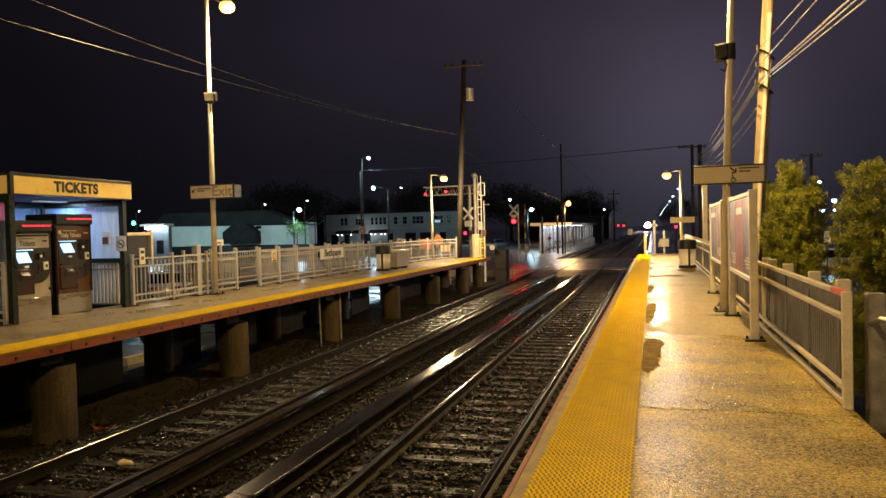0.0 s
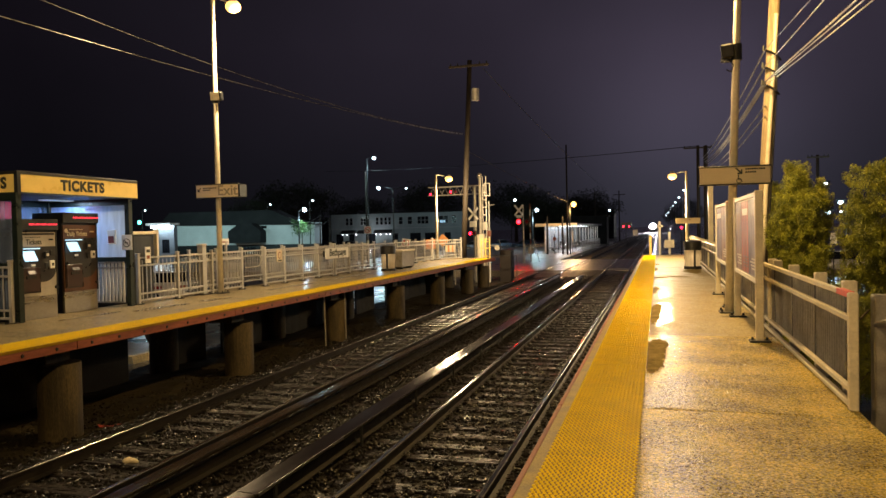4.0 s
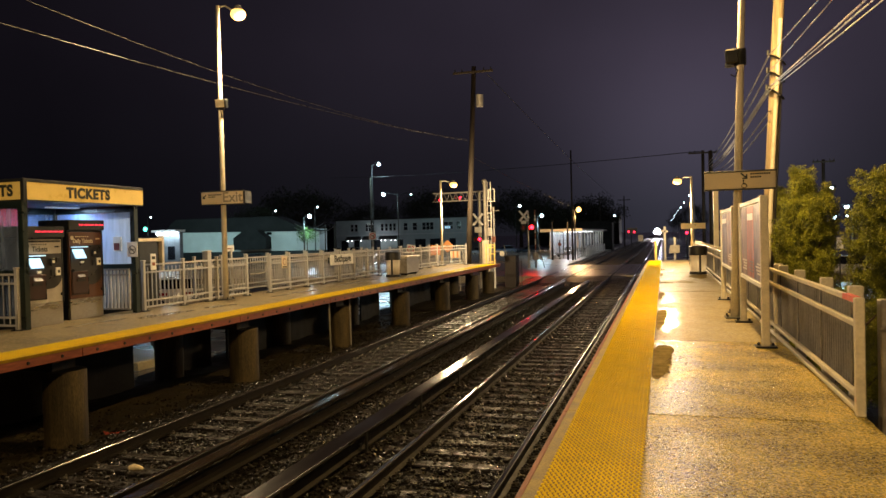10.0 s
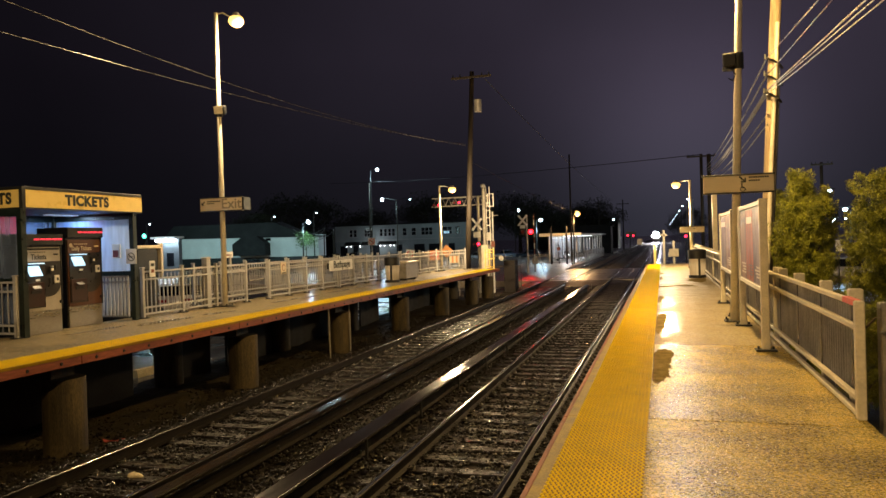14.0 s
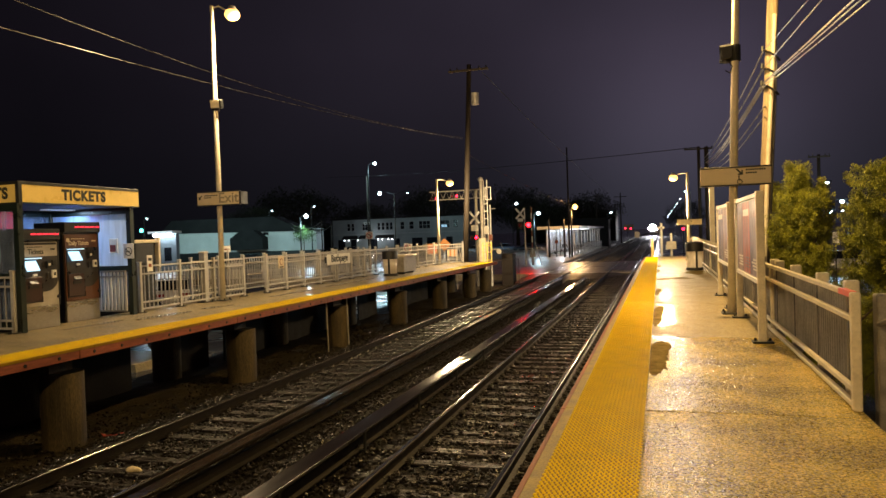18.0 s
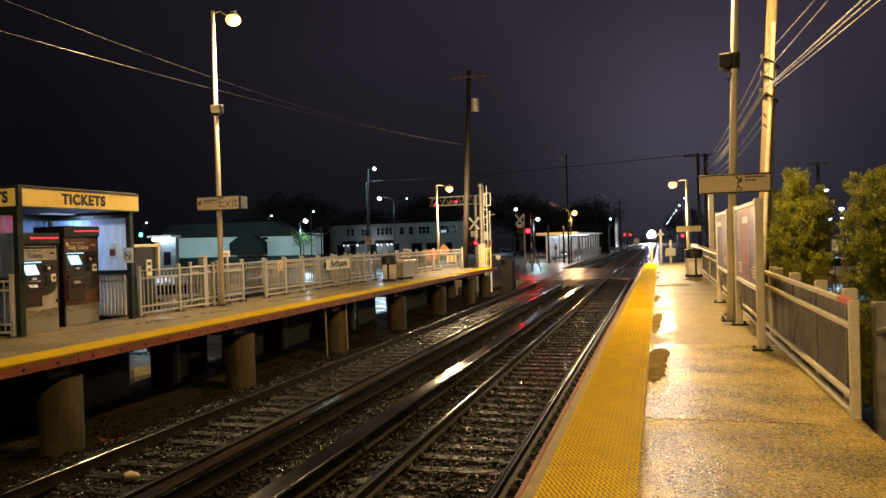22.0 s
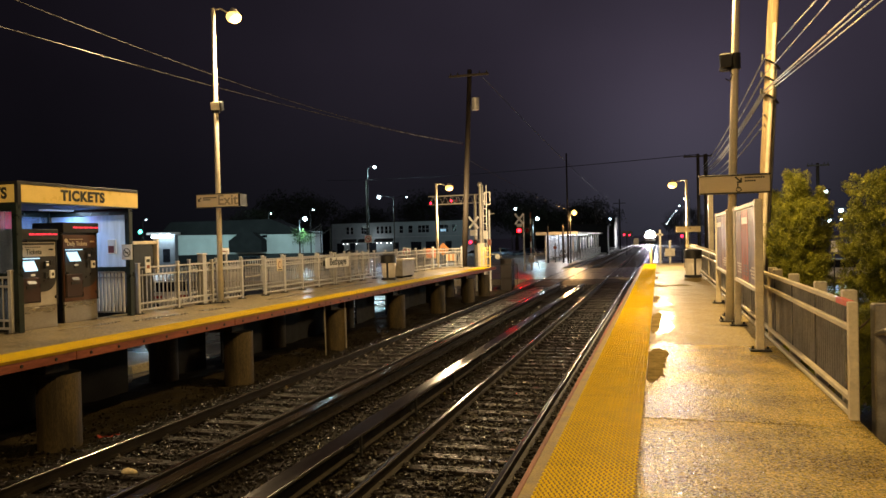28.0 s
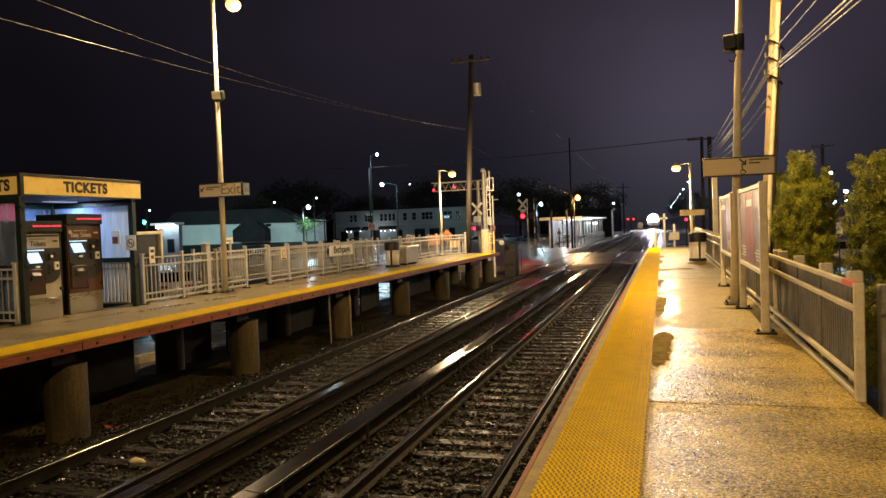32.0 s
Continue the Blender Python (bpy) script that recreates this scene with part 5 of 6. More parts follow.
# each cable: where it is tied to the pole, its place over the steps, and its height at the next pole
for (x0, z0), (x1, z1), (x2, z2), r in (((2.46, 5.66), (1.873, 4.366), (3.35, 6.75), 0.011), ((2.45, 5.26), (2.024, 4.347), (3.42, 6.60), 0.012),
                                        ((2.44, 4.90), (2.37, 4.29), (3.50, 6.45), 0.017), ((2.43, 4.86), (2.45, 4.28), (3.56, 6.35), 0.013),
                                        ((2.44, 4.80), (2.53, 4.25), (3.64, 6.25), 0.013), ((2.46, 4.36), (2.52, 4.20), (3.80, 6.05), 0.010),
                                        ((2.45, 4.12), (2.60, 4.12), (4.0, 5.9), 0.009)):
    k = 30 / 8.7
    if z0 > 4.5:
        wire((x0, 18.7, z0), (x0 + (x1 - x0) * k, 18.7 - 30, z0 + (z1 - z0) * k + 0.15), 0.06, r * 0.78, "overhead cable along the platform, wet and glinting", 18, WIRE)
    wire((x0, 18.72, z0), (x2, 59.8, z2), 0.30, r * 1.9, "overhead cable running off along the line", 18, WIRE)
wire((-10.53, 39.9, 6.95), (-14.75, 8, 6.72), 0.33, 0.012, "overhead cable across the lot, glinting in lamp light", 30)
wire((-10.53, 39.9, 7.02), (-14.59, 9, 7.71), 0.69, 0.011, "overhead cable across the lot, glinting in lamp light", 30)
wire((-9.3, 40, 10.6), (-9.3, 150, 8.6), 0.5, 0.02, "overhead wire along the line", 18, DARKWIRE)
wire((-10.2, 40, 6.0), (-9.4, 79, 4.4), 0.15, 0.012, "overhead wire along the line", 18, DARKWIRE)
wire((-60, 126, 13.2), (3.0, 61.9, 7.9), 0.5, 0.03, "overhead wire over the crossing", 24, DARKWIRE)


# ---- added ground cover and evergreens behind the fence ----
# dull soil sheet added so the wet ground mirrors no lot lamp here
g = B()
bed = []
for iy in range(70):
    y = 4 + iy * 0.6
    bed.append([g.verts.new((1.66 + ix * 0.62, y, -1.69 + min(1, ix, 8 - ix) * (0.10 + 0.08 * noise.noise(Vector((ix * 0.5, y * 0.7, 1)))))) for ix in range(9)])
for ra, rb in zip(bed, bed[1:]):
    for k in range(8):
        g.faces.new((ra[k], ra[k + 1], rb[k + 1], rb[k]))
tagged(part("dark_ground_cover", g, SOIL), "dark soil cover added behind the platform fence to stop lamp reflections", "planting bed", kind="structure")


def leaf_mesh(centres, sizes, per, leaf, seed, material, stretch=1.0):
    """A crown: round each centre a clump of small folded leaves, as one mesh."""
    r = np.random.RandomState(seed)
    n = len(centres)
    d = r.normal(size=(n, per, 3))
    d /= np.linalg.norm(d, axis=-1, keepdims=True)
    c = d * r.uniform(0.5, 1.0, (n, per, 1))
    u = np.cross(d, r.normal(size=(n, per, 3)))
    u /= np.linalg.norm(u, axis=-1, keepdims=True) + 1e-6
    w = np.cross(d, u) * 0.5 + d * 0.6
    s = leaf * r.uniform(0.6, 1.4, (n, per, 1))
    v = np.stack([c - u * s * 0.45, c + w * s * 0.6, c + u * s * 0.45 + d * s * 0.2, c + w * s * 1.6 + u * s * 0.1], 2)
    v = v * np.asarray(sizes)[:, None, None, None] * np.array((1, 1, stretch)) + np.asarray(centres)[:, None, None, :]
    k = (np.arange(n * per) * 4)[:, None, None]
    f = (np.array([[0, 1, 3], [1, 2, 3]])[None] + k).reshape(-1, 3)
    me = bpy.data.meshes.new("crown")
    me.from_pydata(v.reshape(-1, 3).tolist(), [], f.tolist())
    me.materials.append(material)
    return me


def evergreen(x, y, base, height, rad, seed, label, lobes):
    t = thing("evergreen_tree", label, "tree", x, y, base)
    b = B()
    cyl(b, (0, 0, 0), (0.05, 0, height * 0.75), 0.10, 0.03, 8)
    for i in range(7):
        a = i * 2.4
        cyl(b, (0, 0, height * (0.15 + 0.08 * i)), (rad * 0.6 * math.cos(a), rad * 0.6 * math.sin(a), height * (0.3 + 0.08 * i)), 0.035, 0.012, 6)
    part("trunk", b, BARK, t)
    r = np.random.RandomState(seed)
    cs, ss = [], []
    for lx, ly, z0, z1, lr in lobes:
        for i in range(int(46 * (z1 - z0) * lr / 0.35)):
            h = r.uniform(0, 1)
            prof = lr * min(1, max(0.0, 1 - (abs(h - 0.38) / 0.63) ** 1.6)) ** 0.62 * (0.92 + 0.16 * math.sin(h * 15 + lx * 9))
            a = r.uniform(0, 6.28)
            rr = prof * r.uniform(0.78, 1.08)
            foot = np.array((lx + rr * math.cos(a), ly + rr * math.sin(a), z0 + h * (z1 - z0)))
            way = np.array((math.cos(a) * 0.6, math.sin(a) * 0.6, 0.75)) + r.normal(size=3) * 0.25
            big = r.uniform(0.065, 0.105)
            for k in range(4):                       # a tuft: leafy balls that taper along an upward twig
                cs.append(foot + way * k * big * 0.62 + r.normal(size=3) * 0.018)
                ss.append(big * (1.0 - 0.2 * k))
    me = leaf_mesh(cs, ss, 56, 0.36, seed, LEAF, 1.15)
    c = new("crown", me)
    c.parent = t
    c["label"] = "dense olive-green scaly foliage in lobes"
    return t


evergreen(2.9, 17.0, -1.7, 4.5, 0.7, 4, "olive-green evergreen lit by the platform lamps",
          [(-0.10, 0, 2.4, 4.50, 0.34), (0.34, 0.1, 2.4, 4.05, 0.28), (-0.32, -0.1, 1.4, 3.75, 0.36), (0.28, 0.0, 1.6, 3.4, 0.30), (0.02, -0.3, 1.4, 3.9, 0.42),
           (-0.30, -0.3, 0.2, 2.6, 0.40), (0.02, -0.35, 0.2, 2.5, 0.38), (0.08, 0.1, 0.3, 2.3, 0.32), (0.02, 0.2, 1.0, 4.2, 0.42)])
evergreen(3.75, 14.5, -1.7, 4.4, 0.8, 9, "tall olive-green evergreen behind the platform fence",
          [(-0.26, 0, 3.3, 4.22, 0.32), (-0.34, 0, 2.7, 3.7, 0.27), (0.15, 0.1, 2.2, 4.25, 0.40), (0.65, 0.2, 1.5, 4.1, 0.45), (-0.32, -0.1, 1.2, 3.1, 0.34),
           (-0.36, -0.1, 0.2, 2.5, 0.36), (0.1, -0.3, 0.2, 3.2, 0.46), (0.4, 0, 1.0, 3.6, 0.45), (0.6, -0.1, 0.2, 2.4, 0.45), (1.0, 0.1, 0.2, 3.8, 0.45)])
evergreen(3.5, 25.0, -1.7, 4.6, 0.7, 21, "dark evergreen farther along the platform fence",
          [(-0.5, 0, 0.4, 4.0, 0.42), (0.0, 0.2, 0.4, 4.5, 0.45), (0.5, 0.1, 0.4, 4.0, 0.42)])
evergreen(3.4, 31.0, -1.7, 4.6, 0.7, 22, "dark evergreen farther along the platform fence",
          [(-0.4, 0, 0.4, 3.7, 0.42), (0.2, 0.2, 0.4, 4.3, 0.45)])
evergreen(3.0, 13.6, -1.7, 2.6, 0.6, 14, "low evergreen shrub against the fence", [(-0.2, 0, 0.2, 2.1, 0.42), (0.4, 0.3, 0.2, 1.9, 0.45), (-0.5, 0.9, 0.2, 2.1, 0.42)])


def broad_tree(x, y, h, r, seed, label):
    t = thing("tree", label, "tree", x, y, -1.7)
    b = B()
    cyl(b, (0, 0, 0), (0, 0, h * 0.6), h * 0.035, h * 0.015, 8)
    rr = np.random.RandomState(seed)
    for i in range(6):
        a = rr.uniform(0, 6.28)
        cyl(b, (0, 0, h * 0.35), (r * 0.6 * math.cos(a), r * 0.6 * math.sin(a), h * rr.uniform(0.6, 0.85)), h * 0.015, h * 0.005, 6)
    part("trunk", b, BARK, t)
    cs, ss = [], []
    for i in range(200):
        d = rr.normal(size=3)
        d /= np.linalg.norm(d)
        cs.append(np.array((0, 0, h * 0.66)) + d * np.array((r, r, h * 0.34)) * rr.uniform(0.5, 1))
        ss.append(r * rr.uniform(0.12, 0.24))
    me = leaf_mesh(cs, ss, 60, 0.18, seed, DARKLEAF)
    c = new("crown", me)
    c.parent = t
    return t


for i, (x, y, h, r) in enumerate(((-77, 128, 10, 6), (-36, 190, 15, 10), (-60, 190, 16, 11), (-28, 170, 11, 8), (-24, 160, 9, 7), (-16, 180, 12, 8),
                                  (-26, 260, 14, 9), (-80, 190, 13, 9), (-90, 170, 16, 12), (6, 180, 9, 5))):
    broad_tree(x, y, h, r, i + 40, "dark bare-looking tree against the night sky")


# ---- street lamps in the lot and street ----
def far_lamp(x, y, z, arm, glowmat, r, label, group="street lamps"):
    t = thing("street_lamp", label, "street lamp", x, y, -1.7, group=group)
    b = B()
    cyl(b, (-arm, 0, 0), (-arm, 0, z + 1.7 - 0.1), 0.10, 0.07, 8)
    part("pole", b, GALV if group == "lamps along the line" else DARKMETAL, t)
    b = B()
    tube(b, [(-arm, 0, z + 1.5), (-arm * 0.4, 0, z + 1.85), (0, 0, z + 1.86)], 0.035, 6)
    part("arm", b, DARKMETAL, t)
    b = B()
    box(b, 0, 0, z + 1.84, 0.7, 0.3, 0.12, 0.03)
    part("head", b, DARKMETAL, t)
    b = B()
    bmesh.ops.create_uvsphere(b, u_segments=12, v_segments=8, radius=r, matrix=Matrix.Translation((0, 0, z + 1.7)))
    part("lens", b, glowmat, t, "lit lamp glass")
    return t


far_lamp(-41.1, 80, 4.45, 0.8, COOLGLOW, 0.26, "cool white lot lamp beside a small tree")
st = thing("young_tree", "small tree lit green by a lot lamp", "tree", -42.0, 81, -1.7)
b = B()
cyl(b, (0, 0, 0), (0, 0, 3.2), 0.08, 0.04, 6)
part("trunk", b, BARK, st)
rr = np.random.RandomState(8)
cs = [np.array((0, 0, 3.9)) + rr.normal(size=3) * np.array((0.5, 0.5, 0.38)) for i in range(70)]
me = leaf_mesh(cs, [0.3] * 70, 24, 0.4, 8, mat("young_leaf", (0.05, 0.11, 0.02), 0.6, 0, 0.4, 1, 0))
new("crown", me).parent = st
far_lamp(-43.9, 110, 13.5, 1.2, COOLGLOW, 0.26, "tall cool white street lamp on a dark pole")
tw = far_lamp(-39.3, 100, 8.0, -2.25, COOLGLOW, 0.26, "cool white twin-arm street lamp")
b = B()
tube(b, [(2.25, 0, 9.3), (3.3, 0, 9.75), (4.3, 0, 9.7)], 0.035, 6)
part("arm", b, DARKMETAL, tw)
b = B()
box(b, 4.3, 0, 9.64, 0.6, 0.3, 0.1, 0.03)
part("head", b, DARKMETAL, tw)
b = B()
bmesh.ops.create_uvsphere(b, u_segments=10, v_segments=6, radius=0.12, matrix=Matrix.Translation((4.3, 0, 9.56)))
part("lens", b, COOLGLOW, tw, "dimmer lit lamp glass")
far_lamp(-15.55, 97, 4.05, 0.6, COOLGLOW, 0.24, "cool white street lamp beyond the crossing")
far_lamp(-26.7, 140, 7.2, 0.8, COOLGLOW, 0.26, "cool white street lamp beyond the crossing")
far_lamp(-9.4, 150, 4.95, 0.6, COOLGLOW, 0.19, "far cool white lamp")
far_lamp(-64.0, 80, 5.0, 0.5, COOLGLOW, 0.10, "far small lot lamp")
far_lamp(-50.0, 100, 6.5, 0.5, COOLGLOW, 0.12, "far small lot lamp")
far_lamp(-60.0, 105, 6.4, 0.5, COOLGLOW, 0.13, "far small lot lamp")
far_lamp(12.27, 57, 2.97, -0.35, COOLGLOW, 0.15, "cool white lot lamp behind the evergreens")
far_lamp(11.58, 57.5, 2.29, 0.4, COOLGLOW, 0.16, "cool white lot lamp behind the evergreens")
far_lamp(13.92, 70, 4.95, 0.6, COOLGLOW, 0.15, "small lot lamp behind the evergreens")
far_lamp(15.1, 70, 2.5, -0.5, COOLGLOW, 0.10, "small lot lamp behind the evergreens")
ls = thing("lot_sign", "small white sign on a thin post in the lot", "sign", 8.28, 40, -1.7)
b = B()
cyl(b, (0, 0, 0), (0, 0, 2.3), 0.03, 0.03, 8)
part("post", b, DARKMETAL, ls)
boxpart("panel", (-0.14, -0.05, 2.2, 0.14, -0.031, 2.75), WHITEPAINT, ls)
far_lamp(-8.8, 80, 4.15, 0.45, SODGLOW, 0.28, "sodium lamp over the low platform past the crossing")
for i in range(11):
    far_lamp(4.5, 140 + i * 35, 8.0, -0.9, COOLGLOW, 0.14 + 0.012 * i, "one of a row of lamps along the line", "lamps along the line")

# slack service wires between two thin poles in the lot
for x, z in ((-46.4, 4.2), (-44.9, 3.8)):
    utility_pole(x, 95, -1.7, z, 0.09, 0.07, "thin dark service pole in the lot")
for z0, x1, z1, sg_ in ((4.0, -46.4, 4.1, 0.9), (3.4, -46.4, 3.6, 0.8), (2.9, -44.9, 3.5, 1.0)):
    wire((-50.2, 93, z0), (x1, 95, z1), sg_, 0.03, "slack pale service wire in the lot", 14, WIRE)


# ---- buildings ----
STUCCO = mat("pale_stucco", (0.55, 0.58, 0.58), 0.7, 0, 0.12, 0.4, 0.1, 8)
ROOFMAT = mat("dark_roof", (0.005, 0.005, 0.006), 0.9, 0, 0.3, 0.8, 0.2, 6)
DARKGLASS = mat("dark_window_glass", (0.012, 0.014, 0.018), 0.08, 0, 0.2, 1, 0)
LITWIN = glow("lit_window", (0.45, 0.75, 1.0), 0.7)
SHOPLIGHT = glow("wall_light_lit", (0.95, 0.95, 1.0), 8)

def railing_panel():
    """Dark mesh railing in front of the shelter's far half."""
    t = thing("dark_railing", "dark mesh railing on the low platform by the shelter", "railing", -9.45, 84, -1.33)
    for i in range(8):
        boxpart("post", (-0.03, i * 1.6 - 0.03, 0, 0.03, i * 1.6 + 0.03, 1.25), DARKMETAL, t)
    for z in (0.15, 0.65, 1.2):
        boxpart("rail", (-0.02, 0, z, 0.02, 11.2, z + 0.05), DARKMETAL, t)


railing_panel()
hall = thing("low_building", "long pale single-storey building with a dark pitched roof across the lot", "building", -63, 100, -1.7)
for d, nm in (((-14, 0, 1.7, 13.2, 2.5, 4.95), "wall"), ((-13.98, 0.02, 0, 13.18, 2.4, 1.698), "base_wall")):
    boxpart(nm, d, STUCCO if nm == "wall" else DARKMETAL, hall)
b = B()
prism(b, [(-14.4, 4.96), (13.6, 4.6), (13.6, 4.7), (10.0, 5.35), (6.0, 7.0), (-12.0, 7.0)], -0.4, 2.8)
part("roof", b, ROOFMAT, hall)
b = B()
prism(b, [(-0.7, 2.0), (5.0, 2.0), (5.0, 3.8), (3.4, 5.0), (1.2, 5.0), (-0.7, 3.8)], -1.6, -0.01)
part("porch", b, ROOFMAT, hall, "dark gabled porch")
for x in (4.2, 9.6):
    boxpart("window", (x, -0.03, 4.2, x + 0.9, 0.02, 4.6), DARKGLASS, hall)
shop = thing("shop_canopy", "brightly lit canopy of a small shop across the lot", "building", -56.7, 74, -1.7)
boxpart("wall", (-1.5, 0, 0, 1.5, 0.6, 4.6), mat("grey_render", (0.16, 0.19, 0.21), 0.7, 0, 0.2, 1, 0.1, 8), shop)
boxpart("roof", (-1.7, -1.0, 4.601, 1.7, 0.8, 4.85), WHITEPAINT, shop)
boxpart("window", (-0.2, -0.03, 1.3, 0.8, 0.02, 2.9), DARKGLASS, shop)
for x in (-0.9, 0.1, 1.1):
    b = B()
    box(b, x, -0.6, 4.4, 0.75, 0.3, 0.32, 0.1)
    part("strip_light", b, glow("canopy_light_lit", (0.75, 0.9, 1.0), 35), shop, "bright cool canopy light")
point_light("canopy_light", -56.0, 69.5, 3.2, 650, (0.72, 0.88, 1.0), 0.3)
tl = thing("traffic_light", "small green lit traffic light across the lot", "traffic light", -48.6, 60, -1.7)
b = B()
cyl(b, (0, 0, 0), (0, 0, 4.4), 0.07, 0.06, 8)
part("pole", b, DARKMETAL, tl)
boxpart("housing", (-0.18, -0.1, 4.1, 0.18, 0.1, 5.0), DARKMETAL, tl)
b = B()
disc(b, (0, -0.11, 4.7), (0, 1, 0), 0.2, 0.03)
part("lens", b, glow("green_lens_lit", (0.1, 1.0, 0.7), 8), tl, "lit green lens")

flats = thing("two_storey_building", "pale two-storey street building with dark windows and wall lights", "building", -55, 150, -1.7)
boxpart("wall", (-15.5, 0, 0, 15.4, 12, 7.3), mat("grey_green_stucco", (0.26, 0.31, 0.32), 0.7, 0, 0.15, 0.4, 0.1, 8), flats)
boxpart("parapet", (-15.7, -0.2, 7.301, 15.6, 12.2, 7.6), ROOFMAT, flats)
FLATFRAME = mat("window_frame_paint", (0.34, 0.37, 0.38), 0.6, 0, 0.1, 3, 0)


def flat_window(x, z, w, h, lights, glazing=DARKGLASS):
    """A sash window of several lights set into the far wall, with its sill."""
    win = boxpart("window", (x - w / 2, -0.05, z - h / 2, x + w / 2, 0.03, z + h / 2), glazing, flats)
    b = B()
    for k in range(lights + 1):
        xx = x - w / 2 + w * k / lights
        span(b, xx - 0.05, -0.09, z - h / 2, xx + 0.05, -0.051, z + h / 2)
    span(b, x - w / 2 - 0.05, -0.09, z + h / 2, x + w / 2 + 0.05, -0.03, z + h / 2 + 0.1)
    span(b, x - w / 2, -0.085, z - 0.05, x + w / 2, -0.052, z + 0.03)
    part("window_frame", b, FLATFRAME, win)
    boxpart("window_sill", (x - w / 2 - 0.12, -0.16, z - h / 2 - 0.1, x + w / 2 + 0.12, -0.001, z - h / 2), FLATFRAME, win)


for x, w, k in ((-11.6, 0.75, 1), (-10.6, 0.75, 1), (-7.4, 1.9, 3), (-4.4, 0.7, 1), (-3.4, 0.7, 1), (-2.4, 0.7, 1), (-1.5, 0.7, 1), (1.1, 0.95, 1), (3.2, 1.05, 1), (6.2, 2.6, 3), (10.8, 2.1, 2), (13.1, 1.0, 1)):
    flat_window(x, 5.65, w, 1.55, k)
boxpart("lit_blind", (10.0, -0.056, 5.0, 11.2, -0.0505, 5.5), LITWIN, flats, 0, "lit blue-white part of a window")
for x0, x1 in ((-14.3, -12.6), (-11.2, -9.9), (-6.4, -4.9), (-0.9, 0.4), (3.2, 5.6), (6.6, 9.6), (11.0, 12.4)):
    boxpart("shop_window", (x0, -0.05, 0.7, x1, 0.03, 2.9), DARKGLASS, flats)
for x0, x1 in ((-12.9, -9.6), (-8.9, -6.6), (-5.0, -0.9)):
    b = B()
    prism(b, [(-0.001, 3.0), (-1.2, 3.0), (-1.2, 3.2), (-0.001, 3.75)], x0, x1, axis="x")
    part("awning", b, ROOFMAT, flats, "dark sloping awning")
boxpart("drain_pipe", (9.0, -0.1, 0, 9.12, -0.002, 7.3), FLATFRAME, flats)
boxpart("string_course", (-15.5, -0.08, 3.95, 15.4, -0.001, 4.1), FLATFRAME, flats)
for x in (-12.6, -11.6, -9.4, -4.6, -3.6, -2.2, -1.3):
    b = B()
    bmesh.ops.create_uvsphere(b, u_segments=8, v_segments=6, radius=0.11, matrix=Matrix.Translation((x, -0.35, 2.75)))
    part("wall_light", b, SHOPLIGHT, flats, "lit white wall lamp")
point_light("shopfront_light", -60, 147, 1.2, 220, (0.95, 0.96, 1.0), 0.3)
# light added to brighten the two-storey front; no lamp stands here
point_light("flats_fill_light", -41, 138, 7.0, 450, (0.75, 0.95, 1.0), 0.3)
# unseen lights added to brighten the low building's wall, turned away from the viewer
for x, w in ((-56, 800), (-70, 850)):
    d = bpy.data.lights.new("hall_fill_light", "AREA")
    d.shape, d.size, d.size_y, d.energy, d.color = "RECTANGLE", 3.0, 0.6, w, (0.60, 0.98, 0.98)
    new("hall_fill_light", d).matrix_basis = look((x, 86, 4.6), (x, 100, 2.0))
for x, y, w, d, h in ((-110, 200, 30, 20, 7), (-25, 210, 26, 14, 8), (-12, 128, 7, 5, 5)):
    t = thing("far_building", "dark far building beyond the street", "building", x, y, -1.7)
    boxpart("wall", (-w / 2, 0, 0, w / 2, d, h), ROOFMAT, t)
    boxpart("roof", (-w / 2 - 0.3, -0.3, h + 0.001, w / 2 + 0.3, d + 0.3, h + 0.3), ROOFMAT, t)

# ---- shelter past the crossing ----
CLEAR = glass("shelter_glass", (0.95, 0.97, 1.0), 0.08, 0.9)
sh = thing("platform_shelter", "long white brightly lit waiting shelter past the crossing", "shelter", -11.25, 86, -1.33)
SW, SL = 1.6, 36.0                      # half width, length along the line
boxpart("roof", (-SW - 0.9, -1.6, 3.2, SW + 0.7, SL + 0.8, 3.42), WHITEPAINT, sh, 0.03)
boxpart("fascia", (-SW - 0.92, -1.64, 3.12, SW + 0.72, -1.601, 3.46), WHITEPAINT, sh)
boxpart("floor_plate", (-SW - 0.3, -0.4, 0, SW + 0.3, SL + 0.3, 0.05), WETPAVE, sh)
boxpart("back_wall", (-SW - 0.05, 0, 0.3, -SW, SL, 3.1), mat("shelter_wall_panel", (0.30, 0.33, 0.38), 0.5, 0, 0.2, 1, 0.05), sh)
for i in range(10):
    y = i * SL / 9
    for x in (-SW, SW):
        boxpart("post", (x - 0.06, y - 0.06, 0.051, x + 0.06, y + 0.06, 3.199), WHITEPAINT if x < 0 else GALV, sh)
    if i < 9:
        if i % 3 != 1:
            p = boxpart("pane", (SW - 0.01, y + 0.1, 0.4, SW + 0.01, y + SL / 9 - 0.1, 2.7), CLEAR, sh)
            p.visible_shadow = False
        for z in (0.5, 1.1):
            boxpart("rail", (SW - 0.03, y + 0.07, z, SW + 0.03, y + SL / 9 - 0.07, z + 0.06), GALV, sh)
        boxpart("strip_light", (-0.1, y + 1.0, 3.08, 0.1, y + 3.0, 3.16), glow("shelter_light_lit", (0.92, 0.96, 1.0), 4), sh, 0, "lit fluorescent strip")
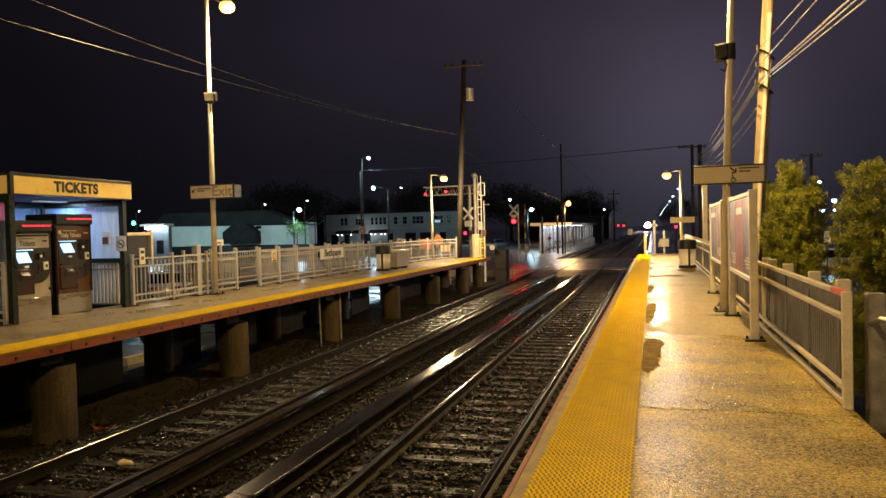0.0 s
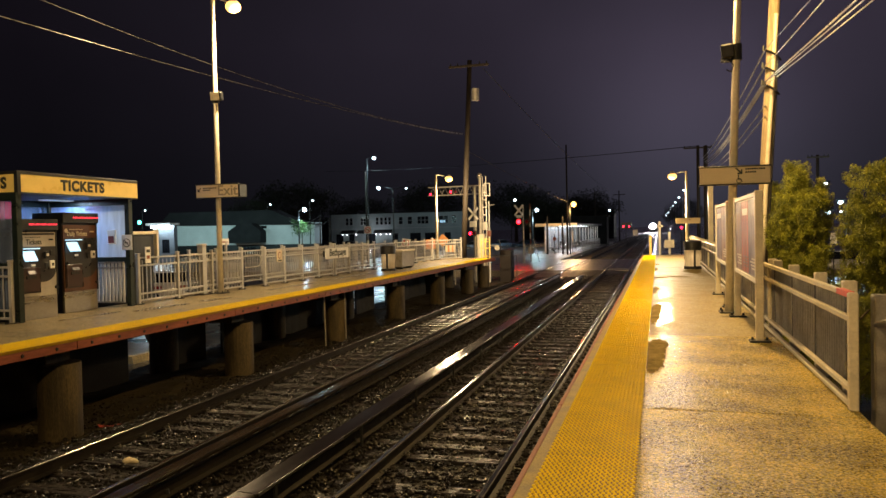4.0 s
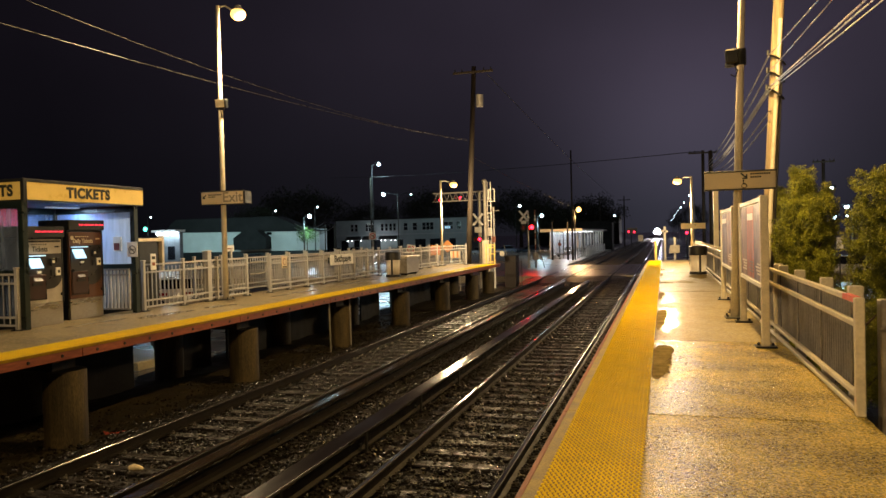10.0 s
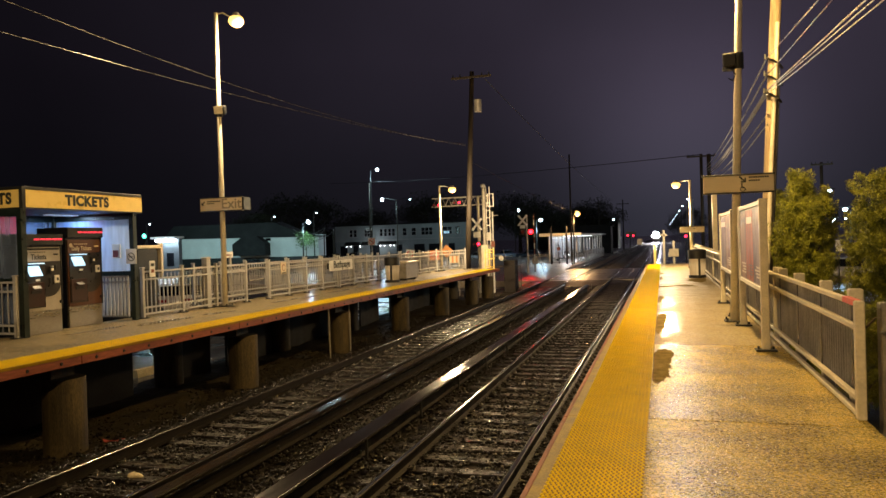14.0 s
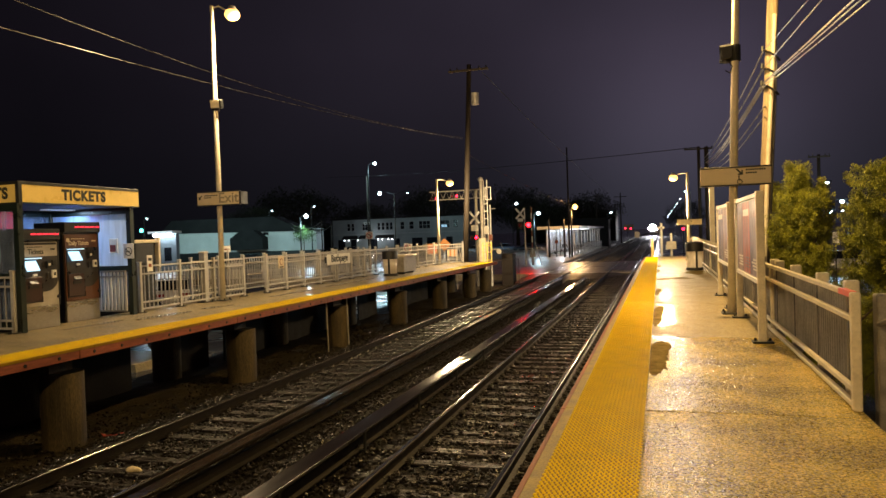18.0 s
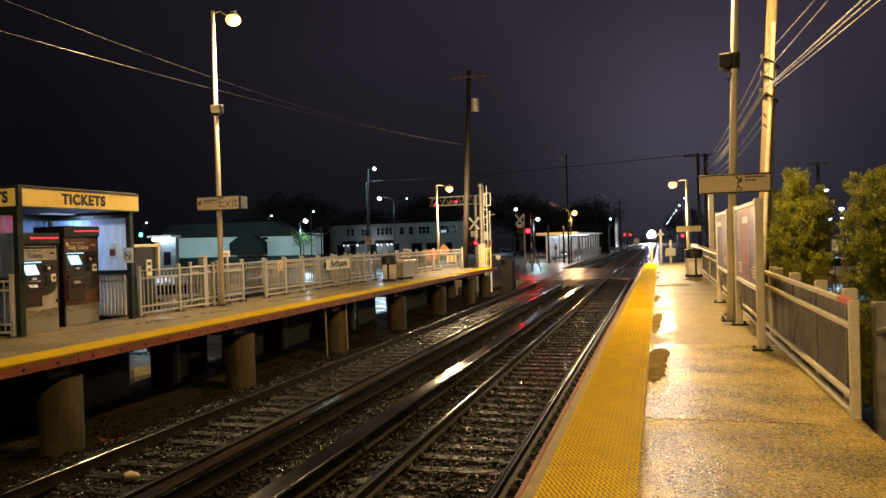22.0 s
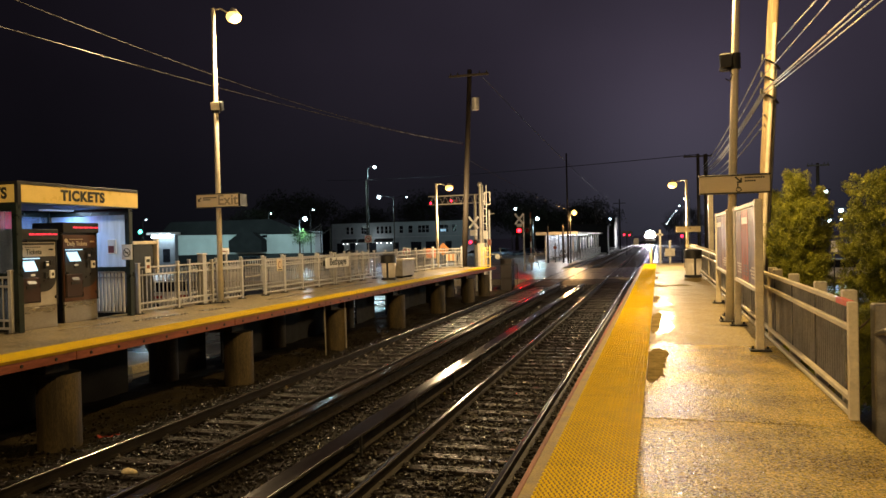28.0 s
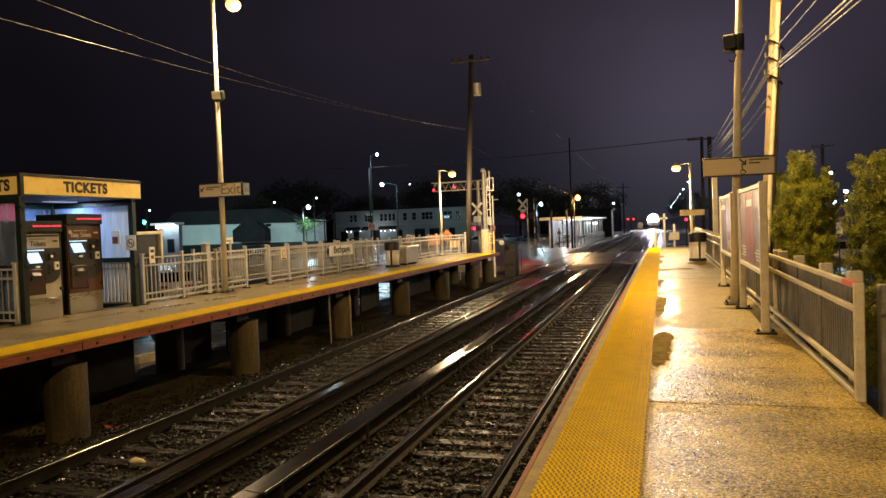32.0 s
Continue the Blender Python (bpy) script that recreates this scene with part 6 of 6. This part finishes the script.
for x0, x1 in ((-SW + 0.08, -0.1), (0.0, SW - 0.08)):
    p = boxpart("pane", (x0, -0.01, 0.4, x1, 0.01, 2.8), CLEAR, sh)
    p.visible_shadow = False
boxpart("mullion", (-0.09, -0.03, 0.051, -0.01, 0.03, 3.199), DARKMETAL, sh)
for k in range(4):
    boxpart("bench", (-SW + 0.1, 3 + k * 9, 0.45, -SW + 0.5, 6.5 + k * 9, 0.52), DARKMETAL, sh)
    boxpart("bench_leg", (-SW + 0.2, 4.5 + k * 9, 0.051, -SW + 0.4, 4.8 + k * 9, 0.449), DARKMETAL, sh)
for y in (2.0, 12.0, 24.0):
    point_light("shelter_light", -11.25, 86 + y, 1.5, 200, (0.92, 0.96, 1.0), 0.2)
for x in (-1.6, 0.1):
    b = B()
    cyl(b, (x, -4, 0), (x, -4, 4.2), 0.12, 0.10, 8)
    t = thing("dark_post", "dark post standing before the lit shelter", "post", -10.3, 85.2, -1.33)
    part("shaft", b, BLACK, t)
picket_fence((-14.6, 82.0), (-12.2, 82.6), "pale railing before the shelter", 0.5, z=-1.33)
picket_fence((-9.15, 90.5), (-9.0, 118), "pale railing along the low platform", 0.6, 14, z=-1.33)
b = B()
sgp = thing("warning_post", "post with a small red round sign by the shelter", "sign", -11.2, 82, -1.33)
cyl(b, (0, 0, 0), (0, 0, 2.2), 0.05, 0.05, 8)
part("shaft", b, DARKMETAL, sgp)
b = B()
disc(b, (0, -0.06, 1.7), (0, 1, 0), 0.2, 0.03, 10)
part("panel", b, REDBOARD, sgp)

# ---- level crossing: flashers, crossbucks, gates ----
FLASH = []                        # lit lenses and the two places between which each one alternates


def flasher(parent, x, y, z, gap, r, lamp=REDGLOW):
    """Two hooded red lamps side by side; the lit lens changes sides."""
    for s in (-1, 1):
        b = B()
        disc(b, (x + s * gap / 2, y, z), (0, 1, 0), r * 1.7, 0.03, 18)
        part("target_disc", b, BLACK, parent, "black round backing")
        b = B()
        bmesh.ops.create_cone(b, cap_ends=False, segments=14, radius1=r * 1.08, radius2=r * 1.08, depth=0.16,
                              matrix=pose(x + s * gap / 2, y - 0.09, z, 90))
        part("hood", b, BLACK, parent)
        b = B()
        disc(b, (x + s * gap / 2, y - 0.03, z), (0, 1, 0), r, 0.02, 16)
        part("lens", b, REDDIM, parent, "unlit red lens")
    b = B()
    disc(b, (0, 0, 0), (0, 1, 0), r * 0.97, 0.02, 16)
    lit = part("lit_lens", b, lamp, parent, "lit red lens, flashing from side to side")
    lit.location = (x - gap / 2, y - 0.06, z)
    FLASH.append((lit, (x - gap / 2, y - 0.06, z), (x + gap / 2, y - 0.06, z)))


def crossbuck(parent, x, y, z, s):
    for k in (-1, 1):
        b = B()
        box(b, x, y - 0.02 * k, z, s, 0.03, s * 0.14, 0.003, Euler((0, k * radians(50), 0)).to_matrix())
        part("blade", b, WHITEPAINT, parent, "white crossbuck blade")


cs = thing("crossing_signal", "silver crossing signal with crossbuck and two red flashing lamps", "crossing signal", -10.95, 61, -1.3)
b = B()
cyl(b, (0, 0, 0), (0, 0, 4.9), 0.07, 0.06, 10)
part("mast", b, GALV, cs)
b = B()
cyl(b, (0, 0, 0), (0, 0, 0.5), 0.16, 0.1, 10)
part("base", b, GALV, cs)
crossbuck(cs, -0.35, -0.1, 4.45, 1.15)
boxpart("track_count_plate", (-0.58, -0.13, 3.78, -0.12, -0.10, 4.05), WHITEPAINT, cs)
b = B()
box(b, 0, -0.05, 3.47, 0.9, 0.08, 0.08)
part("crossarm", b, GALV, cs)
flasher(cs, 0.0, -0.16, 3.47, 0.70, 0.17, REDFLOOD)
gt = thing("crossing_gate", "raised red and white crossing gate arm on its mast", "crossing gate", -10.55, 62.2, -1.3)
b = B()
cyl(b, (0, 0, 0), (0, 0, 1.3), 0.1, 0.1, 10)
part("mast", b, GALV, gt)
for i in range(8):
    b = B()
    box(b, 0.0, -0.12, 1.0 + i * 0.5 + 0.25, 0.09, 0.04, 0.49)
    part("arm_band", b, REDBOARD if i % 2 else WHITEPAINT, gt)
boxpart("mechanism", (-0.25, -0.1, 0.7, 0.25, 0.3, 1.25), GALV, gt, 0.02)
for x, y in ((-9.9, 61.5), (-13.2, 63)):
    b = B()
    t = thing("slanted_stay", "thin slanted stay post by the crossing", "post", x, y, -1.3)
    tube(b, [(-0.3, 0, 2.0), (0.2, 0, 0)], 0.04, 6)
    part("rod", b, GALV, t)

# cantilever signal over the road
ct = thing("cantilever_signal", "silver cantilever crossing signal with truss arm and red flashers", "crossing signal", -10.45, 43, -1.7)
for x in (-0.22, 0.12):
    b = B()
    cyl(b, (x, 0, 0), (x, 0, 6.4 if x > 0 else 5.9), 0.11, 0.10, 10)
    part("mast", b, GALV, ct, "pale steel mast")
for i in range(12):
    boxpart("rung", (0.28, -0.02, 1.0 + i * 0.45, 0.5, 0.02, 1.04 + i * 0.45), GALV, ct)
boxpart("ladder_side", (0.47, -0.025, 0.6, 0.51, 0.025, 6.5), GALV, ct)
boxpart("ladder_side", (0.27, -0.025, 0.6, 0.30, 0.025, 6.5), GALV, ct)
for z in (5.45, 5.95):
    for y in (-0.2, 0.2):
        b = B()
        tube(b, [(-3.1, y, z - 0.03), (0.1, y, z)], 0.03, 6)
        part("chord", b, GALV, ct)
for i in range(8):
    b = B()
    x = -3.0 + i * 0.39
    tube(b, [(x, -0.2, 5.45), (x + 0.195, -0.2, 5.94), (x + 0.39, -0.2, 5.45)], 0.018, 5)
    part("lattice", b, GALV, ct)
for d in ((0.36, -0.02, 5.3, 0.74, 0.02, 5.34), (0.36, -0.02, 6.04, 0.74, 0.02, 6.08), (0.36, -0.02, 5.341, 0.40, 0.02, 6.039), (0.70, -0.02, 5.341, 0.74, 0.02, 6.039)):
    boxpart("platform_frame", d, GALV, ct)
b = B()
bmesh.ops.create_uvsphere(b, u_segments=10, v_segments=8, radius=0.16, matrix=Matrix.Translation((0.1, 0, 6.55)))
part("bell", b, GALV, ct)
crossbuck(ct, -0.28, -0.2, 4.25, 0.92)
boxpart("track_count_plate", (-0.5, -0.24, 3.45, -0.06, -0.2, 3.8), WHITEPAINT, ct)
flasher(ct, -2.75, -0.3, 5.50, 0.30, 0.065)
flasher(ct, -1.45, -0.3, 5.60, 0.30, 0.065)
flasher(ct, -0.30, -0.3, 3.06, 0.28, 0.09)
boxpart("relay_case", (-0.05, -0.35, 0.4, 0.4, 0.2, 3.0), PAINT, ct, 0.02, "pale narrow equipment case")
# slim signal post with small signs
sp = thing("sign_post", "white post with small signs and a crossing bell", "sign post", -9.92, 43.5, -1.7)
b = B()
cyl(b, (0, 0, 0), (0, 0, 5.0), 0.06, 0.05, 8)
part("shaft", b, WHITEPAINT, sp)
boxpart("small_sign", (-0.42, -0.08, 3.25, -0.08, -0.05, 3.7), GALV, sp)
boxpart("small_sign", (-0.1, -0.09, 2.85, 0.12, -0.06, 3.2), REDBOARD, sp)
b = B()
tube(b, [(-0.3, 0, 2.3), (0.5, 0, 2.3)], 0.03, 6)
disc(b, (0.5, -0.1, 2.15), (0, 1, 0), 0.16, 0.05, 10)
part("arm", b, GALV, sp)
b = B()
tube(b, [(0, 0, 4.75), (0.35, 0, 4.78)], 0.03, 6)
part("arm", b, GALV, sp)
# brown hut at the platform end
hut = thing("relay_case", "rusty brown relay case past the platform's end", "equipment case", -9.0, 44.2, -1.7)
boxpart("body", (-0.45, 0, 0, 0.25, 1.0, 1.95), mat("rusty_brown", (0.014, 0.009, 0.008), 0.7, 0.1, 0.4, 3, 0.2, 20), hut, 0.02)
boxpart("lid", (-0.5, -0.05, 1.951, 0.30, 1.05, 2.0), DARKMETAL, hut, 0.01)
b = B()
tube(b, [(-1.2, -1.5, 0.1), (-1.2, -1.5, 1.7), (0.9, -1.5, 1.7), (0.9, -1.5, 0.1)], 0.025, 6)
t = thing("pipe_rail", "thin pipe rail before the relay case", "railing", -9.0, 44.2, -1.7)
part("rail", b, DARKMETAL, t)

# road signs
ORANGE = mat("orange_sign", (0.46, 0.20, 0.06), 0.4, 0, 0.1, 4, 0)
SIGNRED = mat("sign_red", (0.55, 0.03, 0.03), 0.4, 0, 0.1, 4, 0)
SIGNWHITE = mat("sign_white", (0.86, 0.85, 0.84), 0.35, 0, 0.05, 4, 0)


def road_sign(x, y, z, s, face, label, diamond=False, round_mark=True, tilt=0.0):
    t = thing("road_sign", label, "road sign", x, y, -1.7)
    t.matrix_basis = pose(x, y, -1.7, 0, tilt, 8)
    b = B()
    cyl(b, (0, 0, 0), (0, 0, z + 1.7 + s * 0.4), 0.035, 0.035, 6)
    part("post", b, GALV, t)
    b = B()
    box(b, 0, -0.06, z + 1.7, s, 0.02, s, 0.003, Euler((0, radians(45 if diamond else 0), 0)).to_matrix())
    part("panel", b, face, t)
    if round_mark:
        b = B()
        bmesh.ops.create_cone(b, cap_ends=False, segments=20, radius1=s * 0.42, radius2=s * 0.33, depth=0.01, matrix=pose(0, -0.078, z + 1.7, 90))
        box(b, 0, -0.078, z + 1.7, s * 0.75, 0.008, s * 0.08, 0, Euler((0, radians(45), 0)).to_matrix())
        part("ring", b, SIGNRED, t)
    b = B()
    tube(b, [(s * 0.15, -0.076, z + 1.7 - s * 0.25), (s * 0.15, -0.076, z + 1.7 + s * 0.08), (-s * 0.2, -0.076, z + 1.7 + s * 0.08)], s * 0.045, 5)
    part("arrow", b, INK, t)
    return t


road_sign(-28.8, 70, 1.80, 0.75, SIGNWHITE, "white prohibited turn sign by the street")
road_sign(-18.0, 50, 0.75, 0.62, SIGNWHITE, "tilted white no turn sign by the lot", tilt=9)
road_sign(-12.55, 39.9, 0.80, 0.56, ORANGE, "orange road work sign with a ring behind the fence")
road_sign(-12.5, 42.2, 0.98, 0.56, ORANGE, "orange diamond road work sign behind the fence", True, False)
bc = thing("barricade", "white and orange striped barricade behind the fence", "barricade", -11.75, 41.2, -1.7, 8)
for i in range(5):
    boxpart("board_stripe", (-0.30 + i * 0.12, -0.02, 2.0, -0.181 + i * 0.12, 0.02, 2.4), ORANGE if i % 2 else CREAMSIGN, bc)
for x in (-0.25, 0.25):
    boxpart("leg", (x - 0.03, 0.021, 0, x + 0.03, 0.07, 2.4), GALV, bc)
sr = thing("stair_railing", "pale slanted railing of the stairs at the platform's end", "railing", -11.2, 40.2, 0)
for z in (1.0, 0.55, 0.1):
    b = B()
    tube(b, [(0, 0, z), (0, 2.6, z - 1.5)], 0.025, 6)
    part("hand_rail", b, GALV, sr)
for k in range(4):
    boxpart("post", (-0.025, k * 0.8, -0.05 - k * 0.46 - 0.3, 0.025, k * 0.8 + 0.05, 1.0 - k * 0.46), GALV, sr)
ns = thing("street_name_sign", "small pale street name blade with dark bars", "sign", -45.6, 109.95, 3.9)
boxpart("panel", (-0.55, -0.02, -0.16, 0.55, 0.02, 0.16), WHITEPAINT, ns)
boxpart("writing_bars", (-0.42, -0.03, -0.06, 0.42, -0.021, 0.06), INK, ns)


# ---- parked cars ----
def car(x, y, rz, col, label, lit=False):
    paint = mat("car_paint", col, 0.25, 0.3, 0.1, 1, 0, coat=0.6)
    t = thing("car", label, "car", x, y, -1.7, rz)
    b = B()
    prism(b, [(-2.2, 0.3), (2.2, 0.3), (2.25, 0.65), (2.1, 0.85), (1.1, 0.95), (-1.3, 0.98), (-2.15, 0.92), (-2.25, 0.6)], -0.88, 0.88)
    bmesh.ops.bevel(b, geom=b.edges[:], offset=0.05, segments=2, affect="EDGES")
    part("body", b, paint, t, "", True)
    b = B()
    prism(b, [(1.05, 0.94), (0.35, 1.42), (-1.0, 1.45), (-1.75, 0.97)], -0.78, 0.78)
    part("glazing", b, DARKGLASS, t, "dark car glass")
    b = B()
    prism(b, [(0.40, 1.40), (0.30, 1.47), (-0.95, 1.50), (-1.1, 1.42)], -0.74, 0.74)
    part("roof", b, paint, t)
    for sx in (-1.35, 1.4):
        for sy in (-0.84, 0.84):
            b = B()
            cyl(b, (sx, sy - 0.1, 0.33), (sx, sy + 0.1, 0.33), 0.33, 0.33, 18)
            w = part("wheel", b, BLACK, t)
            b = B()
            cyl(b, (sx, sy - 0.105, 0.33), (sx, sy + 0.105, 0.33), 0.2, 0.2, 12)
            part("rim", b, GALV, w)
    for sy in (-0.6, 0.6):
        boxpart("tail_lamp", (-2.27, sy - 0.18, 0.68, -2.2, sy + 0.18, 0.82), REDGLOW if lit else REDDIM, t)
        boxpart("headlight", (2.17, sy - 0.2, 0.62, 2.26, sy + 0.2, 0.78), WHITEPAINT, t)
    return t


car(-25.6, 122, 168, (0.25, 0.34, 0.48), "pale blue saloon car waiting in the street")
car(-27.5, 112, 10, (0.4, 0.42, 0.44), "silver car parked by the street")
car(-56, 92, 0, (0.02, 0.02, 0.022), "dark car parked before the low building")
car(-62, 142, 0, (0.3, 0.3, 0.32), "grey car parked at the shopfronts")
car(-66, 140, 0, (0.05, 0.05, 0.06), "dark car parked at the shopfronts")
car(-16.3, 19.6, 4, (0.45, 0.46, 0.48), "silver car parked in the lot behind the fence")
car(-24.5, 32.5, 126, (0.55, 0.56, 0.58), "white car parked tail first in the lot behind the fence")
car(-20.8, 118, 172, (0.05, 0.06, 0.08), "dark car waiting at the crossing")
car(-13.0, 100, 90, (0.04, 0.04, 0.045), "dark car behind the shelter railing")

car(11.0, 51, 4, (0.55, 0.56, 0.58), "white car parked in the lot behind the evergreens")
car(14.8, 56, 12, (0.10, 0.11, 0.13), "dark grey car parked in the lot behind the evergreens")

# ---- trackside signals and boxes ----
SIGNALRED = glow("signal_red_lit", (1.0, 0.02, 0.06), 6)
sgn = thing("railway_signal", "red railway signal with two lit lamps beside the far track", "railway signal", -4.65, 112, -1.42)
b = B()
cyl(b, (0, 0, 0), (0, 0, 2.9), 0.06, 0.06, 8)
part("mast", b, DARKMETAL, sgn)
boxpart("housing", (-0.6, -0.1, 2.7, 0.85, 0.1, 3.6), DARKMETAL, sgn)
for x, z in ((-0.35, 3.05), (0.45, 3.0)):
    b = B()
    disc(b, (x, -0.14, z), (0, 1, 0), 0.13, 0.04)
    part("lens", b, SIGNALRED, sgn, "lit red lens")
boxpart("sign_plate", (1.0, -0.05, 1.6, 1.7, 0.05, 2.5), GALV, sgn)
sgn = thing("railway_signal", "small red signal lamp beside the line past the platform", "railway signal", 2.0, 70, -1.42)
b = B()
cyl(b, (0, 0, 0), (0, 0, 2.8), 0.05, 0.05, 8)
part("mast", b, DARKMETAL, sgn)
b = B()
disc(b, (0, -0.1, 2.8), (0, 1, 0), 0.13, 0.05)
part("lens", b, SIGNALRED, sgn, "lit red lens")
bx = thing("signal_box_case", "pale equipment box on a post past the platform", "equipment box", 0.62, 46, -1.7)
boxpart("post", (-0.06, -0.06, 0, 0.06, 0.06, 2.9), GALV, bx)
boxpart("case", (-0.28, -0.2, 1.95, 0.28, 0.2, 2.42), PAINT, bx, 0.02)
mp = thing("marker_mast", "pale slim mast with a bracket past the platform's end", "mast", -0.05, 47, -1.7)
boxpart("shaft", (0.05, -0.05, 0, 0.17, 0.07, 3.55), GALV, mp)
boxpart("bracket", (-0.3, -0.05, 3.2, 0.3, 0.05, 3.32), GALV, mp)
boxpart("small_plate", (0.35, -0.03, 1.9, 0.55, 0.03, 2.2), WHITEPAINT, mp)

# ---- approaching train ----
TRAINBODY = mat("train_steel", (0.38, 0.39, 0.41), 0.3, 0.8, 0.1, 1, 0.03)
HEADLIGHT = glow("headlight_lit", (1.0, 0.96, 0.98), 1500)
train = thing("train", "silver commuter train approaching with bright headlights", "train", NEAR, 370, RAIL)
b = B()
prism(b, [(-1.5, 0.95), (1.5, 0.95), (1.6, 1.3), (1.6, 3.3), (1.3, 3.9), (-1.3, 3.9), (-1.6, 3.3), (-1.6, 1.3)], 0.0, 25)
bmesh.ops.bevel(b, geom=[e for e in b.edges if all(v.co.y < 0.01 for v in e.verts)], offset=0.25, segments=2, affect="EDGES")
part("body", b, TRAINBODY, train)
boxpart("windscreen", (-1.2, -0.02, 2.3, -0.4, 0.05, 3.1), DARKGLASS, train)
boxpart("windscreen", (0.4, -0.02, 2.3, 1.2, 0.05, 3.1), DARKGLASS, train)
boxpart("end_door", (-0.34, -0.03, 1.2, 0.34, 0.05, 3.2), TRAINBODY, train)
boxpart("pilot", (-1.2, 0.1, 0.2, 1.2, 0.4, 0.94), DARKMETAL, train)
# discs much wider than the lamps: the glare is put into their size
for x, z, r in ((0.0, 3.0, 1.0), (-0.95, 2.55, 0.45), (0.95, 2.55, 0.45)):
    b = B()
    disc(b, (x, -0.06, z), (0, 1, 0), r, 0.06)
    part("headlight", b, HEADLIGHT, train, "white headlight drawn oversized to stand for its glare")
for y in (3.5, 6.0, 19, 21.5):
    for x in (-0.755, 0.755):
        b = B()
        cyl(b, (x - 0.06, y, 0.45), (x + 0.06, y, 0.45), 0.45, 0.45, 18)
        part("wheel", b, RUST, train)
for k in range(1, 4):
    b = B()
    prism(b, [(-1.5, 0.95), (1.5, 0.95), (1.6, 1.3), (1.6, 3.3), (1.3, 3.9), (-1.3, 3.9), (-1.6, 3.3), (-1.6, 1.3)], 25.6 * k, 25.6 * k + 25)
    part("carriage", b, TRAINBODY, train)


def motions():
    walk(train, [(0, pose(NEAR, 378, RAIL)), (8, pose(NEAR, 334, RAIL)), (16, pose(NEAR, 290, RAIL)), (24, pose(NEAR, 247, RAIL)),
                 (32, pose(NEAR, 206, RAIL))])
    for lit, left, right in FLASH:
        rows, t, side = [(0, pose(*left))], 0.174, 1
        while t < 31.9:
            a, c = (left, right) if side else (right, left)
            rows += [(t - 0.034, pose(*a)), (t, pose(*c))]
            t += 0.664
            side = 1 - side
        walk(lit, rows + [(32, pose(*(left if side else right)))])


motions()
